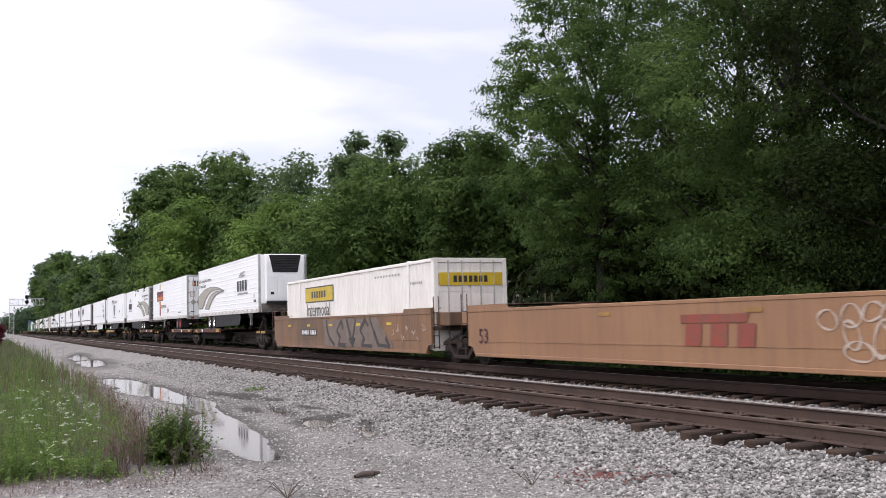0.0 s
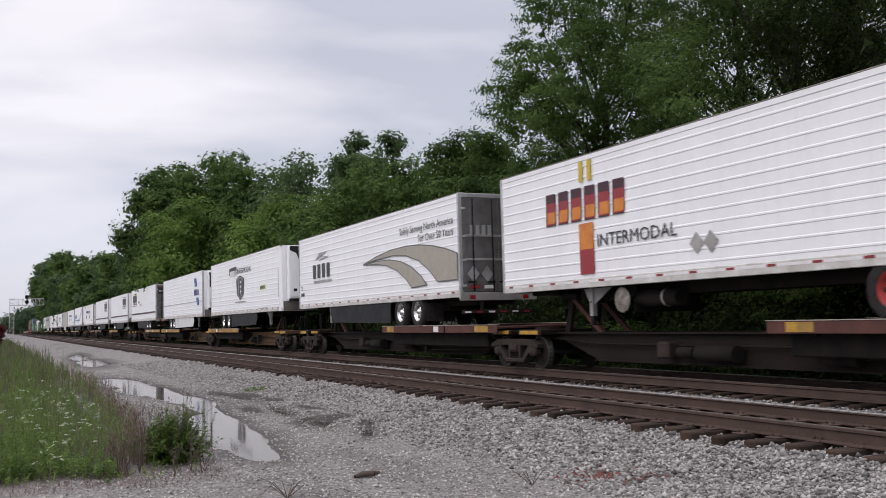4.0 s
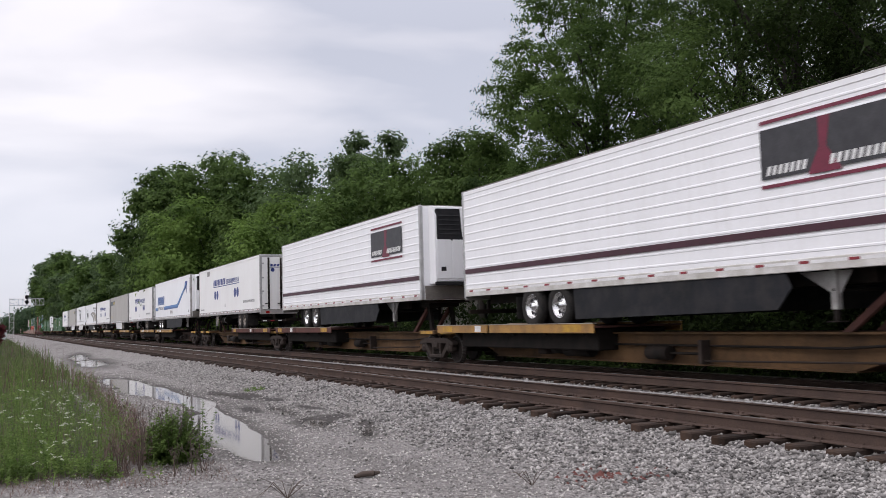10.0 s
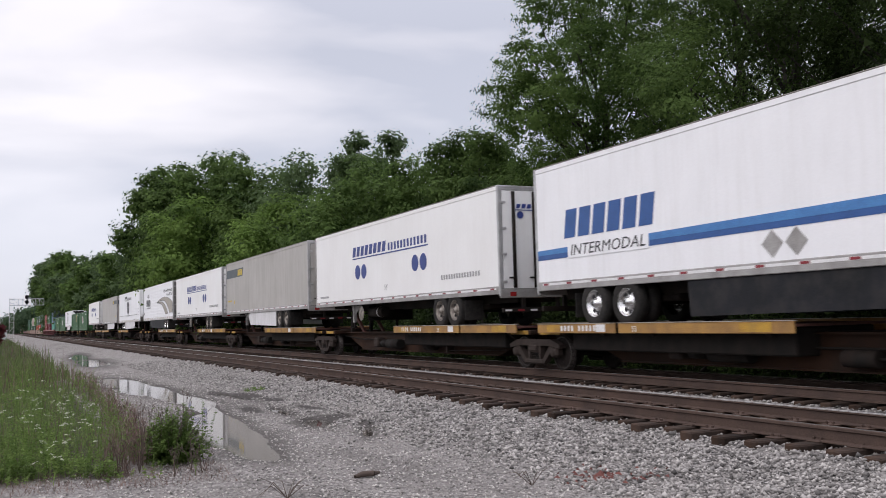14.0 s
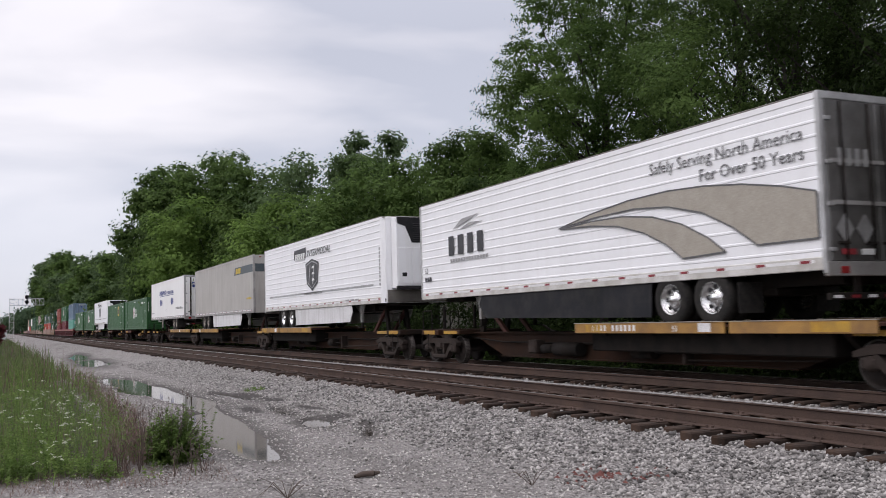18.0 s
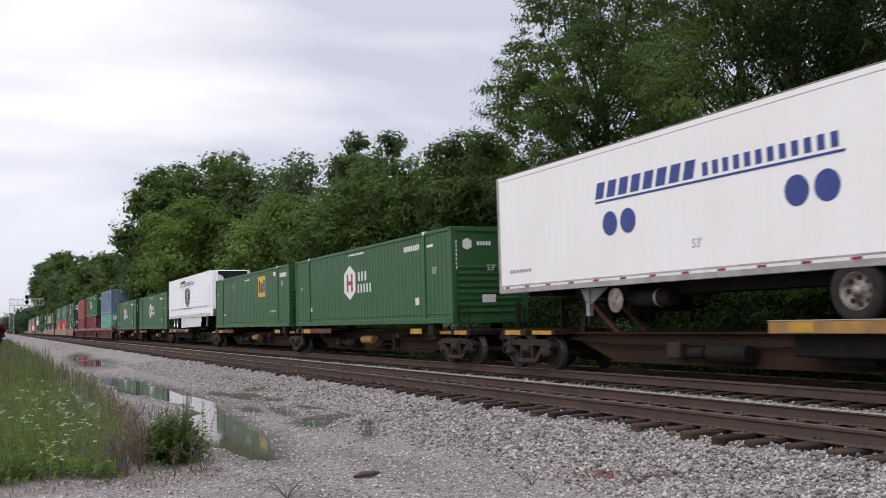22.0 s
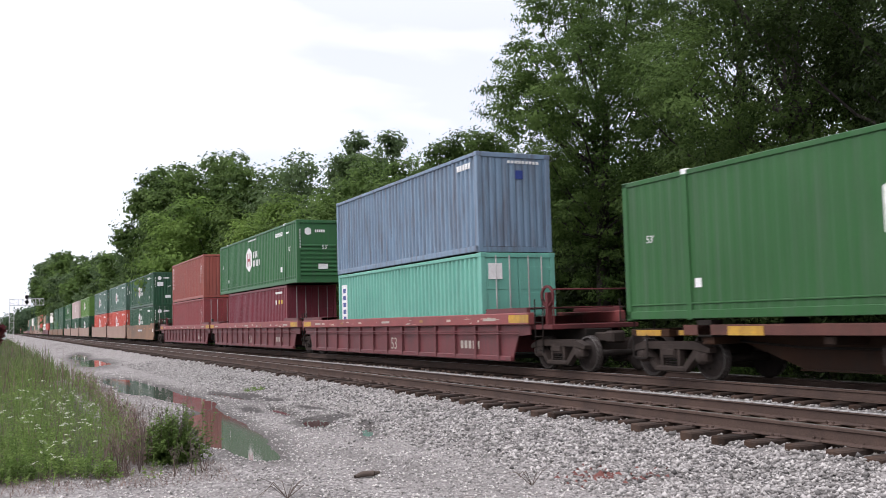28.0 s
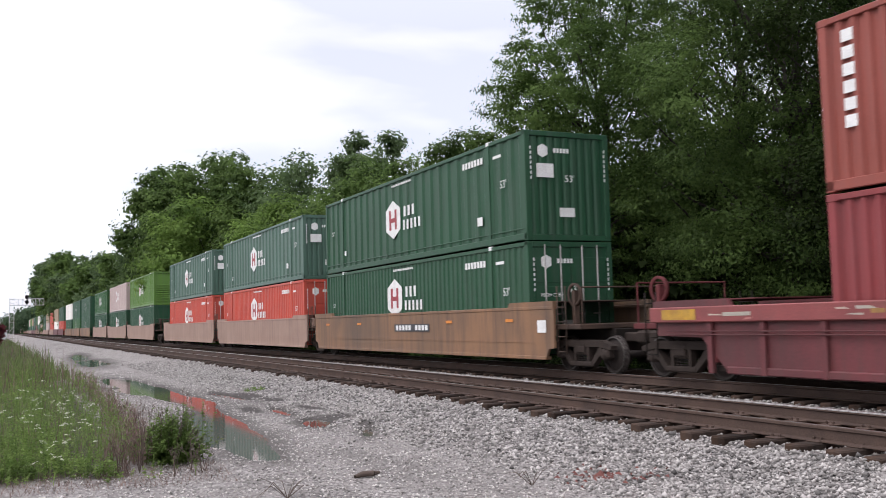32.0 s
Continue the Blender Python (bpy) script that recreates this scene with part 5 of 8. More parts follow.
def trailer(name, near, far, top, kind, front_near, wall=white_panel, skirt=None, skirt_to=(5.3, 12.7), wheels=(3.5, 4.8), rim=rim_alu,
            ribs=True, label="", doors=white_panel, rods=4, round_nose=False, legs=12.85, unit="dark", group="road trailers on the train"):
    """A 53-foot road trailer. Distances in wheels, skirt_to and legs run from the rear, near = the end towards the camera."""
    L = far - near
    base = DECK
    H = top - base
    zb = 0.87
    t = rolling("semi_trailer", label, "trailer", (near + far) / 2, base, group)

    def ry(a):            # a metres ahead of the rear end
        return (L / 2 - a) if front_near else (-L / 2 + a)
    y0, y1 = -L / 2, L / 2
    fy, by = (y0, y1) if front_near else (y1, y0)
    s = 1 if front_near else -1       # pointing from the front towards the rear
    post = 0.30 if round_nose else 0.10
    lo, hi = (y0 + (post if front_near else 0.08), y1 - (0.08 if front_near else post))
    for side, nm in ((-1, "side_wall"), (1, "side_wall")):
        part(nm, shared(("side_wall", round(hi - lo, 2), round(H, 2), side, ribs, front_near), wall, lambda g: ribbed_wall(g, lo, hi, zb + 0.22, H - 0.14, ribs, side)), wall, t)
        part("bottom_rail", Geo().cbox(*sorted((side * 1.24, side * 1.30)), lo, hi, zb, zb + 0.22, 0.012), rail_dirty if ribs else alu_dull, t)
        part("top_rail", Geo().cbox(*sorted((side * 1.23, side * 1.298)), lo, hi, H - 0.14, H - 0.01, 0.015), wall, t)
        part("roof_edge", Geo().cbox(*sorted((side * 1.20, side * 1.304)), lo, hi, H - 0.028, H + 0.005, 0.01), roof_edge, t, "dirty roof edge trim")
    part("roof", Geo().prism([(-1.25, H - 0.03), (-0.8, H), (0.8, H), (1.25, H - 0.03), (1.25, H - 0.07), (-1.25, H - 0.07)], "y", y0 + 0.05, y1 - 0.05), roof_grey, t)
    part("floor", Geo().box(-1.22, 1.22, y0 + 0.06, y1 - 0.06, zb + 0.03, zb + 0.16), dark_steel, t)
    # front end
    f0, f1 = sorted((fy + s * 0.02, fy + s * 0.09))
    part("front_wall", Geo().cbox(-1.2, 1.2, f0, f1, zb, H - 0.05, 0.01), wall, t)
    for x in (-1, 1):
        if round_nose:
            pts = [(x * 1.30, fy + s * post)] + [(x * (1.0 + 0.30 * math.cos(q)), fy + s * (0.30 - 0.30 * math.sin(q))) for q in (0.4, 0.8, 1.2, 1.57)] + [(x * 0.95, fy + s * 0.06), (x * 1.2, fy + s * post)]
            part("corner_post", Geo().prism(pts, "z", zb, H - 0.02), wall, t, "rounded front corner")
        else:
            part("corner_post", Geo().cbox(*sorted((x * 1.18, x * 1.305)), *sorted((fy, fy + s * 0.11)), zb, H - 0.01, 0.02), alu if ribs else alu_dull, t)
        part("corner_post", Geo().cbox(*sorted((x * 1.18, x * 1.305)), *sorted((by, by - s * 0.09)), zb - 0.06, H, 0.015), alu, t)
    if kind == "reefer":
        reefer_unit(t, fy, s, zb, H, unit, wall)
    else:
        for k, x in enumerate((-0.9, 0.9)):
            part("marker_lamp", Geo().cbox(x - 0.06, x + 0.06, *sorted((fy, fy + s * 0.03)), H - 0.16, H - 0.11, 0.01), lamp_red, t)
        if s > 0:
            part("connection_box", Geo().cbox(-0.25, 0.25, fy - 0.03, fy + 0.02, zb + 0.1, zb + 0.42, 0.02), dark_steel, t)
    rear_doors(t, by, s, zb, H, doors, rods)
    # running gear
    for x in (-0.55, 0.55):
        part("chassis_beam", Geo().box(x - 0.06, x + 0.06, *sorted((ry(0.3), ry(13.5))), zb - 0.22, zb + 0.03), dark_steel, t)
    part("slider_box", Geo().cbox(-0.62, 0.62, *sorted((ry(wheels[0] - 1.0), ry(wheels[1] + 1.0))), 0.5, zb - 0.22, 0.03), dark_steel, t)
    for a in wheels:
        part("axle", Geo().cyl((-1.0, ry(a), 0.505), (1.0, ry(a), 0.505), 0.07, n=10), dark_steel, t)
        for x in (-1.14, 1.14):
            road_wheel(t, x, ry(a), 0.505, rim)
        part("inner_tyre", Geo().lathe(TYRE, 20, "x", (-0.82, ry(a), 0.505)), rubber, t)
    for x in (-0.98, 0.98):
        part("mudflap", Geo().box(x - 0.3, x + 0.3, *sorted((ry(wheels[0] - 0.72), ry(wheels[0] - 0.735))), 0.2, zb - 0.1), rubber, t)
        leg = part("landing_leg", Geo().cbox(x * 0.9 - 0.065, x * 0.9 + 0.065, ry(legs) - 0.065, ry(legs) + 0.065, 0.22, zb + 0.05, 0.01), alu_dull if x < 0 else dark_steel, t)
        part("inner_tube", Geo().cbox(x * 0.9 - 0.045, x * 0.9 + 0.045, ry(legs) - 0.045, ry(legs) + 0.045, 0.03, 0.24, 0.01), dark_steel, leg)
        part("foot", Geo().cbox(x * 0.9 - 0.13, x * 0.9 + 0.13, ry(legs) - 0.13, ry(legs) + 0.13, 0.01, 0.035, 0.008), dark_steel, leg)
        part("brace", Geo().prism([(ry(legs + 0.05), 0.42), (ry(legs - 0.75), zb), (ry(legs + 0.35), zb)], "x", x * 0.9 - 0.012, x * 0.9 + 0.012), alu_dull, leg)
    part("leg_shaft", Geo().cyl((-0.95, ry(legs), 0.55), (0.95, ry(legs), 0.55), 0.025, n=8), dark_steel, t)
    part("coupler_plate", Geo().cbox(-0.6, 0.6, *sorted((ry(L - 1.6), ry(L - 0.35))), zb - 0.08, zb + 0.02, 0.01), dark_steel, t)
    if skirt:
        a0, a1 = skirt_to
        for x in (-1.24, 1.24):
            part("side_skirt", Geo().prism([(ry(a0), zb + 0.02), (ry(a1 - 0.15), zb + 0.02), (ry(a1), zb - 0.25), (ry(a1 - 0.35), 0.24), (ry(a0 + 0.05), 0.16)], "x", x - 0.012, x + 0.012), skirt, t, "long aerodynamic side skirt")
    else:
        tank = part("air_tank", Geo().cyl((-0.75, ry(9.6), 0.58), (-0.75, ry(11.0), 0.58), 0.19, n=14), dark_steel, t)
        part("strap", Geo().cyl((-0.75, ry(10.0), 0.58), (-0.75, ry(10.06), 0.58), 0.2, n=14), alu_dull, tank)
        rack = part("spare_carrier", Geo().cbox(-0.9, 0.9, *sorted((ry(10.95), ry(11.05))), 0.28, zb, 0.01), dark_steel, t)
        part("reel", Geo().lathe([(-1.12, 0.28), (-1.14, 0.24), (-1.14, 0.1), (-1.16, 0.05), (-1.16, 0.0)], 18, "x", (0, ry(11.15), 0.56)), rim_white, rack)
    me = shared("reflector", red_reflector, lambda g: g.box(-0.004, 0.0, -0.11, 0.11, -0.024, 0.024))
    n = 16
    for i in range(n):
        part("reflector", me, red_reflector, t, at=(-1.301, y0 + 0.45 + i * (L - 0.9) / (n - 1), zb + 0.15))
    me = shared("white_strip", white_reflector, lambda g: g.box(-0.003, 0.0, -(L - 0.5) / 2, (L - 0.5) / 2, -0.027, 0.027))
    part("reflective_tape", me, white_reflector, t, at=(-1.3, 0, zb + 0.15))
    return t, L, H


def reefer_unit(t, fy, s, zb, H, unit, wall):
    """The cooling machine on a trailer's front wall."""
    y_out, y_in = fy - s * 0.46, fy + s * 0.02
    bot = zb + 0.52
    u = part("cooling_unit", Geo().prism([(y_in, bot), (y_out + s * 0.05, bot), (y_out, bot + 0.08), (y_out, H - 0.42), (y_out + s * 0.10, H - 0.1), (y_in, H - 0.03)], "x", -0.98, 0.98), wall, t, "white cooling unit with a black grille")
    out = sorted((y_out - s * 0.012, y_out + s * 0.09))
    if unit == "dark":
        pts = [(-0.93, H - 0.09), (0.93, H - 0.09), (0.78, H - 0.98), (-0.40, H - 0.98), (-0.64, H - 0.42), (-0.93, H - 0.30)]
        grid, n = (-0.36, 0.74, H - 0.94, H - 0.26), 9
    elif unit == "wide":
        pts = [(-0.84, H - 0.09), (0.84, H - 0.09), (0.66, H - 1.0), (-0.66, H - 1.0)]
        grid, n = (-0.6, 0.6, H - 0.95, H - 0.2), 9
    else:
        # one dark window with rounded corners, a white hatch standing in it
        pts = []
        for cx, cz, q in ((-0.83, H - 0.26, 2), (-0.83, H - 1.10, 3), (0.85, H - 1.12, 4), (0.85, H - 0.24, 5)):
            pts += [(cx + 0.12 * math.cos(q * 1.571 - 0.785 + d), cz + 0.12 * math.sin(q * 1.571 - 0.785 + d)) for d in (0.0, 0.39, 0.785, 1.18, 1.57)]
        pts = [(x, z) for x, z in pts]
        grid, n = (-0.84, -0.12, H - 1.04, H - 0.30), 5
    gr = part("grille", Geo().prism(pts, "y", *out), black_paint, u, "black grille panel")
    for i in range(n):
        z = grid[2] + (i + 0.5) * (grid[3] - grid[2]) / n
        part("louvre", Geo().prism([(y_out - s * 0.012, z), (y_out - s * 0.034, z - 0.03), (y_out - s * 0.030, z - 0.042), (y_out - s * 0.012, z - 0.016)], "x", grid[0], grid[1]), black_paint, gr)
    if unit == "tall":
        part("hatch", Geo().prism([(-0.10, H - 0.13), (0.66, H - 0.13), (0.70, H - 1.08), (-0.02, H - 1.08)], "y", *sorted((y_out - s * 0.035, y_out - s * 0.012))), wall, u, "white hatch between the grilles")
        part("emblem_panel", Geo().cbox(0.14, 0.52, *sorted((y_out - s * 0.042, y_out - s * 0.035)), H - 0.78, H - 0.46, 0.003), ink_lightblue, u)
        part("emblem_panel", Geo().cbox(0.18, 0.48, *sorted((y_out - s * 0.048, y_out - s * 0.042)), H - 0.74, H - 0.50, 0.003), ink_white, u)
        g = Geo()
        for k in range(4):
            g.box(0.22 + 0.15 * k, 0.33 + 0.15 * k, *sorted((y_out - s * 0.024, y_out - s * 0.014)), H - 1.52, H - 1.36)
        part("name_strip", g, ink_black, u)["kind"] = "stuff"
    part("access_panel", Geo().cbox(-0.93, -0.42, *sorted((y_out - s * 0.014, y_out + s * 0.01)), bot + 0.14, H - 1.15, 0.02), wall, u)
    part("access_panel", Geo().cbox(-0.38, 0.93, *sorted((y_out - s * 0.014, y_out + s * 0.01)), bot + 0.14, H - 1.15, 0.02), wall, u)
    for x in (-0.7, 0.55):
        part("latch", Geo().cbox(x - 0.09, x + 0.09, *sorted((y_out - s * 0.022, y_out)), bot + 0.38, bot + 0.52, 0.01), black_paint, u, "recessed black latch")
    part("bumper_guard", Geo().cbox(-1.0, 1.0, *sorted((y_out - s * 0.03, y_out + s * 0.05)), bot - 0.07, bot + 0.05, 0.02), black_paint, u)
    part("front_plate", Geo().cbox(-1.16, 1.16, *sorted((fy - s * 0.03, fy + s * 0.02)), zb + 0.02, bot - 0.06, 0.015), roof_edge, t, "grimy bare front plate")
    part("fuel_pipe", Geo().tube([(0.5, fy - s * 0.05, bot), (0.55, fy - s * 0.1, zb + 0.3), (0.8, fy - s * 0.08, zb + 0.22)], [0.03] * 3, 6), dark_steel, t)


def rear_doors(t, by, s, zb, H, doors, rods):
    """Swing doors with lock rods, hinges, sill, lamps and the under-ride bar; s points from front to rear."""
    out = by + s * 0.012
    part("rear_header", Geo().cbox(-1.2, 1.2, *sorted((by - s * 0.08, by)), H - 0.13, H, 0.012), alu, t)
    part("rear_sill", Geo().cbox(-1.28, 1.28, *sorted((by - s * 0.09, by + s * 0.01)), zb - 0.1, zb + 0.14, 0.012), alu_dull, t)
    for k, x0 in enumerate((-1.17, 0.01)):
        leaf = part("door", Geo().cbox(x0, x0 + 1.16, *sorted((by - s * 0.05, out - s * 0.01)), zb + 0.15, H - 0.14, 0.012), doors, t)
        xs = (x0 + 0.33, x0 + 0.98) if k == 0 else (x0 + 0.18, x0 + 0.83)
        for x in xs[: rods // 2]:
            rod = part("lock_rod", Geo().cyl((x, out + s * 0.02, zb + 0.17), (x, out + s * 0.02, H - 0.16), 0.018 if rods == 4 and doors is not cream_panel else 0.05, n=8), alu_dull if doors is white_panel else dark_steel, leaf)
            part("handle", Geo().cbox(x - 0.2, x + 0.05, *sorted((out + s * 0.015, out + s * 0.045)), zb + 0.42, zb + 0.47, 0.008), dark_steel, leaf)
        xh = x0 + 0.02 if k == 0 else x0 + 1.14
        for z in (zb + 0.3, zb + 1.05, zb + 1.75, H - 0.5):
            part("hinge", Geo().cbox(xh - 0.07, xh + 0.07, *sorted((out - s * 0.01, out + s * 0.03)), z, z + 0.07, 0.01), alu, leaf)
    for x in (-1.0, 0.8):
        part("tail_lamp", Geo().cbox(x, x + 0.2, *sorted((by, by + s * 0.02)), zb - 0.06, zb + 0.06, 0.01), lamp_red, t)
    for x in (-0.55, 0.55):
        part("bumper_post", Geo().box(x - 0.05, x + 0.05, *sorted((by - s * 0.12, by - s * 0.04)), 0.48, zb - 0.1), dark_steel, t)
    bar = part("under_ride_bar", Geo().cbox(-1.2, 1.2, *sorted((by - s * 0.13, by - s * 0.03)), 0.38, 0.5, 0.01), dark_steel, t)
    for i in range(6):
        part("reflector", Geo().box(-1.15 + 0.4 * i, -0.95 + 0.4 * i, *sorted((by - s * 0.028, by - s * 0.02)), 0.41, 0.46), red_reflector if i % 2 else white_reflector, bar)


# ---- railway trucks, spine cars and well cars ----
WHEEL = [(-0.065, 0.0), (-0.065, 0.30), (-0.02, 0.33), (-0.02, 0.37), (-0.065, 0.385), (-0.065, 0.42), (0.045, 0.425), (0.05, 0.45), (0.075, 0.45), (0.075, 0.36), (0.04, 0.32), (0.06, 0.12), (0.06, 0.0)]


def rail_truck(parent, y, full=True):
    """A two-axle freight truck: bolster, side frames, springs, wheelsets."""
    b = part("truck", shared("truck_bolster", truck_steel, lambda g: g.cbox(-1.1, 1.1, -0.2, 0.2, 0.42, 0.72, 0.03).cyl((0, 0, 0.7), (0, 0, 0.86), 0.25, n=14)), truck_steel, parent, at=(0, y, 0))

    def side(g):
        g.prism([(-1.22, 0.64), (-1.20, 0.55), (-0.74, 0.61), (0.74, 0.61), (1.20, 0.55), (1.22, 0.64), (0.82, 0.77), (-0.82, 0.77)], "x", -0.09, 0.09)
        for k in (-1, 1):
            g.prism([(k * 0.92, 0.56), (k * 0.74, 0.61), (k * 0.40, 0.27), (k * 0.44, 0.15)], "x", -0.08, 0.08)
            g.prism([(k * 0.31, 0.62), (k * 0.22, 0.62), (k * 0.22, 0.26), (k * 0.31, 0.26)], "x", -0.07, 0.07)
            g.cbox(-0.10, 0.12, *sorted((k * 0.76, k * 1.10)), 0.34, 0.57, 0.05)
        g.cbox(-0.10, 0.10, -0.45, 0.45, 0.15, 0.27, 0.03)
        g.cbox(-0.13, 0.10, -0.19, 0.19, 0.47, 0.62, 0.02)

    def plain(g):
        side(g)
        for k in (-0.91, 0.91):
            g.lathe([(0.2, 0.0), (0.2, 0.42), (0.3, 0.43), (0.3, 0.0)], 16, "x", (0, k, 0.425))
    if not full:
        for x in (-1.0, 1.0):
            part("side_frame", shared("plain_side_frame", truck_steel, plain), truck_steel, b, at=(x, 0, 0))
        return b

    def springs(g):
        for yy in (-0.13, 0.0, 0.13):
            for z in (0.28, 0.33, 0.38, 0.43):
                g.cyl((0, yy, z), (0, yy, z + 0.03), 0.06, n=8)
    for x in (-1.0, 1.0):
        part("side_frame", shared("side_frame", truck_steel, side), truck_steel, b, at=(x, 0, 0))
        part("spring_nest", shared("spring_nest", dark_steel, springs), dark_steel, b, at=(x, 0, 0))["kind"] = "stuff"
        for k in (-0.91, 0.91):
            part("bearing_cap", shared("bearing_cap", truck_steel, lambda g: g.lathe([(-0.12, 0.0), (-0.12, 0.08), (-0.07, 0.13), (0.1, 0.13)], 12)), truck_steel, b, at=pose(x, k, 0.45, 0, 0, 0 if x < 0 else 180))

    def wheelset(g):
        g.cyl((-0.9, 0, 0), (0.9, 0, 0), 0.085, n=10)
        for q in (-1, 1):
            g.lathe([(q * (0.745 - a * 1.0), r) for a, r in WHEEL], 22)
            for i in range(4):
                t = 1.571 * i
                g.cyl((q * 0.81, 0.2 * math.cos(t), 0.2 * math.sin(t)), (q * 0.822, 0.2 * math.cos(t), 0.2 * math.sin(t)), 0.03, n=6)
    for k in (-0.91, 0.91):
        w = part("wheelset", shared("wheelset", wheel_steel, wheelset), wheel_steel, b, at=(0, k, 0.425))
        for q in (-1, 1):
            part("wheel_rim", shared(("wheel_rim", q), tread_steel, lambda g: g.lathe([(q * 0.812, 0.385), (q * 0.814, 0.418), (q * 0.70, 0.424)], 26)), tread_steel, w, "worn wheel rim")
        SPINNING.append((w, k))
    return b


def spine_unit(near, far, trailer_mid, rear_far, sill, edge, trucks, near_end, far_end, deck=(), label="", group="spine cars of the train", container=False):
    """One platform of a spine car. near, far: its two truck centres. rear_far: the road wheels stand at the far end."""
    mid = (near + far) / 2
    c = rolling("spine_car", label, "rail car", mid, 0.0, group)
    h = (far - near) / 2
    # deep centre sill, cut up over the trucks
    part("centre_sill", Geo().prism([(-h + 0.35, 0.90), (-h + 0.35, 0.74), (-h + 1.5, 0.72), (-h + 2.9, 0.28), (h - 2.9, 0.28), (h - 1.5, 0.72), (h - 0.35, 0.74), (h - 0.35, 0.90)], "x", -0.42, 0.42), sill, c)
    part("sill_flange", Geo().prism([(-h + 0.3, 0.90), (h - 0.3, 0.90), (h - 0.3, 0.94), (-h + 0.3, 0.94)], "x", -0.55, 0.55), sill, c)
    part("bottom_flange", Geo().box(-0.5, 0.5, -h + 2.9, h - 2.9, 0.25, 0.28), sill, c)
    if not container:
        sgn = 1 if rear_far else -1
        y_in, y_out = sgn * (h - 8.9), sgn * (h - 0.55)
        ya, yb = sorted((y_in, y_out))
        split = yb - 3.3 if rear_far else ya + 3.3
        for a, b in ((ya, split - 0.06), (split + 0.06, yb)):
            d = part("wheel_deck", Geo().box(-1.25, 1.25, a, b, DECK - 0.05, DECK - 0.002), deck_brown, c)
            for x in (-1.28, 1.28):
                e = part("side_channel", Geo().cbox(*sorted((x, x - math.copysign(0.05, x))), a, b, DECK - 0.17, DECK + 0.05, 0.01), edge, d, "worn painted edge channel")
                part("edge_lip", Geo().box(*sorted((x + math.copysign(0.012, x), x - math.copysign(0.09, x))), a, b, DECK + 0.05, DECK + 0.065), ink_tan, e)
            k = max(2, int((b - a) / 1.5))
            for i in range(k):
                y = a + (i + 0.5) * (b - a) / k
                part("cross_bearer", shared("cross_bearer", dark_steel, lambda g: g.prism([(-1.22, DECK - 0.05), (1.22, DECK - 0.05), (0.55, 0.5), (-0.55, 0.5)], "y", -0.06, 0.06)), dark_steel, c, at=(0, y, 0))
        # plain block added to darken the space below the deck, as its shade would
        part("under_frame", Geo().cbox(-0.98, 0.98, ya + (0.25 if rear_far else 1.1), yb - (1.1 if rear_far else 0.25), 0.52, DECK - 0.06, 0.03), under_shade, c, "near-black block added for the shade under the wheel deck")
        for a, w, mt in ((ya + 0.9, 0.8, band_gold), (yb - 0.75, 0.6, band_gold), (split + 0.6, 0.35, white_reflector)):
            part("reflective_panel", Geo().box(-1.286, -1.28, a - w / 2, a + w / 2, DECK - 0.14, DECK + 0.03), mt, c)
        # hitch stand under the king pin
        yk = -sgn * (h - 1.9)
        hs = part("trailer_hitch", Geo().cbox(-0.55, 0.55, yk - 0.35, yk + 0.35, DECK + 0.66, DECK + 0.80, 0.03), dark_steel, c, "folding trailer hitch stand")
        for x in (-0.4, 0.4):
            part("strut", Geo().prism([(yk - 0.1, DECK + 0.7), (yk + 0.1, DECK + 0.7), (yk + sgn * 1.25 + 0.1, 0.9), (yk + sgn * 1.25 - 0.1, 0.9)], "x", x - 0.05, x + 0.05), deck_brown, hs)
            part("strut", Geo().prism([(yk - 0.1, DECK + 0.7), (yk + 0.1, DECK + 0.7), (yk - sgn * 0.25 + 0.1, 0.9), (yk - sgn * 0.25 - 0.1, 0.9)], "x", x - 0.05, x + 0.05), dark_steel, hs)
        ends = ((-h, near_end), (h, far_end))
    else:
        for sgn in (-1, 1):
            a, b = sorted((sgn * (h - 5.6), sgn * (h - 0.7)))
            if sgn > 0:
                d = part("wheel_deck", Geo().box(-1.25, 1.25, a, b, DECK - 0.08, DECK - 0.03), deck_brown, c)
                part("side_channel", Geo().cbox(-1.28, -1.23, a, b, DECK - 0.2, DECK + 0.0, 0.01), edge, d)
            for x in (-1.12, 1.12):
                part("container_pedestal", Geo().cbox(x - 0.16, x + 0.16, sgn * (h - 1.3) - 0.2, sgn * (h - 1.3) + 0.2, 0.86, 1.19, 0.02), dark_steel, c)
            part("cross_arm", Geo().cbox(-1.2, 1.2, sgn * (h - 1.3) - 0.16, sgn * (h - 1.3) + 0.16, 0.72, 0.9, 0.02), sill, c)
            part("cross_arm", Geo().cbox(-1.2, 1.2, sgn * (h - 4.2) - 0.12, sgn * (h - 4.2) + 0.12, 0.74, 0.9, 0.02), sill, c)
            part("reflective_panel", Geo().box(-1.29, -1.28, sgn * (h - 2.4) - 0.45, sgn * (h - 2.4) + 0.45, DECK - 0.2, DECK - 0.03), band_gold, c)
        part("air_reservoir", Geo().cyl((-0.75, -0.9, 0.66), (-0.75, 0.3, 0.66), 0.15, n=14), deck_yellow if container else dark_steel, c)
        ends = ((-h, near_end), (h, far_end))
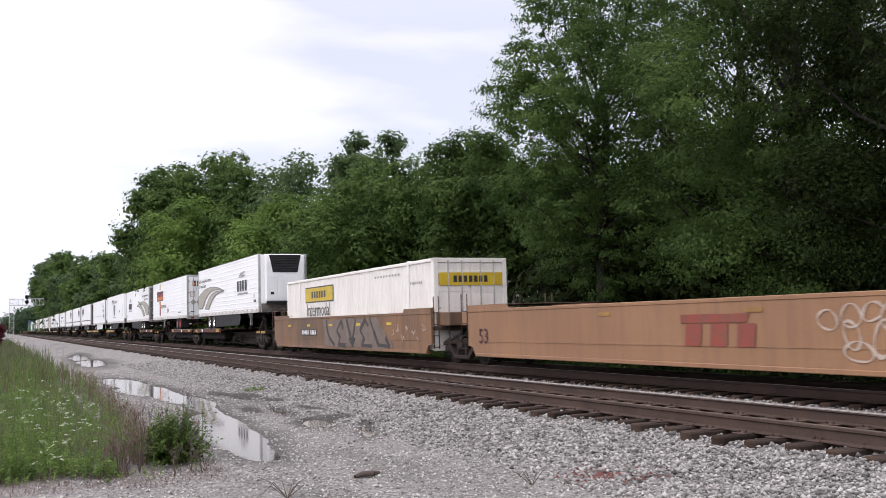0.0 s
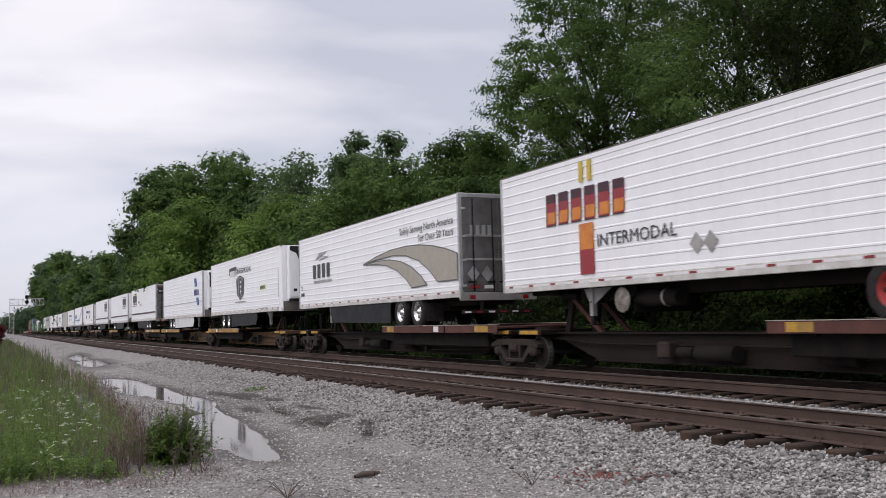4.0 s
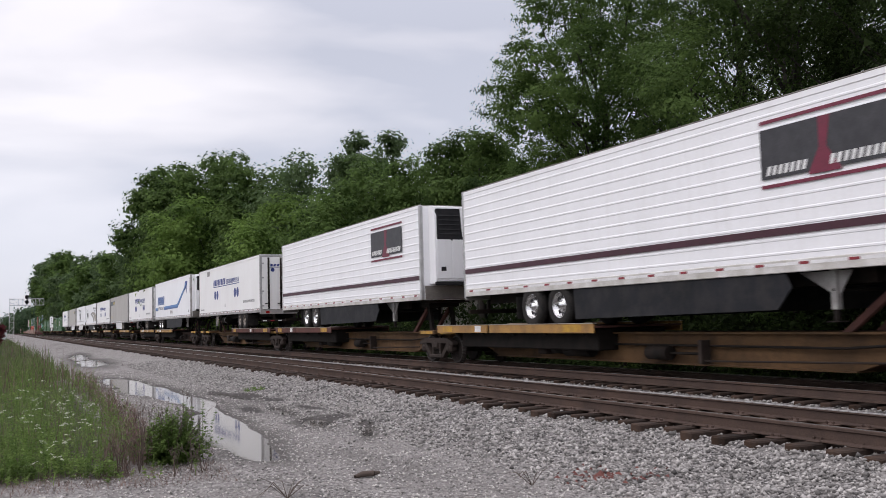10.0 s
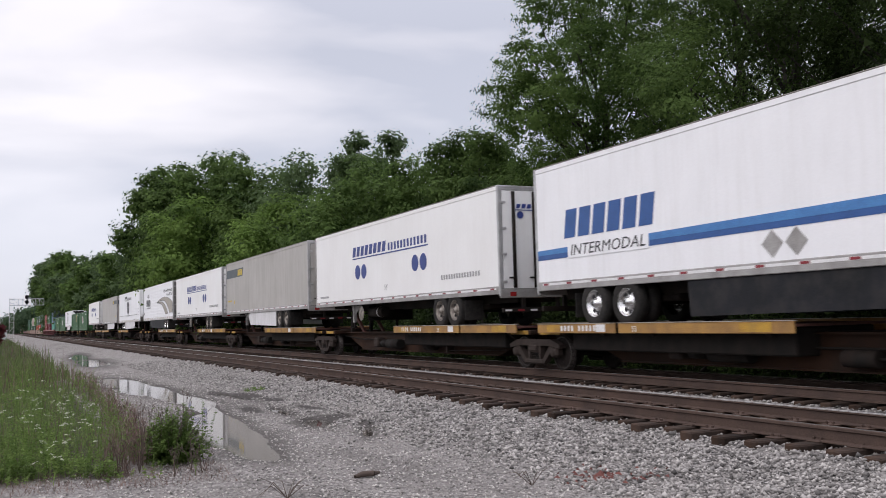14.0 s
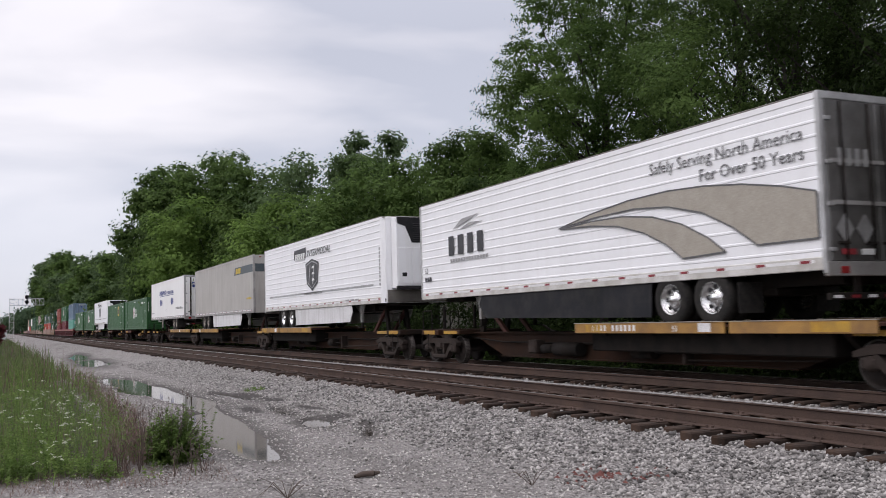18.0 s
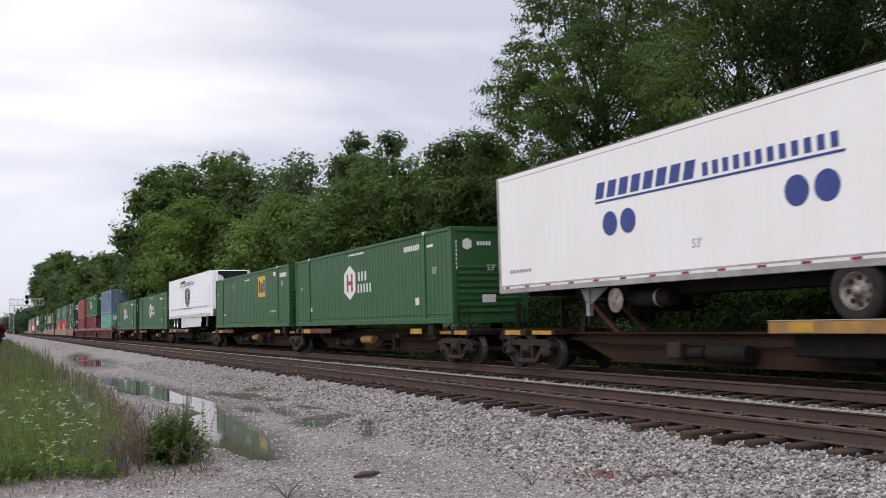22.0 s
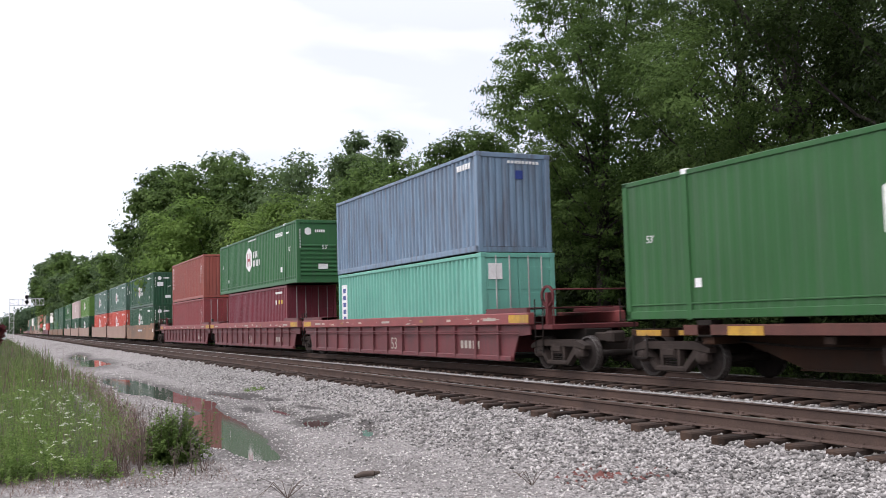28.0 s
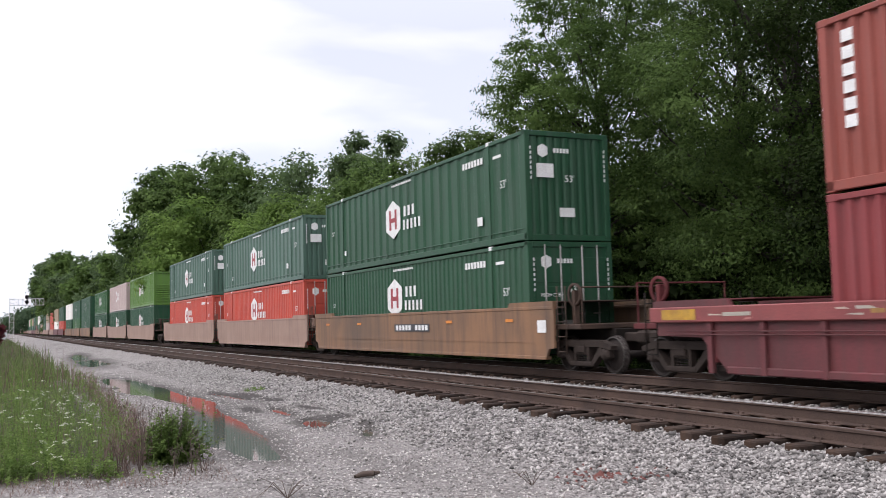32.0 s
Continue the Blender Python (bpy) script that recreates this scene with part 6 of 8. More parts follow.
    for y, at_end in ends:
        k = 1 if y > 0 else -1
        part("end_platform", Geo().cbox(-1.05, 1.05, *sorted((y - k * 0.2, y - k * 1.35)), 0.88, 1.0, 0.015), sill, c)
        for q in (-1, 1):
            part("reflective_panel", Geo().box(*sorted((q * 1.05, q * 1.056)), *sorted((y - k * 0.3, y - k * 1.2)), 0.89, 0.99), band_gold, c)
        if at_end:
            yo = y + k * 1.15
            part("end_platform", Geo().cbox(-1.15, 1.15, *sorted((y - k * 0.1, yo)), 0.86, 1.02, 0.015), sill, c, "brakeman's end platform")
            part("reflective_panel", Geo().box(-1.158, -1.15, *sorted((y + k * 0.15, yo - k * 0.2)), 0.88, 1.0), band_gold, c)
            for q in (-1, 1):
                rl = part("handrail", Geo().tube([(q * 1.12, yo - k * 0.08, 0.95), (q * 1.12, yo - k * 0.08, 1.62), (q * 1.12, yo - k * 0.75, 1.62), (q * 1.12, yo - k * 0.75, 0.95)], [0.018] * 4, 6), dark_steel, c)
                st = part("step", Geo().box(*sorted((q * 1.0, q * 1.2)), *sorted((yo - k * 0.6, yo - k * 0.1)), 0.40, 0.43), dark_steel, c)
                for e in (0.56, 0.10):
                    part("step_hanger", Geo().box(*sorted((q * 1.18, q * 1.2)), *sorted((yo - k * (e + 0.04), yo - k * e)), 0.4, 0.9), dark_steel, st)
            part("coupler", Geo().cbox(-0.13, 0.13, *sorted((yo - k * 0.2, yo + k * 0.55)), 0.70, 0.92, 0.03).cbox(-0.2, 0.2, *sorted((yo + k * 0.45, yo + k * 0.75)), 0.66, 0.96, 0.05), truck_steel, c)
            part("brake_stand", Geo().cbox(0.60, 0.70, *sorted((yo - k * 0.30, yo - k * 0.20)), 1.0, 1.8, 0.02), dark_steel, c)
        else:
            part("articulated_joint", Geo().cyl((0, y, 0.78), (0, y, 1.05), 0.34, n=14), truck_steel, c)
    # brake gear and piping under the sill
    part("brake_pipe", Geo().tube([(-0.52, -h + 0.9, 0.80), (-0.52, -h + 3.1, 0.66), (-0.52, h - 3.1, 0.66), (-0.52, h - 0.9, 0.80)], [0.025] * 4, 6), dark_steel, c)
    part("air_reservoir", Geo().cyl((-0.66, 1.2, 0.52), (-0.66, 2.3, 0.52), 0.17, n=12).cyl((-0.66, 2.42, 0.52), (-0.66, 2.9, 0.52), 0.12, n=12), dark_steel, c)
    part("brake_cylinder", Geo().cyl((-0.62, -1.6, 0.50), (-0.62, -0.9, 0.50), 0.15, n=12).cyl((-0.62, -2.6, 0.50), (-0.62, -1.6, 0.50), 0.03, n=6), dark_steel, c)
    part("brake_lever", Geo().cbox(-0.75, -0.50, -2.72, -2.62, 0.30, 0.78, 0.01).cyl((-0.66, -2.7, 0.36), (-0.66, -h + 2.2, 0.44), 0.02, n=6), truck_steel, c)
    part("control_valve", Geo().cbox(-0.80, -0.48, 3.1, 3.5, 0.38, 0.74, 0.04), truck_steel, c)
    for q in (-1, 1):
        part("air_hose", Geo().tube([(-0.45, q * (h - 0.9), 0.78), (-0.80, q * (h - 0.4), 0.46), (-0.62, q * (h + 0.15), 0.42), (-0.45, q * (h + 0.5), 0.72)], [0.025] * 4, 6), rubber, c)
    for y in trucks:
        rail_truck(c, y - mid)
    return c


def well_unit(near, far, tub0, tub1, paint, trucks, label, ribbed=False, top=1.58, near_end=False, far_end=False, full=True, group="well cars of the train"):
    """One well of a container car. near, far: truck centres; tub0, tub1: ends of the side walls."""
    mid = (near + far) / 2
    c = rolling("well_car", label, "rail car", mid, 0.0, group)
    a, b = tub0 - mid, tub1 - mid
    z0 = 0.22 if ribbed else 0.32
    dark = end_maroon if ribbed else end_brown
    cut, foot, knee = (0.95, 0.86, 0.6) if ribbed else (0.4, 0.55, 0.25)
    cut_far, knee_far = (2.0, 1.3) if ribbed and far_end else (cut, knee)
    for x in (-1, 1):
        xs = sorted((x * 1.40, x * 1.46)) if not ribbed else sorted((x * 1.34, x * 1.38))
        w = part("well_side", Geo().prism([(a, top), (a, foot + 0.03), (a + knee, foot), (a + cut, z0), (b - cut_far, z0), (b - knee_far, foot), (b, foot + 0.03), (b, top)], "x", *xs), paint, c)
        if ribbed:
            part("top_chord", Geo().cbox(*sorted((x * 1.30, x * 1.50)), a - 0.1, b + 0.1, top - 0.30, top, 0.02), chord_maroon, w)
            part("bottom_chord", Geo().cbox(*sorted((x * 1.30, x * 1.44)), a + cut, b - cut_far, z0 - 0.02, z0 + 0.12, 0.02), paint, w)
            n = 13
            for i in range(n):
                y = a + 1.6 + i * (b - a - 3.2) / (n - 1)
                part("side_stake", shared(("side_stake", round(top, 2)), paint, lambda g: g.prism([(-0.06, 0.2), (0.06, 0.2), (0.06, top - 0.3), (-0.06, top - 0.3)], "x", 0, 0.075)), paint, w, at=pose(x * 1.38 if x > 0 else -1.455, y, 0))
            if full:
                part("pipe", Geo().cyl((x * 1.47, a + 0.4, 0.98), (x * 1.47, b - 0.4, 0.98), 0.014, n=6).cyl((x * 1.47, a + 0.4, 0.92), (x * 1.47, b - 0.4, 0.92), 0.014, n=6), paint, w, "thin brake pipes")
        else:
            part("top_chord", Geo().cbox(*sorted((x * 1.34, x * 1.475)), a + 0.02, b - 0.02, top - 0.07, top + 0.015, 0.012), paint, w)
            part("bottom_chord", Geo().cbox(*sorted((x * 1.30, x * 1.475)), a + cut, b - cut_far, z0 - 0.03, z0 + 0.06, 0.012), paint, w)
            part("crease", Geo().prism([(a + 0.9, 0.72), (b - 0.9, 0.72), (b - 0.9, 0.70), (a + 0.9, 0.70)], "x", *sorted((x * 1.455, x * 1.472))), paint, w)
        if full:
            for y0, y1 in ((a, a + 2.2), (b - 2.2, b)):
                part("end_guard", Geo().prism([(y0, top), (y1, top), (y1 - 0.1 if y0 == a else y1, top + 0.13), (y0 if y0 == a else y0 + 0.1, top + 0.13)], "x", *sorted((x * 1.36, x * 1.47))), paint, w)
    part("well_floor", Geo().box(-1.3, 1.3, a + 1.6, b - 1.6, z0 + 0.02, z0 + 0.12), dark_steel, c)
    for y, at_end, k in ((a, near_end, -1), (b, far_end, 1)):
        part("bulkhead", Geo().box(-1.38, 1.38, *sorted((y - k * 1.6, y - k * 1.7)), 0.4, top - 0.1), dark, c)
        part("end_platform", Geo().cbox(-1.3, 1.3, *sorted((y - k * 1.6, y + k * (0.9 if at_end else 0.35))), 1.02, 1.14, 0.015), dark, c)
        part("draft_sill", Geo().cbox(-0.4, 0.4, *sorted((y - k * 1.65, y + k * (1.0 if at_end else 0.9))), 0.72, 1.02, 0.02), dark_steel, c)
        if full:
            for x in (-1, 1):
                xl, zt, col = (x * 1.30, 1.78, dark_steel) if ribbed else (x * 1.42, 2.05, dark)
                ld = part("ladder", Geo().cyl((xl, y + k * 0.12, 0.45), (xl, y + k * 0.12, zt), 0.016, n=6).cyl((xl, y + k * 0.48, 0.45), (xl, y + k * 0.48, zt), 0.016, n=6), col, c)
                for z in (0.5, 0.85, 1.2, 1.55):
                    part("rung", Geo().cyl((xl, y + k * 0.12, z), (xl, y + k * 0.48, z), 0.013, n=6), col, ld)
            part("walkway_grate", Geo().cbox(-1.25, 1.25, *sorted((y - k * 2.6, y - k * 0.1)), top + 0.10, top + 0.13, 0.008), dark, c)
        if not at_end and not ribbed:
            part("end_block", Geo().cbox(-1.24, 1.24, *sorted((y - k * 0.3, y + k * 0.85)), 1.15, top - 0.02, 0.02), paint, c)
            part("hose", Geo().tube([(-1.1, y + k * 0.5, 1.15), (-1.25, y + k * 0.9, 0.7), (-1.1, y + k * 1.3, 0.9)], [0.025] * 3, 6), rubber, c)
        if at_end:
            part("coupler", Geo().cbox(-0.13, 0.13, *sorted((y + k * 0.9, y + k * 1.6)), 0.70, 0.92, 0.03).cbox(-0.2, 0.2, *sorted((y + k * 1.5, y + k * 1.85)), 0.66, 0.96, 0.05), truck_steel, c)
            if full:
                part("handrail", Geo().tube([(-1.2, y + k * 0.85, 1.1), (-1.2, y + k * 0.85, 2.0), (1.2, y + k * 0.85, 2.0), (1.2, y + k * 0.85, 1.1)], [0.02] * 4, 6), dark, c)
    if full and far_end:
        part("hand_brake", Geo().lathe([(0.02, 0.22), (0.04, 0.28), (-0.04, 0.28), (-0.02, 0.22)], 16, "x", (-0.9, b + 0.5, 1.85)), dark, c)
        part("brake_post", Geo().cbox(-0.95, -0.8, b + 0.44, b + 0.56, 1.1, 1.95, 0.01), dark, c)
    if full and near_end:
        part("hand_brake", Geo().lathe([(0.02, 0.22), (0.04, 0.28), (-0.04, 0.28), (-0.02, 0.22)], 16, "x", (-0.9, a - 0.1, 1.85)), dark, c)
        part("brake_post", Geo().cbox(-0.95, -0.8, a - 0.16, a - 0.04, 1.1, 1.95, 0.01), dark, c)
    for y in trucks:
        rail_truck(c, y - mid, full or near < 600)
    return c


# ---- containers ----


def corrugated(g, y0, y1, z0, z1, side, pitch, depth, x=1.27):
    """A pressed steel side wall with upright trapezoid corrugations."""
    n = max(1, int(round((y1 - y0) / pitch)))
    p = (y1 - y0) / n
    pts = []
    for i in range(n):
        y = y0 + i * p
        pts += [(side * x, y), (side * x, y + 0.30 * p), (side * (x - depth), y + 0.46 * p), (side * (x - depth), y + 0.84 * p)]
    pts.append((side * x, y1))
    k = len(g.v)
    for z in (z0, z1):
        g.v += [(a, b, z) for a, b in pts]
    m = len(pts)
    for i in range(m - 1):
        q = (k + i, k + i + 1, k + m + i + 1, k + m + i)
        g.f.append(q if side > 0 else q[::-1])
        g.s.append(False)


def container(near, far, bottom, top, paint, label, door_near=False, posts=True, width=2.59, pitch=0.30, depth=0.035, front_ribs="horizontal", full=True, group="containers on the train"):
    L, H, x = far - near, top - bottom, width / 2
    t = rolling("shipping_container", label, "container", (near + far) / 2, bottom, group)
    y0, y1 = -L / 2, L / 2
    if not full:
        for side in (-1, 1):
            part("side_panel", shared(("far_side_panel", round(L, 2), round(H, 2), side), paint, lambda g: corrugated(g, y0, y1, 0.0, H, side, 0.6, 0.04, x)), paint, t)
        for y in (y0 + 0.06, y1):
            part("end_wall", shared(("far_end_wall", round(H, 2)), paint, lambda g: g.box(-x, x, -0.06, 0.0, 0.0, H)), paint, t, at=(0, y, 0))
        part("roof", shared(("far_roof", round(L, 2)), paint, lambda g: g.box(-x, x, y0, y1, -0.04, 0.0)), paint, t, at=(0, 0, H))
        return t, L, H
    cuts = [y0 + 0.16, y1 - 0.16]
    if posts:
        cuts = [y0 + 0.16, y0 + 2.02, y1 - 2.02, y1 - 0.16]
    for side in (-1, 1):
        for i, (a, b) in enumerate(zip(cuts, cuts[1:])):
            lo = a + (0.07 if i else 0)
            hi = b - (0.07 if i < len(cuts) - 2 else 0)
            part("side_panel", shared(("side_panel", round(lo, 2), round(hi, 2), round(H, 2), side, pitch, x, depth), paint, lambda g: corrugated(g, lo, hi, 0.18, H - 0.10, side, pitch, depth, x - 0.025)), paint, t)
        part("top_rail", shared(("top_rail", round(L, 2), round(H, 2), side, x), paint, lambda g: g.cbox(*sorted((side * (x - 0.07), side * x)), y0, y1, H - 0.11, H - 0.005, 0.012)), paint, t)
        part("bottom_rail", shared(("bottom_rail", round(L, 2), side, x), paint, lambda g: g.cbox(*sorted((side * (x - 0.08), side * x)), y0, y1, 0.02, 0.19, 0.012)), paint, t)
        for y in (y0, y1 - 0.16):
            part("corner_post", shared(("corner_post", round(H, 2)), paint, lambda g: g.cbox(0, 0.16, 0, 0.16, 0.0, H, 0.012)), paint, t, at=(-x if side < 0 else x - 0.16, y, 0))
        if posts:
            part("side_crease", shared(("side_crease", round(L, 2), side, x), paint, lambda g: g.cbox(*sorted((side * (x - 0.03), side * (x - 0.006))), y0 + 0.17, y1 - 0.17, 0.30, 0.335, 0.008)), paint, t)
            for y in (y0 + 2.02, y1 - 2.02):
                part("lifting_post", shared(("lifting_post", round(H, 2), side), paint, lambda g: g.cbox(-0.02 if side > 0 else -0.004, 0.004 if side > 0 else 0.02, -0.075, 0.075, 0.0, H + 0.005, 0.006)), paint, t, at=(side * x, y, 0))
                if full:
                    part("corner_casting", shared("corner_casting", white_reflector, lambda g: g.cbox(-0.09, 0.09, -0.09, 0.09, -0.1, 0.02, 0.015)), white_reflector, t, at=(side * (x - 0.085), y, H))
        elif full:
            for y in (y0 + 0.09, y1 - 0.09):
                part("corner_casting", shared(("corner_casting", "own"), paint, lambda g: g.cbox(-0.1, 0.1, -0.1, 0.1, -0.13, 0.006, 0.015)), paint, t, at=(side * (x - 0.09), y, H))
    part("roof", shared(("roof", round(L, 2), x), paint, lambda g: g.box(-x + 0.06, x - 0.06, y0 + 0.05, y1 - 0.05, -0.03, 0.0)), paint, t, at=(0, 0, H - 0.025))
    part("floor", shared(("floor", round(L, 2), x), dark_steel, lambda g: g.box(-x + 0.07, x - 0.07, y0 + 0.05, y1 - 0.05, 0.04, 0.16)), dark_steel, t)
    part("end_wall", shared(("end_wall", x, round(H, 2)), paint, lambda g: g.box(-x + 0.12, x - 0.12, -0.06, -0.02, 0.1, H - 0.08)), paint, t, at=(0, y1, 0))
    if door_near:
        part("end_header", Geo().cbox(-x + 0.16, x - 0.16, y0, y0 + 0.1, H - 0.14, H, 0.01), paint, t)
        part("end_sill", Geo().cbox(-x + 0.16, x - 0.16, y0, y0 + 0.1, 0.0, 0.15, 0.01), paint, t)
        for k, a in enumerate((-x + 0.165, 0.008)):
            w = x - 0.173
            leaf = part("door", Geo().cbox(a, a + w, y0 + 0.03, y0 + 0.07, 0.155, H - 0.145, 0.01), paint, t)
            for i in range(3):
                z = 0.3 + i * (H - 0.6) / 3
                part("door_panel", Geo().cbox(a + 0.06, a + w - 0.06, y0 + 0.02, y0 + 0.035, z, z + (H - 0.6) / 3 - 0.1, 0.008), paint, leaf)
            for q in (0.3, 0.72):
                rod = part("lock_rod", Geo().cyl((a + w * q, y0 + 0.0, 0.1), (a + w * q, y0 + 0.0, H - 0.08), 0.02, n=8), alu_dull, leaf)
                part("handle", Geo().cbox(a + w * q - 0.18, a + w * q + 0.03, y0 - 0.03, y0 - 0.01, 1.0, 1.04, 0.006), alu_dull, leaf)
            for z in (0.4, 1.1, 1.8, H - 0.5):
                xh = a + (0.02 if k == 0 else w - 0.02)
                part("hinge", Geo().cbox(xh - 0.05, xh + 0.05, y0 + 0.0, y0 + 0.04, z, z + 0.09, 0.008), paint, leaf)
    else:
        part("end_header", Geo().cbox(-x + 0.16, x - 0.16, y0, y0 + 0.1, H - 0.14, H, 0.01), paint, t)
        part("end_sill", Geo().cbox(-x + 0.16, x - 0.16, y0, y0 + 0.1, 0.0, 0.15, 0.01), paint, t)
        e = part("end_wall", Geo().box(-x + 0.16, x - 0.16, y0 + 0.06, y0 + 0.08, 0.15, H - 0.14), paint, t)
        if front_ribs == "horizontal":
            for i in range(8):
                z = 0.30 + i * 0.19
                if z < H - 1.2 or i % 8 > 8:
                    part("end_rib", Geo().prism([(y0 + 0.06, z), (y0 + 0.02, z + 0.03), (y0 + 0.02, z + 0.09), (y0 + 0.06, z + 0.12)], "x", -x + 0.2, x - 0.2), paint, e)
        else:
            n = 9
            for i in range(n):
                a = -x + 0.22 + i * (2 * x - 0.44) / n
                part("end_rib", Geo().prism([(a, y0 + 0.06), (a + 0.05, y0 + 0.025), (a + 0.15, y0 + 0.025), (a + 0.2, y0 + 0.06)], "z", 0.16, H - 0.15), paint, e)
    return t, L, H

# ---- the consist, from the front of the shot to the back: positions are metres along the line at the start ----
FLAT = -1.2885      # face of a smooth wall
BOX = -1.2735       # face of a corrugated container wall


def slab(g, a0, a1, z0, z1, L, x):
    g.box(x - 0.004, x, L / 2 - a1, L / 2 - a0, z0, z1)


def tractor_logo(t, L, a, x=-1.311):
    """Bars, shield and lettering of the white round-nosed trailers. a: shift along the wall."""
    B = DECK
    shape(t, [(5.25 + a, 4.20 - B), (5.35 + a, 4.62 - B), (7.1 + a, 4.66 - B), (6.98 + a, 4.20 - B)], L, ink_black, "name_panel", x=x)
    bars(t, 5.45 + a, 6.95 + a, 4.14 - B, 4.44 - B, L, 5, ink_white, lean=0.07, x=x - 0.005)
    lettering(t, "INTERMODAL", 0.40, on_side(7.2 + a, 4.22 - B, L, x - 0.002), ink_black, slant=0.25, width=3.25)
    shape(t, [(7.02 + a, 3.92 - B), (7.95 + a, 4.10 - B), (8.85 + a, 3.92 - B), (8.72 + a, 3.05 - B), (7.95 + a, 2.72 - B), (7.2 + a, 3.05 - B)], L, ink_black, "shield_emblem", x=x)
    shape(t, [(7.12 + a, 3.86 - B), (7.95 + a, 4.02 - B), (8.76 + a, 3.86 - B), (8.64 + a, 3.10 - B), (7.95 + a, 2.81 - B), (7.28 + a, 3.10 - B)], L, ink_grey, "shield_emblem", x=x - 0.003)
    shape(t, [(7.17 + a, 3.82 - B), (7.95 + a, 3.97 - B), (8.71 + a, 3.82 - B), (8.60 + a, 3.13 - B), (7.95 + a, 2.86 - B), (7.32 + a, 3.13 - B)], L, ink_black, "shield_emblem", x=x - 0.006)
    for k in (7.45, 7.98, 8.0, 8.02):
        shape(t, [(k + a, 3.0 - B), (k + a + 0.1, 3.0 - B), (k + a + 0.32, 3.85 - B), (k + a + 0.24, 3.85 - B)], L, ink_grey, "shield_stripe", x=x - 0.009)
    for z in (3.15, 3.42, 3.68):
        plate(t, 7.98 + a, 8.28 + a, z - B, z + 0.1 - B, L, ink_white, "shield_stripe", x=x - 0.012)
    bars(t, 6.7 + a, 9.3 + a, 2.58 - B, 2.66 - B, L, 16, ink_grey, x=x)
    bars(t, 12.2, 13.8, 2.14 - B, 2.2 - B, L, 3, ink_grey, x=x, lean=0)


def swoosh(t, L, mirror, x=-1.311):
    """Two tan road-like sweeps, small words and a bar name with a grey wing."""
    B = DECK

    def m(a):
        return L - a if mirror else a
    wide = [(0.12, 3.28), (0.9, 3.47), (1.8, 3.63), (2.8, 3.74), (3.9, 3.79), (5.2, 3.76), (6.6, 3.63), (7.95, 3.43),
            (6.5, 3.53), (5.0, 3.56), (3.9, 3.47), (2.9, 3.24), (2.1, 2.88), (1.5, 2.50), (0.12, 2.50)]
    thin = [(7.9, 3.41), (6.6, 3.46), (5.4, 3.44), (4.4, 3.32), (3.5, 3.08), (2.75, 2.74), (2.3, 2.44),
            (3.5, 2.40), (4.0, 2.72), (4.7, 3.02), (5.6, 3.25), (6.6, 3.36)]
    for k, pts in enumerate((wide, thin)):
        pts = [(m(a), z - B) for a, z in pts]
        shape(t, pts, L, ink_tan, "road_sweep", x=x - 0.003 * k)
        g = Geo()
        for (a0, z0), (a1, z1) in zip(pts, pts[1:] + pts[:1]):
            q = math.hypot(a1 - a0, z1 - z0)
            n0, n1 = -(z1 - z0) / q * 0.016, (a1 - a0) / q * 0.016
            g.prism([(L / 2 - a0 - n0, z0 + n1), (L / 2 - a1 - n0, z1 + n1), (L / 2 - a1 + n0, z1 - n1), (L / 2 - a0 + n0, z0 - n1)], "x", x - 0.008 - 0.002 * k, x - 0.003 * k)
        part("sweep_outline", g, ink_charcoal, t)
    if mirror:
        lettering(t, "Safely Serving North America", 0.34, on_side(11.7, 4.18 - B, L, x - 0.002), ink_charcoal, width=4.1)
        lettering(t, "For Over 50 Years", 0.34, on_side(13.2, 3.84 - B, L, x - 0.002), ink_charcoal, width=2.6)
    else:
        lettering(t, "Safely Serving North America", 0.34, on_side(0.32, 4.18 - B, L, x - 0.002), ink_charcoal, width=4.0)
        lettering(t, "For Over 50 Years", 0.34, on_side(0.32, 3.84 - B, L, x - 0.002), ink_charcoal, width=2.2)
    a0 = 2.1 if mirror else 11.35
    bars(t, a0, a0 + 2.45, 3.22 - B, 3.80 - B, L, 4, ink_black, lean=0.0, x=x, gap=0.42)
    bars(t, a0 + 0.1, a0 + 2.5, 3.02 - B, 3.12 - B, L, 14, ink_grey, lean=0.0, x=x)
    shape(t, [(a0 + 0.3, 3.98 - B), (a0 + 0.9, 4.25 - B), (a0 + 2.0, 4.3 - B), (a0 + 1.1, 4.12 - B)], L, ink_grey, "wing_emblem", x=x)
    shape(t, [(a0 + 0.7, 3.95 - B), (a0 + 1.4, 4.1 - B), (a0 + 2.2, 4.06 - B), (a0 + 1.3, 3.98 - B)], L, ink_grey, "wing_emblem", x=x)
    a1 = 0.35 if mirror else 15.1
    lettering(t, "53", 0.24, on_side(a1, 2.78 - B, L, x - 0.002), ink_black)
    bars(t, a1, a1 + 0.5, 2.52 - B, 2.66 - B, L, 3, ink_black, lean=0, x=x)


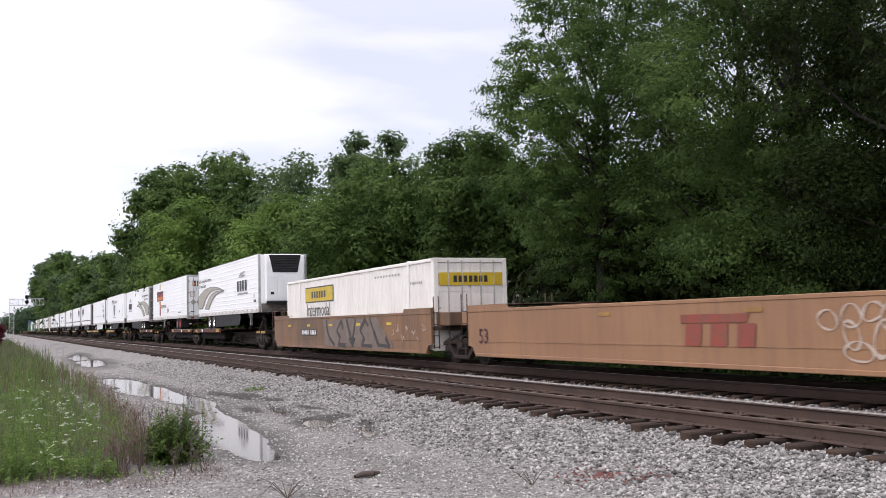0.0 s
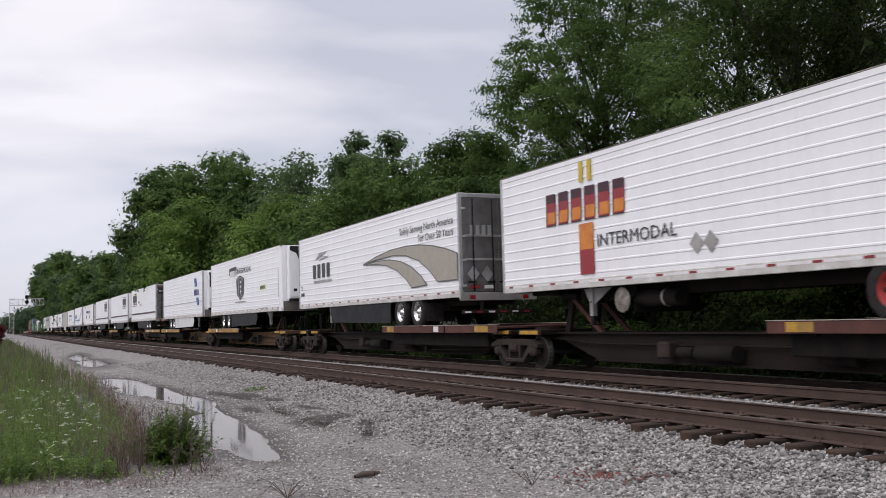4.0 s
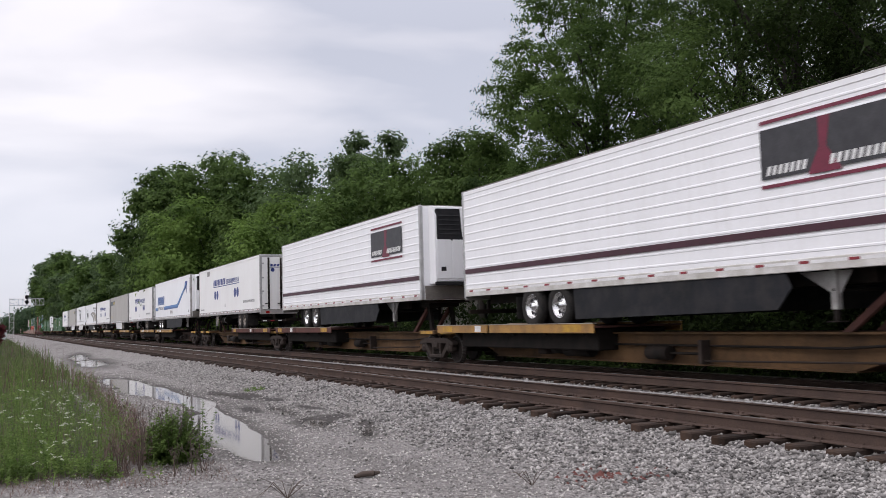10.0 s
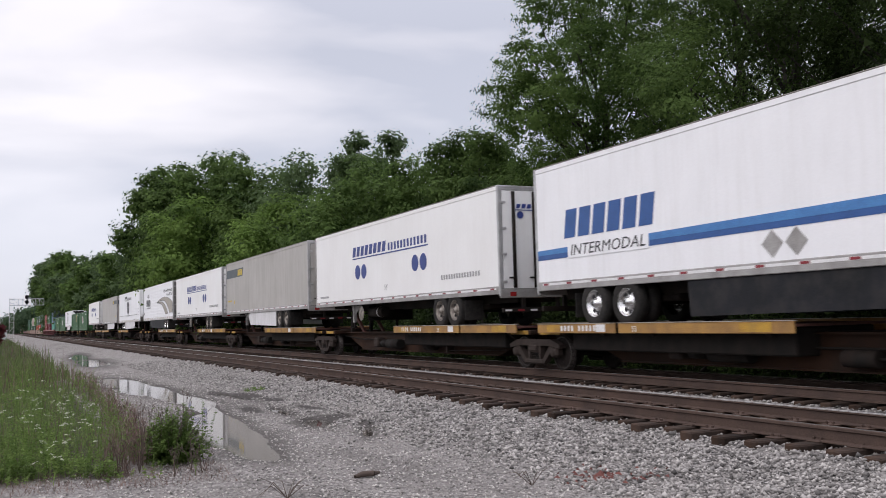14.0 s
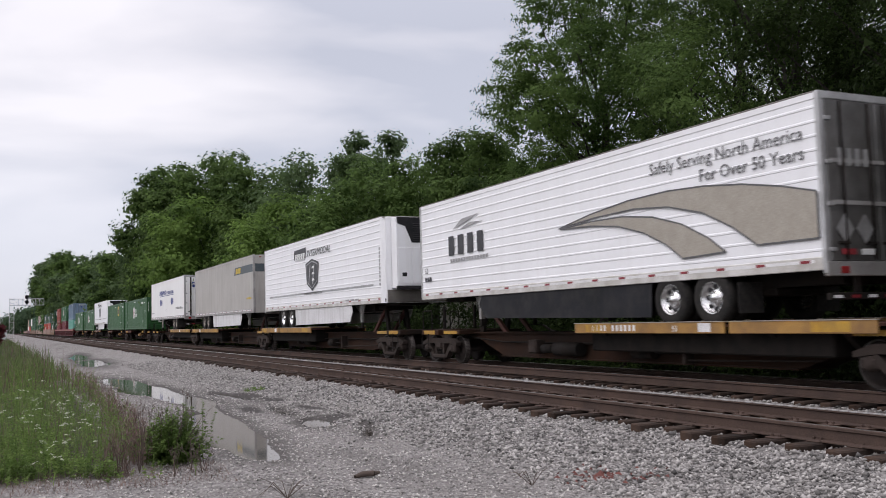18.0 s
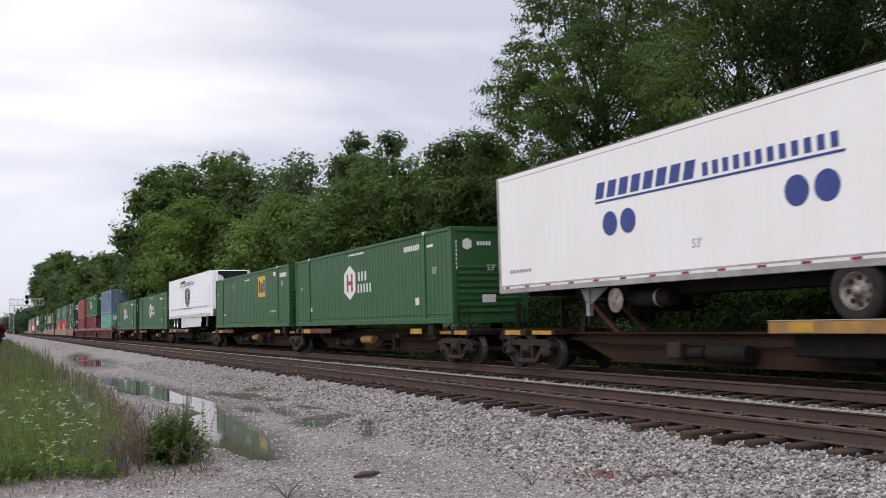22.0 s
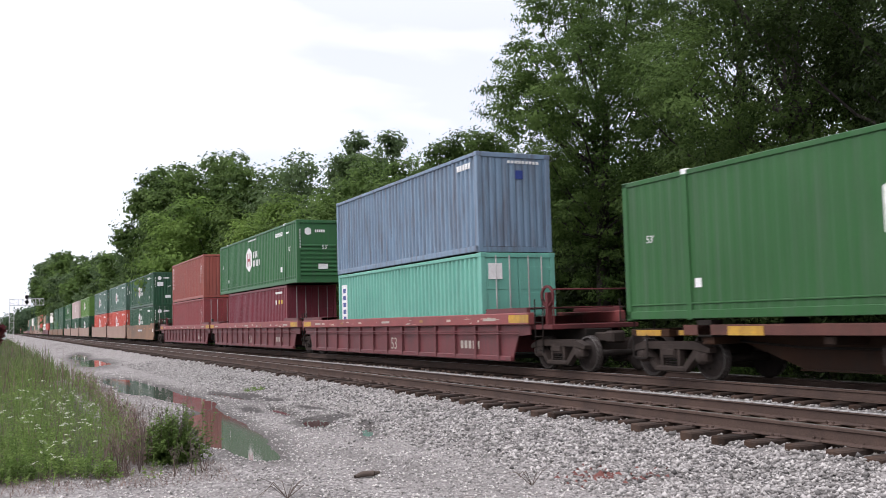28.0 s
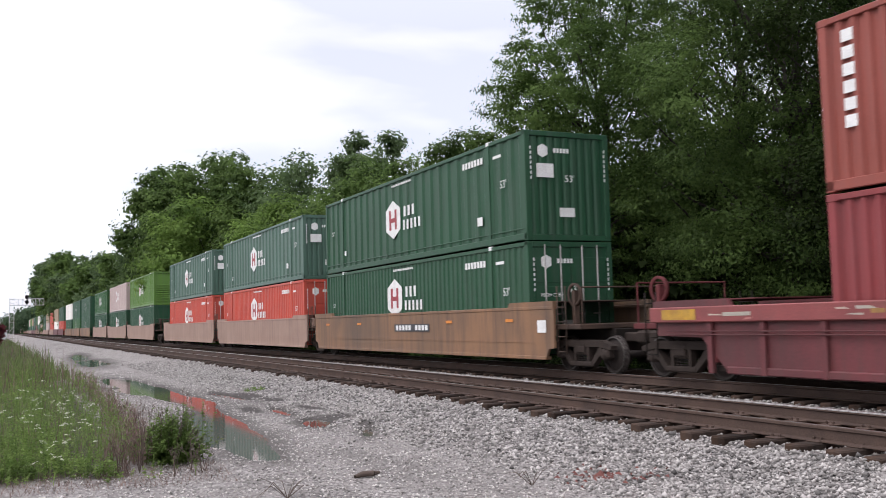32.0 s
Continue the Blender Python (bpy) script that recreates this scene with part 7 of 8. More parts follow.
def shipper_logo(t, L, dz=0.0):
    """Blue bars, underline and two pairs of blue discs."""
    B, x = DECK, FLAT
    bars(t, 4.58, 8.0, 3.80 - B + dz, 4.16 - B + dz, L, 8, ink_blue, lean=0.10, x=x, gap=0.3)
    bars(t, 8.15, 11.5, 3.80 - B + dz, 4.06 - B + dz, L, 12, ink_blue, lean=0.0, x=x, gap=0.45)
    plate(t, 4.58, 11.5, 3.70 - B + dz, 3.745 - B + dz, L, ink_blue, "underline", x=x)
    for a in (5.1, 5.75, 10.45, 11.1):
        disc(t, a, 3.21 - B + dz, 0.27, L, ink_blue, x=x)
    bars(t, 12.4, 15.0, 2.56 - B + dz, 2.70 - B + dz, L, 15, ink_grey, lean=0, x=x, gap=0.4)
    lettering(t, "53'", 0.26, on_side(7.75, 2.45 - B + dz, L, x - 0.003), ink_grey)
    bars(t, 0.6, 1.7, 2.35 - B + dz, 2.43 - B + dz, L, 7, ink_grey, lean=0, x=x)


def shipper_end(t, L, H):
    """The same emblem across the rear doors."""
    y = -L / 2 - 0.016
    g = Geo()
    for k in range(9):
        g.prism([(-0.75 + 0.17 * k, H - 0.62), (-0.63 + 0.17 * k, H - 0.62), (-0.6 + 0.17 * k, H - 0.5), (-0.72 + 0.17 * k, H - 0.5)], "y", y - 0.004, y)
    part("name_strip", g, ink_blue, t)["kind"] = "stuff"
    part("underline", Geo().box(-0.78, 0.78, y - 0.004, y, H - 0.68, H - 0.655), ink_blue, t)
    for x in (-0.62, 0.62):
        part("emblem_disc", Geo().cyl((x, y, H - 0.8), (x, y - 0.004, H - 0.8), 0.1, n=18), ink_blue, t)


def badge(t, L, a, z=0.0, x=-1.311):
    """A black panel with red edges, a red peak and white script bars."""
    B = DECK
    plate(t, a, a + 2.85, 3.62 - B, 4.50 - B, L, ink_black, "name_panel", "black name panel edged in red", x=x)
    for z0 in (3.46, 4.60):
        plate(t, a, a + 2.85, z0 - B, z0 + 0.06 - B, L, ink_crimson, "panel_stripe", x=x)
    shape(t, [(a + 1.05, 3.57 - B), (a + 1.75, 3.57 - B), (a + 1.45, 4.0 - B), (a + 1.55, 4.5 - B), (a + 1.3, 4.5 - B), (a + 1.3, 4.0 - B)], L, ink_crimson, "peak_emblem", x=x - 0.004)
    bars(t, a + 0.12, a + 1.05, 3.68 - B, 3.84 - B, L, 7, ink_white, lean=0.05, x=x - 0.005, gap=0.4)
    bars(t, a + 1.5, a + 2.75, 3.68 - B, 3.84 - B, L, 9, ink_white, lean=0.05, x=x - 0.005, gap=0.4)


def maroon_line(t, L):
    plate(t, 0.12, L - 0.12, 2.62 - DECK, 2.75 - DECK, L, ink_maroon, "side_stripe", "maroon stripe")


def hex_badge(t, L, B, za, words=True):
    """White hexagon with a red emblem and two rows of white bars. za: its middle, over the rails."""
    x = BOX
    shape(t, [(6.55, za - 0.35 - B), (7.2, za - 0.66 - B), (7.82, za - 0.35 - B), (7.82, za + 0.35 - B), (7.2, za + 0.66 - B), (6.55, za + 0.35 - B)], L, ink_white, "hexagon_emblem", "white hexagon with a red emblem", x=x)
    for a0, a1, z0, z1 in ((6.85, 7.02, -0.34, 0.34), (7.34, 7.51, -0.34, 0.34), (7.02, 7.34, -0.09, 0.06)):
        plate(t, a0, a1, za + z0 - B, za + z1 - B, L, ink_red, "emblem_stroke", x=x - 0.004)
    bars(t, 8.12, 9.15, za + 0.02 - B, za + 0.36 - B, L, 3, ink_white, lean=0, x=x, gap=0.52)
    bars(t, 8.05, 9.6, za - 0.42 - B, za - 0.1 - B, L, 5, ink_white, lean=0, x=x, gap=0.52)


def box_marks(t, L, H):
    """Small white markings of a long container: length figures, number bars, plates."""
    x = -1.3
    lettering(t, "53'", 0.30, on_side(14.75, H - 1.35, L, BOX - 0.002), ink_white)
    lettering(t, "53'", 0.22, on_side(0.75, H - 1.35, L, BOX - 0.002), ink_white)
    bars(t, 12.55, 13.85, H - 0.52, H - 0.34, L, 7, ink_white, lean=0, x=BOX, gap=0.3)
    bars(t, 7.1, 8.8, H - 0.26, H - 0.19, L, 12, ink_white, lean=0, x=BOX, gap=0.3)
    plate(t, 14.4, 14.85, H - 0.5, H - 0.42, L, ink_white, "marking_plate", x=BOX)
    plate(t, 13.4, 13.7, 0.62, 0.86, L, ink_white, "marking_plate", x=BOX)
    plate(t, 2.2, 2.38, 0.62, 0.80, L, ink_white, "marking_plate", x=BOX)
    y = -L / 2 + 0.02
    part("end_emblem", Geo().prism([(-0.9, H - 0.42), (-0.75, H - 0.34), (-0.6, H - 0.42), (-0.6, H - 0.62), (-0.75, H - 0.70), (-0.9, H - 0.62)], "y", y - 0.005, y + 0.001), ink_white, t)
    g = Geo()
    for k in range(5):
        g.box(-0.42 + 0.1 * k, -0.35 + 0.1 * k, y - 0.005, y, H - 0.56, H - 0.44)
    part("name_strip", g, ink_white, t)["kind"] = "stuff"
    lettering(t, "53'", 0.26, Matrix.Translation((-0.1, y - 0.002, H - 1.32)) @ END, ink_white)
    for x0 in (-1.15, 1.13):
        g = Geo()
        for k in range(7):
            g.box(x0, x0 + 0.04, -L / 2 - 0.004, -L / 2, H - 0.5 - 0.13 * k, H - 0.42 - 0.13 * k)
        part("name_strip", g, ink_white, t)["kind"] = "stuff"
    part("marking_plate", Geo().box(-0.28, 0.18, y - 0.006, y, 0.62, 0.86), ink_white, t)


def door_placards(t, L, H):
    """Diamond placard holders, a name strip and stickers on dark steel doors."""
    y = -L / 2 - 0.03
    for x in (-0.86, -0.40):
        part("placard_holder", Geo().prism([(x - 0.2, 1.55), (x, 1.80), (x + 0.2, 1.55), (x, 1.30)], "y", y, y + 0.014), alu, t)
    for x in (-0.80, -0.35):
        part("sticker", Geo().cbox(x - 0.16, x + 0.16, y, y + 0.014, 1.12, 1.22, 0.003), ink_red if x < -0.5 else ink_white, t)
    for k in range(4):
        part("letter_bar", Geo().box(-0.95 + 0.2 * k, -0.83 + 0.2 * k, y, y + 0.014, H - 1.25, H - 0.95), alu, t)
    for z in (1.95, 2.65):
        part("door_rail", Geo().cbox(-1.12, 1.12, y + 0.004, y + 0.02, z, z + 0.07, 0.004), alu_dull, t)


def build_trailers():
    T = trailer
    t, L, H = T("k1", 47.72, 63.86, 5.02, "reefer", True, skirt=skirt_dark, skirt_to=(5.3, 11.9), unit="wide", label="white ribbed refrigerated trailer with tan road sweeps, dark skirt")
    swoosh(t, L, False)
    t, L, H = T("na", 68.13, 84.29, 5.04, "dry", False, rim=rim_red, wheels=(3.0, 4.15), legs=12.6, label="white ribbed trailer with orange and red name, red wheel rims")
    B = DECK
    for i, c in enumerate((ink_maroon, ink_red, ink_orange)):
        bars(t, 2.3 + 0.03 * i, 5.6 + 0.03 * i, 3.52 + 0.03 * i - B, 4.25 - 0.22 * i - B + 0.05, L, 6, c, lean=0.03, x=-1.311 - 0.003 * i, gap=0.25 + 0.05 * i)
    plate(t, 3.72, 4.28, 2.28 - B, 2.85 - B, L, ink_red, "vertical_stripe")
    plate(t, 3.72, 4.28, 2.85 - B, 3.45 - B, L, ink_orange, "vertical_stripe")
    for a in (3.78, 4.12):
        plate(t, a, a + 0.16, 4.42 - B, 4.9 - B, L, ink_yellow, "vertical_stripe")
    lettering(t, "INTERMODAL", 0.40, on_side(4.4, 2.88 - B, L, -1.313), ink_black, width=2.75)
    for a in (7.72, 8.12):
        shape(t, [(a - 0.2, 2.68 - B), (a, 2.9 - B), (a + 0.2, 2.68 - B), (a, 2.46 - B)], L, alu_dull, "placard_holder")
    bars(t, 12.6, 13.7, 2.38 - B, 2.47 - B, L, 8, ink_grey, lean=0)
    y = -L / 2 - 0.03
    for i, c in enumerate((ink_maroon, ink_red, ink_orange)):
        g = Geo()
        for k in range(6):
            g.box(-0.9 + 0.31 * k + 0.02 * i, -0.66 + 0.31 * k - 0.02 * i, y - 0.003 * i - 0.003, y, H - 0.82 + 0.05 * i, H - 0.42 - 0.09 * i)
        part("name_strip", g, c, t)["kind"] = "stuff"
    for x in (-0.85, -0.45):
        part("placard_holder", Geo().prism([(x - 0.2, H - 1.95), (x, H - 1.73), (x + 0.2, H - 1.95), (x, H - 2.17)], "y", y, y + 0.012), alu_dull, t)
    part("notice_plate", Geo().box(-1.08, -0.72, y - 0.003, y + 0.004, H - 1.55, H - 1.2), ink_red, t, "red and white notice plate")
    part("notice_plate", Geo().box(-1.05, -0.75, y - 0.006, y, H - 1.52, H - 1.24), ink_white, t)
    g = Geo()
    for k in range(3):
        g.box(0.52, 1.02, y - 0.002, y + 0.004, H - 1.4 - 0.09 * k, H - 1.36 - 0.09 * k)
    part("name_strip", g, ink_grey, t)["kind"] = "stuff"
    g = Geo()
    for k in range(8):
        g.box(0.25 + 0.1 * k, 0.32 + 0.1 * k, y - 0.002, y + 0.004, H - 0.32, H - 0.22)
    part("name_strip", g, ink_grey, t)["kind"] = "stuff"
    t, L, H = T("k2", 86.85, 102.99, 5.05, "dry", False, doors=dark_door, skirt=skirt_dark, skirt_to=(5.5, 12.0), wheels=(3.2, 4.6), label="white ribbed trailer with tan sweeps and dark steel doors")
    swoosh(t, L, True)
    door_placards(t, L, H)
    t, L, H = T("p1", 106.07, 122.23, 5.13, "reefer", True, round_nose=True, skirt=skirt_dark, skirt_to=(5.5, 11.5), wheels=(3.5, 4.9), label="white refrigerated trailer with black shield and rounded nose")
    tractor_logo(t, L, 0.0)
    shape(t, [(12.25, 3.12 - B), (13.4, 3.16 - B), (13.3, 3.36 - B), (12.5, 3.34 - B)], L, ink_green, "eco_badge", "green badge")
    bars(t, 12.4, 13.3, 3.18 - B, 3.3 - B, L, 4, ink_black, x=-1.316, lean=0.05)
    g = Geo()
    for k in range(10):
        g.box(-1.306, -1.302, -L / 2 + 0.30, -L / 2 + 0.42, 1.55 + 0.14 * k, 1.64 + 0.14 * k)
    part("name_strip", g, ink_grey, t)["kind"] = "stuff"
    t, L, H = T("ab", 124.98, 141.14, 5.05, "reefer", True, skirt=skirt_white, skirt_to=(5.3, 12.9), wheels=(3.5, 4.85), unit="tall", label="white ribbed refrigerated trailer with blue stripes, white skirt")
    for z0, z1 in ((4.05, 4.62), (2.76, 3.28)):
        for k, c in enumerate((ink_midblue, ink_lightblue, ink_blue)):
            a = 13.3 + 0.27 * k + (0.75 if z0 < 3 else 0)
            shape(t, [(a, z1 - B), (a + 0.24, z1 - B), (a + 0.55, z0 - B), (a + 0.31, z0 - B)], L, c, "stripe_emblem")
    bars(t, 13.3, 15.05, 3.45 - B, 3.86 - B, L, 4, ink_blue, lean=0, gap=0.45)
    plate(t, 0.3, 15.8, 3.0 - B, 3.05 - B, L, alu, "rub_strip")
    t, L, H = T("s1", 145.28, 161.39, 5.07, "dry", False, doors=dark_door, skirt=skirt_dark, skirt_to=(5.6, 11.8), wheels=(3.6, 4.95), label="white ribbed trailer with maroon stripe and steel doors")
    badge(t, L, 1.2)
    maroon_line(t, L)
    y = -L / 2 - 0.03
    part("name_panel", Geo().box(-1.1, 1.1, y - 0.003, y + 0.01, H - 0.85, H - 0.3), ink_black, t, "black name panel on the doors")
    for z in (H - 0.88, H - 0.25):
        part("panel_stripe", Geo().box(-1.1, 1.1, y - 0.003, y + 0.01, z - 0.02, z + 0.02), ink_red, t)
    part("peak_emblem", Geo().prism([(-0.18, H - 0.84), (0.18, H - 0.84), (0.08, H - 0.32), (-0.08, H - 0.32)], "y", y - 0.006, y), ink_red, t)
    for k in range(14):
        if abs(k - 6.5) > 1:
            part("letter_bar", Geo().box(-1.0 + 0.145 * k, -0.9 + 0.145 * k, y - 0.006, y, H - 0.66, H - 0.55), ink_white, t)
    for a, b in (("s2", (164.45, 180.59, 5.02)), ("s3", (183.63, 199.75, 5.04))):
        t, L, H = T(a, b[0], b[1], b[2], "reefer", True, skirt=skirt_dark, skirt_to=(5.6, 12.3), wheels=(3.7, 4.98), unit="tall", legs=12.9, label="white ribbed refrigerated trailer with maroon stripe, dark skirt")
        badge(t, L, 11.8)
        maroon_line(t, L)
    shippers = dict(wall=cream_panel, doors=cream_panel, ribs=False, rim=rim_white)
    lab = "cream smooth-sided trailer with blue discs and underlined bars"
    for nm, n0, n1, z, dz in (("a1", 203.96, 220.09, 4.96, 0.0), ("a2", 241.37, 257.48, 4.93, -0.02), ("a3", 275.94, 292.06, 4.90, -0.04), ("a4", 351.72, 367.83, 5.09, 0.14)):
        t, L, H = T(nm, n0, n1, z, "dry", False, wheels=(3.5, 4.6) if nm != "a2" else (2.9, 3.9), legs=12.5, label=lab, **shippers)
        shipper_logo(t, L, dz)
        shipper_end(t, L, H)
        if nm == "a1":
            plate(t, 2.7, 3.5, 4.5 - B, 4.8 - B, L, alu_dull, "patch", "riveted repair patch", x=FLAT)
        if nm == "a4":
            bars(t, 12.9, 15.5, 2.68 - B, 2.76 - B, L, 14, ink_grey, lean=0, x=FLAT)
    t, L, H = T("m1", 223.27, 239.48, 5.03, "reefer", True, ribs=False, skirt=skirt_dark, skirt_to=(5.6, 12.6), wheels=(2.4, 3.6), unit="tall", label="white smooth refrigerated trailer with blue arrow")
    x = FLAT
    for z0, z1, c in ((2.84, 2.96, ink_lightblue), (2.72, 2.84, ink_midblue)):
        shape(t, [(0.05, z0 - B), (10.9, z0 + 0.05 - B), (14.2 + (0.15 if z0 < 2.8 else 0), 4.18 - B), (14.2, 4.36 - B), (10.75, z1 + 0.1 - B), (0.05, z1 - B)], L, c, "arrow_stripe", x=x - (0.003 if z0 > 2.8 else 0))
    shape(t, [(13.6, 3.85 - B), (14.15, 4.62 - B), (15.0, 4.60 - B), (15.05, 4.52 - B), (14.75, 4.2 - B), (14.72, 3.72 - B), (14.35, 4.1 - B)], L, ink_blue, "arrow_head", "dark blue arrow head", x=x - 0.006)
    shape(t, [(13.75, 4.05 - B), (14.2, 4.5 - B), (14.6, 4.5 - B), (14.2, 4.2 - B)], L, ink_lightblue, "arrow_light", x=x - 0.01)
    bars(t, 1.3, 4.75, 3.18 - B, 3.85 - B, L, 6, ink_midblue, lean=0.12, x=x, gap=0.2)
    lettering(t, "INTERMODAL", 0.36, on_side(1.55, 2.76 - B, L, x - 0.014), ink_black, slant=0.2, width=2.85)
    plate(t, 1.45, 4.5, 2.7 - B, 3.03 - B, L, white_panel, "name_panel", x=x - 0.006)
    for a in (7.9, 8.45):
        shape(t, [(a - 0.25, 2.5 - B), (a, 2.75 - B), (a + 0.25, 2.5 - B), (a, 2.25 - B)], L, alu_dull, "placard_holder", x=x)
    lettering(t, "53", 0.26, on_side(15.2, 2.38 - B, L, x - 0.003), ink_black)
    g = Geo()
    for k in range(8):
        slab(g, 15.75, 15.9, 4.7 - B - 0.14 * k, 4.79 - B - 0.14 * k, L, x)
    part("name_strip", g, ink_grey, t)["kind"] = "stuff"
    y = -L / 2 - 0.48
    g = Geo()
    for k in range(6):
        g.prism([(0.0 + 0.14 * k, 2.55), (0.09 + 0.14 * k, 2.55), (0.12 + 0.14 * k, 2.73), (0.03 + 0.14 * k, 2.73)], "y", y - 0.005, y)
    part("name_strip", g, ink_black, t)["kind"] = "stuff"
    greys = dict(wall=grey_panel, doors=grey_panel, ribs=False, rim=rim_white)
    t, L, H = T("f1", 258.58, 274.72, 4.95, "dry", False, skirt=skirt_white, skirt_to=(5.4, 10.9), wheels=(3.6, 4.8), label="weathered grey trailer with slate band and yellow bars", **greys)
    shape(t, [(0.03, 4.05 - B), (3.98, 4.05 - B), (4.2, 4.52 - B), (0.03, 4.52 - B)], L, ink_slate, "slate_band", x=FLAT)
    bars(t, 2.85, 3.95, 4.12 - B, 4.45 - B, L, 3, ink_yellow, lean=0.1, x=FLAT - 0.005, gap=0.15)
    bars(t, 0.45, 1.4, 2.68 - B, 2.78 - B, L, 7, ink_yellow, lean=0, x=FLAT)
    plate(t, 1.95, 2.15, 2.55 - B, 2.75 - B, L, ink_yellow, "marking_plate", x=FLAT)
    t, L, H = T("f2", 331.37, 347.54, 5.07, "dry", True, skirt=skirt_white, skirt_to=(5.7, 13.3), wheels=(3.0, 4.25), legs=13.6, label="weathered grey trailer with slate band and white skirt", **greys)
    shape(t, [(11.7, 4.16 - B), (16.1, 4.16 - B), (16.1, 4.58 - B), (11.95, 4.58 - B)], L, ink_slate, "slate_band", x=FLAT)
    bars(t, 12.1, 13.3, 4.22 - B, 4.52 - B, L, 3, ink_yellow, lean=0.1, x=FLAT - 0.005, gap=0.15)
    bars(t, 14.6, 15.7, 2.72 - B, 2.82 - B, L, 7, ink_yellow, lean=0, x=FLAT)
    y = -L / 2 + 0.018
    part("slate_band", Geo().box(-1.18, 1.18, y - 0.004, y + 0.003, 4.16 - B, 4.58 - B), ink_slate, t)
    g = Geo()
    for k in range(3):
        g.prism([(-0.15 + 0.36 * k, 4.22 - B), (0.13 + 0.36 * k, 4.22 - B), (0.2 + 0.36 * k, 4.52 - B), (-0.08 + 0.36 * k, 4.52 - B)], "y", y - 0.01, y)
    part("name_strip", g, ink_yellow, t)["kind"] = "stuff"
    g = Geo()
    for k in range(8):
        g.box(-0.1 + 0.13 * k, 0.0 + 0.13 * k, y - 0.004, y + 0.003, 3.45 - B, 3.57 - B)
    part("name_strip", g, ink_yellow, t)["kind"] = "stuff"
    for x in (-0.55, 0.2):
        part("placard_holder", Geo().prism([(x - 0.2, 1.55), (x, 1.77), (x + 0.2, 1.55), (x, 1.33)], "y", y - 0.006, y), alu_dull, t)
    t, L, H = T("k3", 293.52, 309.67, 4.95, "dry", False, doors=dark_door, skirt=skirt_dark, skirt_to=(4.6, 12.3), wheels=(2.8, 4.0), label="white ribbed trailer with tan sweeps and dark doors")
    swoosh(t, L, True)
    door_placards(t, L, H)
    for nm, n0, n1, z, w in (("p2", 312.85, 329.03, 5.04, (3.3, 4.6)), ("p3", 405.58, 421.73, 4.90, (2.3, 3.65))):
        t, L, H = T(nm, n0, n1, z, "reefer", True, round_nose=True, skirt=skirt_white, skirt_to=(5.2, 12.8), wheels=w, label="white refrigerated trailer with black shield and white skirt")
        tractor_logo(t, L, 0.0)
        g = Geo()
        for k in range(10):
            g.box(-1.306, -1.302, -L / 2 + 0.30, -L / 2 + 0.42, 1.5 + 0.14 * k, 1.59 + 0.14 * k)
        part("name_strip", g, ink_grey, t)["kind"] = "stuff"
        plate(t, 1.0, 15.2, 2.62 - B, 2.68 - B, L, alu, "rub_strip")


build_trailers()

# joints of the spine cars: truck centres, with a pair of trucks where two cars are coupled
SPINE = (
    ((48.05, 66.0, 84.2, 102.4), ("k1", "na", "k2")),
    ((106.9, 123.9, 142.9, 161.1), ("p1", "ab", "s1")),
    ((164.8, 183.1, 201.65, 219.4), ("s2", "s3", "a1")),
    ((223.2, 240.1, 257.2, 274.8, 292.1, 308.9), ("m1", "a2", "f1", "a3", "k3")),
    ((313.0, 330.4, 349.3, 366.9), ("p2", "f2", "a4")),
    ((371.1, 387.7, 405.2, 422.4, 439.8, 456.5), ("h1", "em", "p3", "h2", "h3")),
)
LOOKS = ((sill_brown, deck_brown), (sill_tan, deck_yellow), (sill_tan, deck_yellow), (sill_rust, deck_yellow), (sill_rust, deck_yellow), (sill_rust, deck_brown))
REAR_FAR = {"k1": True, "na": False, "k2": False, "p1": True, "ab": True, "s1": False, "s2": True, "s3": True, "a1": False, "m1": True, "a2": False, "f1": False,
            "a3": False, "k3": False, "p2": True, "f2": True, "a4": False, "p3": True}


def build_spines():
    for (joints, loads), (sill, edge) in zip(SPINE, LOOKS):
        n = len(loads)
        for i, load in enumerate(loads):
            trucks = [joints[i]] + ([joints[i + 1]] if i == n - 1 else [])
            paint = {"sill_tan": "tan", "sill_rust": "rusty brown"}.get(sill.name, "dark brown")
            e = deck_brown if load in ("s3", "a1") else edge
            c = spine_unit(joints[i], joints[i + 1], 0, REAR_FAR.get(load, True), sill, e, trucks, i == 0, i == n - 1, container=load in ("h1", "em", "h2", "h3"),
                           label="grimy %s spine car platform with yellow edge panels" % paint)
            h = (joints[i + 1] - joints[i]) / 2
            if load in ("m1", "a3", "a2", "k3", "s1"):
                far = REAR_FAR[load]
                y = h - 4.4 if far else -h + 5.4
                lettering(c, "53", 0.17, Matrix.Translation((-1.284, y, DECK - 0.13)) @ SIDE, ink_white)
                g = Geo()
                for k in range(11):
                    if k != 6:
                        g.box(-1.286, -1.283, y + 1.2 + 0.15 * k, y + 1.28 + 0.15 * k, DECK - 0.12, DECK + 0.01)
                part("name_strip", g, ink_white, c)["kind"] = "stuff"


build_spines()


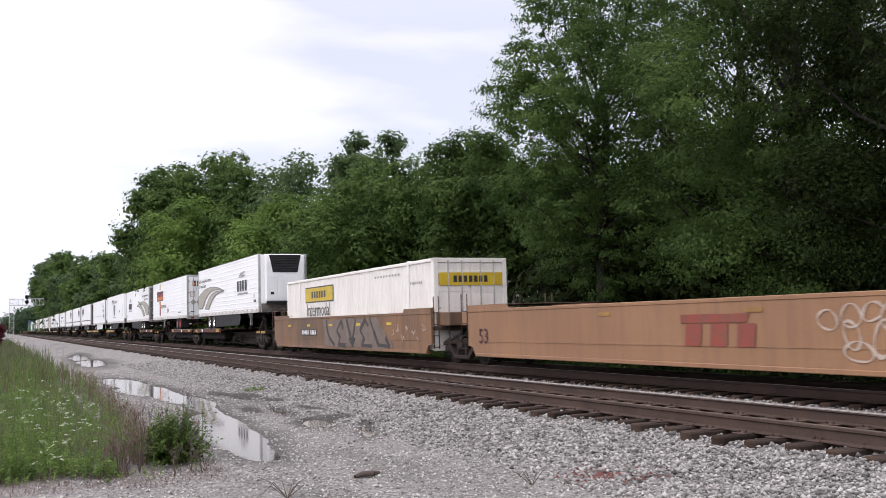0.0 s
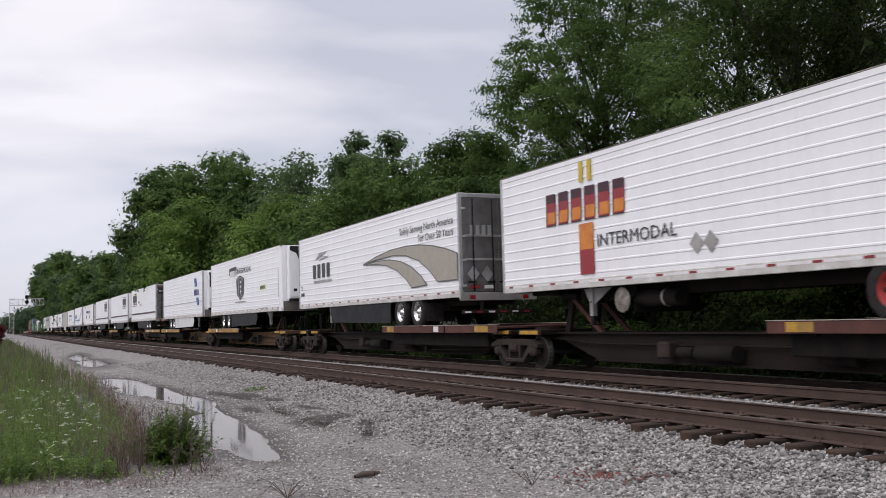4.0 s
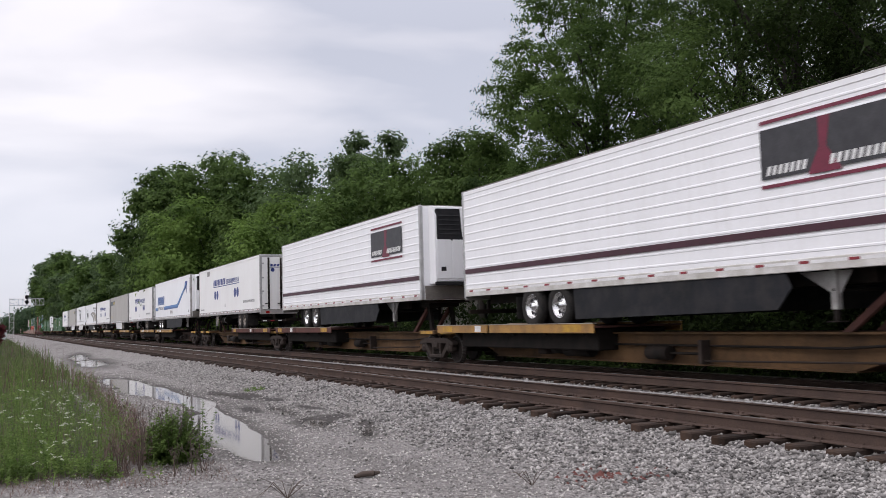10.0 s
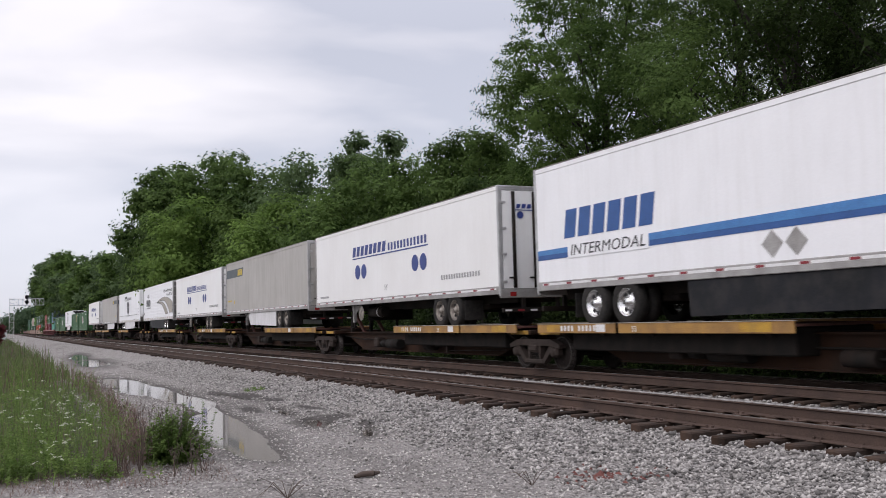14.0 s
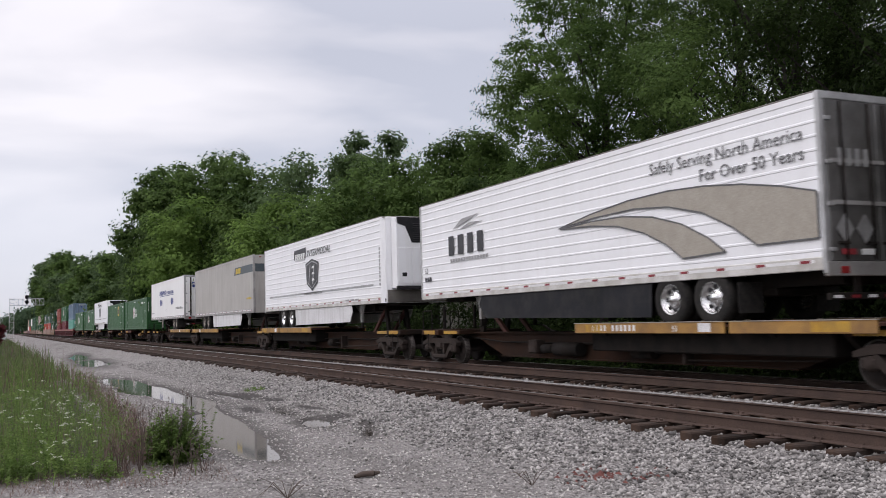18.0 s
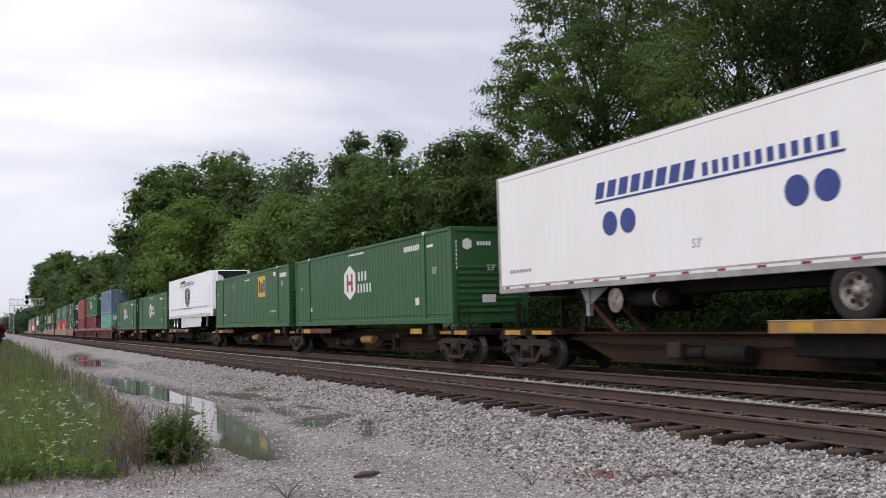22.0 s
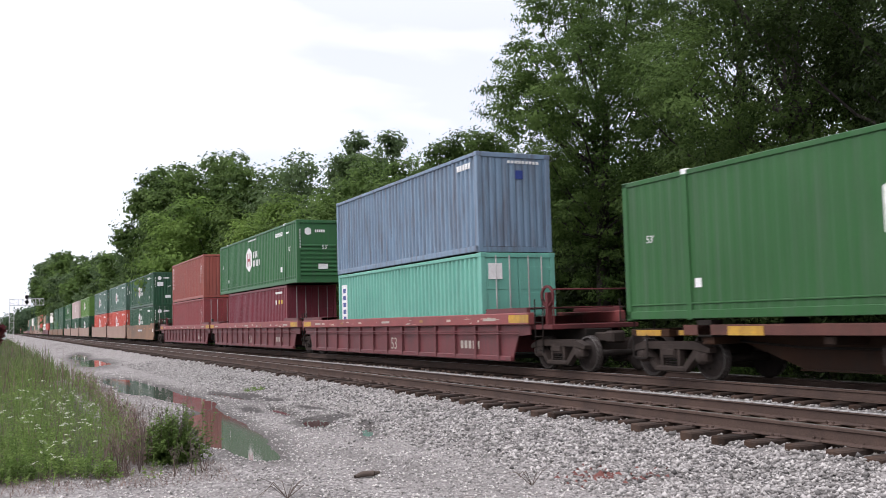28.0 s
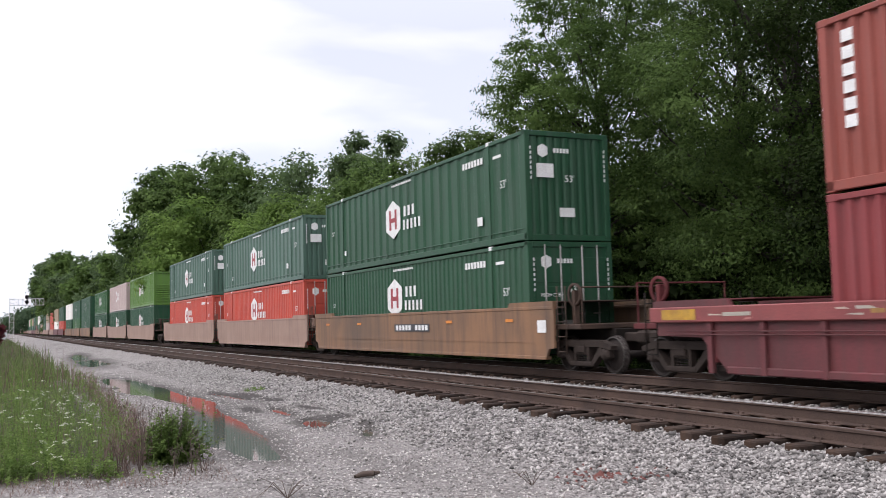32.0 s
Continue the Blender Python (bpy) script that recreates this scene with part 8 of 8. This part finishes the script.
def build_boxes():
    G = "53-foot green container with white hexagon badge"
    for nm, a, b, z in (("h1", 370.73, 386.91, 4.11), ("h2", 422.84, 439.01, 4.13), ("h3", 441.43, 457.59, 4.15)):
        t, L, H = container(a, b, 1.2, z, paint_green, G + " riding on a spine car", depth=0.011)
        hex_badge(t, L, 1.2, 2.84)
        box_marks(t, L, H)
    t, L, H = container(387.99, 404.15, 1.2, 4.12, paint_green, "53-foot green container with a yellow square badge", depth=0.011)
    plate(t, 10.4, 11.85, 2.75 - 1.2, 3.8 - 1.2, L, ink_yellow, "square_emblem", "yellow square badge", x=BOX)
    for a0, a1, z0, z1, c in ((10.55, 10.88, 2.97, 3.6, ink_maroon), (10.98, 11.36, 2.97, 3.45, ink_maroon), (11.46, 11.74, 2.97, 3.6, ink_blue)):
        plate(t, a0, a1, z0 - 1.2, z1 - 1.2, L, c, "emblem_block", x=BOX - 0.004)
    lettering(t, "53'", 0.30, on_side(14.75, H - 0.95, L, BOX - 0.002), ink_white)
    lettering(t, "53'", 0.22, on_side(0.55, H - 1.0, L, BOX - 0.002), ink_white)
    bars(t, 14.55, 15.75, H - 0.55, H - 0.35, L, 6, ink_white, lean=0, x=BOX)
    lettering(t, "TOP LIFT HERE", 0.14, on_side(12.6, 0.72, L, BOX - 0.002), ink_white, width=1.25)
    lettering(t, "TOP LIFT HERE", 0.12, on_side(2.1, 0.72, L, BOX - 0.002), ink_white, width=0.6)
    bars(t, 7.5, 8.55, H - 0.4, H - 0.33, L, 9, ink_white, lean=0, x=BOX)
    shape(t, [(4.55, 3.5 - 1.2), (4.72, 3.68 - 1.2), (4.89, 3.5 - 1.2), (4.72, 3.32 - 1.2)], L, alu_dull, "placard_holder", x=BOX)
    plate(t, 13.4, 13.8, H - 0.42, H - 0.24, L, ink_white, "marking_plate", x=BOX)
    # white container in the first tan well
    t, L, H = container(26.18, 42.45, 0.38, 3.26, paint_white, "white 53-foot container with yellow panels", door_near=True, pitch=0.26, depth=0.032)
    z = 0.38
    plate(t, 2.80, 6.55, 2.21 - z, 2.88 - z, L, ink_black, "panel_border", "black border", x=BOX + 0.003)
    bars(t, 11.2, 13.6, 2.86 - z, 2.93 - z, L, 9, ink_grey, lean=0, x=BOX, gap=0.5)
    bars(t, 14.4, 15.4, 2.5 - z, 2.58 - z, L, 6, ink_grey, lean=0, x=BOX, gap=0.5)
    plate(t, 2.85, 6.5, 2.26 - z, 2.83 - z, L, ink_yellow, "name_panel", "yellow panel", x=BOX)
    bars(t, 3.7, 5.7, 2.4 - z, 2.68 - z, L, 6, ink_black, lean=0, x=BOX - 0.005, gap=0.35)
    lettering(t, "Intermodal", 0.80, on_side(2.95, 1.64 - z, L, BOX - 0.003), ink_black, width=3.2)
    y = -L / 2 - 0.012
    part("name_panel", Geo().box(-1.12, 1.12, y, y + 0.03, H - 0.86, H - 0.46), ink_yellow, t, "yellow panel on the doors")
    g = Geo()
    for k in range(7):
        g.box(-0.62 + 0.18 * k, -0.5 + 0.18 * k, y - 0.005, y, H - 0.76, H - 0.56)
    part("name_strip", g, ink_black, t)["kind"] = "stuff"
    # three maroon wells
    t, L, H = container(464.45, 476.64, 3.22, 6.10, paint_blue, "faded blue 40-foot container stacked on a mint one", posts=False, width=2.44, front_ribs="vertical", depth=0.06, pitch=0.28)
    bars(t, 10.9, 11.8, 2.45, 2.62, L, 5, ink_white, lean=0, x=-1.2)
    y = -L / 2 + 0.02
    part("notice_plate", Geo().box(0.05, 0.3, y - 0.02, y, H - 0.75, H - 0.5), ink_blue, t)
    g = Geo()
    for k in range(9):
        g.box(-0.2 + 0.12 * k, -0.12 + 0.12 * k, y - 0.022, y, H - 0.3, H - 0.22)
    part("name_strip", g, ink_white, t)["kind"] = "stuff"
    t, L, H = container(464.35, 476.54, 0.34, 3.19, paint_mint, "mint green 40-foot container in the maroon well", door_near=True, posts=False, width=2.44, depth=0.06, pitch=0.28)
    plate(t, 0.35, 0.95, 0.9, 2.45, L, ink_white, "name_panel", "white upright panel", x=-1.2)
    g = Geo()
    for k in range(5):
        slab(g, 0.5, 0.8, 1.05 + 0.27 * k, 1.22 + 0.27 * k, L, -1.205)
    part("name_strip", g, ink_blue, t)["kind"] = "stuff"
    part("notice_plate", Geo().box(-0.98, -0.55, -L / 2 - 0.012, -L / 2 + 0.02, H - 0.75, H - 0.3), ink_white, t)
    t, L, H = container(482.0, 498.17, 3.18, 6.05, paint_midgreen, "dark green 53-foot container stacked on a maroon one")
    hex_badge(t, L, 3.18, 4.83)
    box_marks(t, L, H)
    t, L, H = container(483.95, 496.2, 0.34, 3.16, paint_maroon, "maroon 40-foot container in the well", door_near=True, posts=False, width=2.44, depth=0.06, pitch=0.28)
    for a, c in ((10.2, ink_white), (10.75, ink_yellow), (11.2, ink_yellow)):
        plate(t, a, a + 0.22, 1.95, 2.15, L, c, "hazard_plate", x=-1.2)
    bars(t, 10.2, 11.4, 2.45, 2.56, L, 7, ink_white, lean=0, x=-1.2)
    for z0, z1, c, w in ((3.22, 6.09, paint_rust, False), (0.34, 3.19, paint_rust_low, True)):
        t, L, H = container(503.66, 515.9, z0, z1, c, "rust-red 40-foot container, one of a stacked pair", door_near=w, posts=False, width=2.44, depth=0.06, pitch=0.28, front_ribs="vertical")
        if not w:
            g = Geo()
            for k in range(6):
                slab(g, 0.45, 0.68, 1.0 + 0.28 * k, 1.2 + 0.28 * k, L, -1.2)
            part("name_strip", g, ink_white, t)["kind"] = "stuff"
            part("notice_plate", Geo().cyl((0.62, -L / 2 + 0.03, 0.58), (0.62, -L / 2 + 0.0, 0.58), 0.19, n=20), ink_yellow, t, "round yellow sticker")
            g = Geo()
            for k in range(10):
                g.box(0.78, 0.85, -L / 2 + 0.005, -L / 2 + 0.03, H - 0.4 - 0.15 * k, H - 0.31 - 0.15 * k)
            part("name_strip", g, ink_white, t)["kind"] = "stuff"
        g = Geo()
        for k in range(9):
            slab(g, 11.2, 11.28, 1.0 + 0.15 * k, 1.1 + 0.15 * k, L, -1.2)
        part("name_strip", g, ink_white, t)["kind"] = "stuff"
        g = Geo()
        for k in range(4):
            slab(g, 11.5, 11.58, 1.6 + 0.15 * k, 1.7 + 0.15 * k, L, -1.2)
        part("name_strip", g, ink_white, t)["kind"] = "stuff"
    # stacks of the second tan car
    rows = ((525.36, 541.51, paint_dkgreen, paint_dkgreen), (544.72, 560.88, paint_grgreen, paint_red), (564.24, 580.4, paint_grgreen, paint_red))
    for i, (a, b, up, dn) in enumerate(rows):
        t, L, H = container(a, b, 3.30, 6.16, up, "weathered green 53-foot container, top of a stack", pitch=0.62, depth=0.05, front_ribs="vertical")
        hex_badge(t, L, 3.30, 4.78)
        box_marks(t, L, H)
        part("notice_plate", Geo().box(-0.95, -0.45, -L / 2 - 0.012, -L / 2 + 0.02, H - 1.22, H - 0.86), ink_white, t)
        t, L, H = container(a, b, 0.38, 3.27, dn, "%s 53-foot container low in the well" % ("red" if i else "dark green"), door_near=True)
        hex_badge(t, L, 0.38, 2.1)
        box_marks(t, L, H)
        if i == 0:
            lettering(t, "HIGH CUBE", 0.13, Matrix.Translation((-0.95, -L / 2 - 0.004, H - 1.42)) @ END, ink_white)


build_boxes()


def build_wells():
    lab = "tan well car with smooth sides, spray paint and rust"
    well_unit(5.4, 24.84, 6.7, 23.6, tub_tan, (5.4,), "empty tan well car with smooth sides and faded markings")
    c = well_unit(24.84, 44.6, 26.1, 44.1, tub_brown, (24.84, 44.6), lab, far_end=True)
    L = 0.0
    off = (24.84 + 44.6) / 2
    # spray paint and number panel of the second well
    x = -1.476
    def spray(y, z):
        return (36.25 - off - y, 0.42 + 0.98 * z)
    fill = [(-0.3, 0.05), (-0.15, 0.6), (-0.35, 1.05), (0.9, 0.98), (2.3, 1.08), (4.2, 1.02), (5.6, 1.08), (6.1, 0.7), (6.9, 0.22), (7.1, 0.0), (5.2, -0.06), (3.1, 0.02), (1.4, -0.05)]
    part("spray_paint", Geo().prism([spray(*p) for p in fill], "x", x - 0.003, x), spray_grey, c, "sprayed grey ground of a tag")
    strokes = [((0.05, 1.0), (0.18, 0.6), (0.48, 0.28), (1.0, 0.06)), ((2.05, 0.72), (1.85, 0.98), (1.35, 0.62), (1.7, 0.34), (1.5, 0.06), (2.3, 0.04)),
               ((2.5, 1.02), (2.95, 0.3)), ((3.45, 1.02), (3.15, 0.3)), ((4.75, 0.80), (4.45, 1.0), (3.95, 0.62), (4.35, 0.32), (4.1, 0.06), (5.1, 0.05)),
               ((4.95, 1.02), (5.35, 0.55), (5.75, 0.10), (6.75, 0.06), (6.45, 0.34))]
    for k, line in enumerate(strokes):
        g = Geo()
        for i, (p, q) in enumerate(zip(line, line[1:])):
            p, q = Vector(spray(*p)), Vector(spray(*q))
            e = (q - p).normalized()
            n = Vector((-e.y, e.x)) * (0.075 + 0.02 * math.sin(3.1 * i + k))
            p, q = p - e * 0.05, q + e * 0.05
            g.prism([tuple(p + n), tuple(p - n), tuple(q - n * 0.9), tuple(q + n * 1.1)], "x", x - 0.005 - 0.0006 * i, x)
        part("spray_paint", g, spray_dark, c, "black sprayed letter stroke")
    part("spray_paint", Geo().prism([spray(2.6, 0.32), spray(3.5, 0.34), spray(3.1, -0.02)], "x", x - 0.0085, x), spray_dark, c, "black sprayed letter stroke")
    r = random.Random(4)
    for k in range(7):
        y, z, g = 29.3 - 0.42 * k - off, 0.95 + 0.18 * math.sin(2.3 * k), Geo()
        line = [(y - 0.07 * i + r.uniform(-0.08, 0.08), z + r.uniform(-0.14, 0.16)) for i in range(5)]
        for i, (p, q) in enumerate(zip(line, line[1:])):
            p, q = Vector(p), Vector(q)
            e = (q - p).normalized()
            n = Vector((-e.y, e.x)) * 0.013
            g.prism([tuple(p + n), tuple(p - n), tuple(q - n), tuple(q + n)], "x", x - 0.004 - 0.0006 * i, x)
        part("spray_paint", g, spray_white, c, "pale chalked scrawl")
    part("number_panel", Geo().box(x - 0.005, x, 37.5 - off, 39.7 - off, 0.82, 1.08), ink_black, c)
    for k in range(10):
        if k != 4:
            part("letter_bar", Geo().box(x - 0.008, x - 0.005, 37.62 - off + 0.2 * k, 37.75 - off + 0.2 * k, 0.86, 1.04), ink_white, c)
    for y in (29.5, 32.5, 35.7, 38.6, 41.5):
        part("reflective_panel", Geo().box(x - 0.004, x, y - off - 0.22, y - off + 0.22, 1.2, 1.29), ink_yellow, c)
    # markings of the empty well
    c0 = [o for o, _, _ in MOVING if o.name.startswith("well_car")][0]
    off = (5.4 + 24.84) / 2
    lettering(c0, "53", 0.58, Matrix.Translation((x - 0.002, 22.95 - off, 0.66)) @ SIDE, ink_maroon)
    g = Geo()
    g.prism([(14.45 - off, 1.14), (14.45 - off, 1.30), (12.6 - off, 1.30), (12.7 - off, 1.14)], "x", x - 0.004, x)
    for p in (14.35, 13.65, 12.95):
        g.prism([(p - off, 0.70), (p - 0.45 - off, 0.70), (p - 0.5 - off, 1.12), (p - 0.05 - off, 1.12)], "x", x - 0.004, x)
    part("name_strip", g, ink_fadedred, c0, "faded red name blocks")["kind"] = "stuff"
    # white sprayed loops
    for y, z, ry, rz, turn in ((10.88, 1.16, 0.22, 0.17, 0.3), (10.42, 1.22, 0.20, 0.20, 0), (10.02, 1.28, 0.22, 0.15, -0.4), (9.72, 1.20, 0.16, 0.22, 0.2), (10.42, 0.92, 0.26, 0.16, 1.2), (10.30, 0.66, 0.30, 0.17, 0.1), (9.86, 0.86, 0.16, 0.32, 0.2)):
        g = Geo()
        pts = []
        for k in range(19):
            t = 2 * math.pi * k / 18
            u, v, w = ry * math.cos(t), rz * math.sin(t), 1 - 0.028 / min(ry, rz) * (1 + 0.5 * math.sin(3 * t))
            pts.append([(y - off + f * (u * math.cos(turn) - v * math.sin(turn)), z + f * (u * math.sin(turn) + v * math.cos(turn))) for f in (1, w)])
        for p, q in zip(pts, pts[1:]):
            g.prism([p[0], q[0], q[1], p[1]], "x", x - 0.003, x)
        part("spray_paint", g, spray_white, c0, "white sprayed loops")
    for y in (8.0, 12.5, 17.0):
        part("reflective_panel", Geo().box(x - 0.004, x, y - off - 0.22, y - off + 0.22, 1.32, 1.40), deck_yellow, c0)
    # maroon car
    M = "maroon well car with ribbed sides and faded lettering"
    m1 = well_unit(460.75, 481.0, 461.5, 480.5, tub_maroon, (460.75,), M, True, 1.45, near_end=True)
    m2 = well_unit(481.0, 500.6, 481.4, 500.1, tub_maroon, (481.0,), M, True, 1.47)
    m3 = well_unit(500.6, 519.9, 500.9, 520.2, tub_maroon, (500.2, 519.9), M, True, 1.45, far_end=True)
    for c, n0, n1 in ((m1, 461.5, 480.5), (m2, 481.4, 500.1), (m3, 500.9, 520.2)):
        mid = (n0 + n1) / 2
        for k in range(7):
            y = -7.8 + 2.5 * k + 0.3 * math.sin(k * 2.1)
            part("faded_marking", Geo().box(-1.505, -1.5, y, y + (0.25 if k % 3 else 0.7), 1.26, 1.33), (ink_tan, spray_white, deck_yellow)[k % 3], c, "faded stencil marking")
        for q in (-1, 1):
            part("reflective_panel", Geo().box(-1.505, -1.5, *sorted((q * (n1 - n0) / 2, q * ((n1 - n0) / 2 - 1.0))), 1.20, 1.40), band_gold, c, "faded yellow end panel")
        r = random.Random(int(n0))
        for k in range(22):
            y, z, w, h = r.uniform(-8.8, 8.6), r.uniform(1.19, 1.34), r.uniform(0.05, 0.42), r.uniform(0.012, 0.07)
            lean = r.uniform(-0.1, 0.1)
            part("scuff", Geo().prism([(y, z), (y + w, z + r.uniform(-0.02, 0.02)), (y + w * 0.9 + lean, z + h), (y + w * 0.2 + lean, z + h * r.uniform(0.7, 1.2))], "x", -1.503, -1.5), (spray_white, ink_tan, chord_pale)[k % 3], c, "scuffed pale paint")
        lettering(c, "53", 0.55, Matrix.Translation((-1.384, -0.12, 0.40)) @ SIDE, ink_tan)
        g = Geo()
        for k in range(5):
            g.box(-1.384, -1.381, -6.6 + 0.25 * k, -6.45 + 0.25 * k, 0.5, 0.72)
        part("name_strip", g, ink_tan, c)["kind"] = "stuff"
    # second tan car
    t1 = well_unit(523.45, 543.2, 524.0, 542.6, tub_brown, (523.45,), lab, near_end=True)
    well_unit(543.2, 562.6, 543.8, 562.0, tub_pale, (543.2,), "pale weathered tan well car with smooth sides")
    well_unit(562.6, 583.0, 563.2, 582.4, tub_pale, (562.6, 583.0), "pale weathered tan well car with smooth sides", far_end=True)
    part("number_panel", Geo().box(-1.481, -1.476, -2.2, 0.6, 0.98, 1.22), ink_black, t1)
    for k in range(10):
        if k != 4:
            part("letter_bar", Geo().box(-1.484, -1.481, -2.08 + 0.26 * k, -1.9 + 0.26 * k, 1.02, 1.18), ink_white, t1)
    for y in (-7.2, -3.6, 4.0, 7.6):
        part("reflective_panel", Geo().box(-1.48, -1.476, y - 0.2, y + 0.2, 1.22, 1.3), ink_orange, t1)
    part("notice_plate", Geo().box(-1.48, -1.476, -9.0, -8.6, 0.95, 1.25), ink_white, t1)
    # the rest of the train, far off
    colours = ((paint_ltgreen, paint_dkgreen), (paint_pink, paint_dkgreen), (paint_green, paint_dkgreen), (paint_dkgreen, paint_dkgreen), (paint_dkgreen, paint_green), (paint_white, paint_dkgreen),
               (paint_dkgreen, paint_red), (paint_tan, paint_white), (paint_red, paint_red), (paint_tan, paint_pink), (paint_dkgreen, paint_grgreen), (paint_grgreen, paint_tan), (paint_white, paint_grgreen),
               (paint_green, paint_maroon), (paint_grgreen, paint_dkgreen), (paint_tan, paint_grgreen))
    y = 587.2
    for i in range(32):
        up, dn = colours[i % len(colours)]
        tub = (tub_pale, tub_pale, tub_pale, tub_brown, tub_brown, tub_brown, tub_maroon, tub_maroon)[i % 8]
        last = i % 3 == 2
        well_unit(y, y + 19.4, y + 0.7, y + 18.7, tub, (y,) if not last else (y, y + 19.4), "well car far back in the train", False, 1.55, near_end=i % 3 == 0, far_end=last, full=i < 3)
        a = y + 1.6
        for z0, z1, c in ((3.30, 6.18, up), (0.38, 3.27, dn)):
            t, L, H = container(a, a + 16.15, z0, z1, c, "53-foot container in a stack far back in the train", full=i < 3)
            if i < 6:
                hex_badge(t, L, z0, (z0 + z1) / 2 + 0.2)
        y += 19.4 if not last else 23.3


build_wells()


# ---- what moves: the whole train, and the wheelsets while they pass ----
def motions():
    for ob, along, z in MOVING:
        walk(ob, [(t, pose(TRAIN_TRACK, along - gone(t), z)) for t in KEY_TIMES])
    for w, k in SPINNING:
        truck = w.parent
        car = truck.parent
        along = [a for o, a, _ in MOVING if o is car][0] + truck.location.y + k
        # time at which the axle is 45 m up the line, and at which it has passed from view
        t0 = max(0.0, (along - 42.0) / SPEED)
        t1 = min(32.0, (along - 6.0) / SPEED)
        if t0 >= 32.0 or t1 <= t0:
            continue
        rows = []
        for f in range(math.ceil(t0 * FPS), int(t1 * FPS) + 1):
            rows.append((f / FPS, pose(0, k, 0.425, math.degrees((gone(f / FPS) - gone(t0)) / 0.425), 0, 0)))
        if len(rows) > 1:
            if rows[0][0] > 0.05:
                rows.insert(0, (0.0, rows[0][1]))
            if rows[-1][0] < 31.95:
                rows.append((32.0, rows[-1][1]))
            walk(w, rows)


motions()
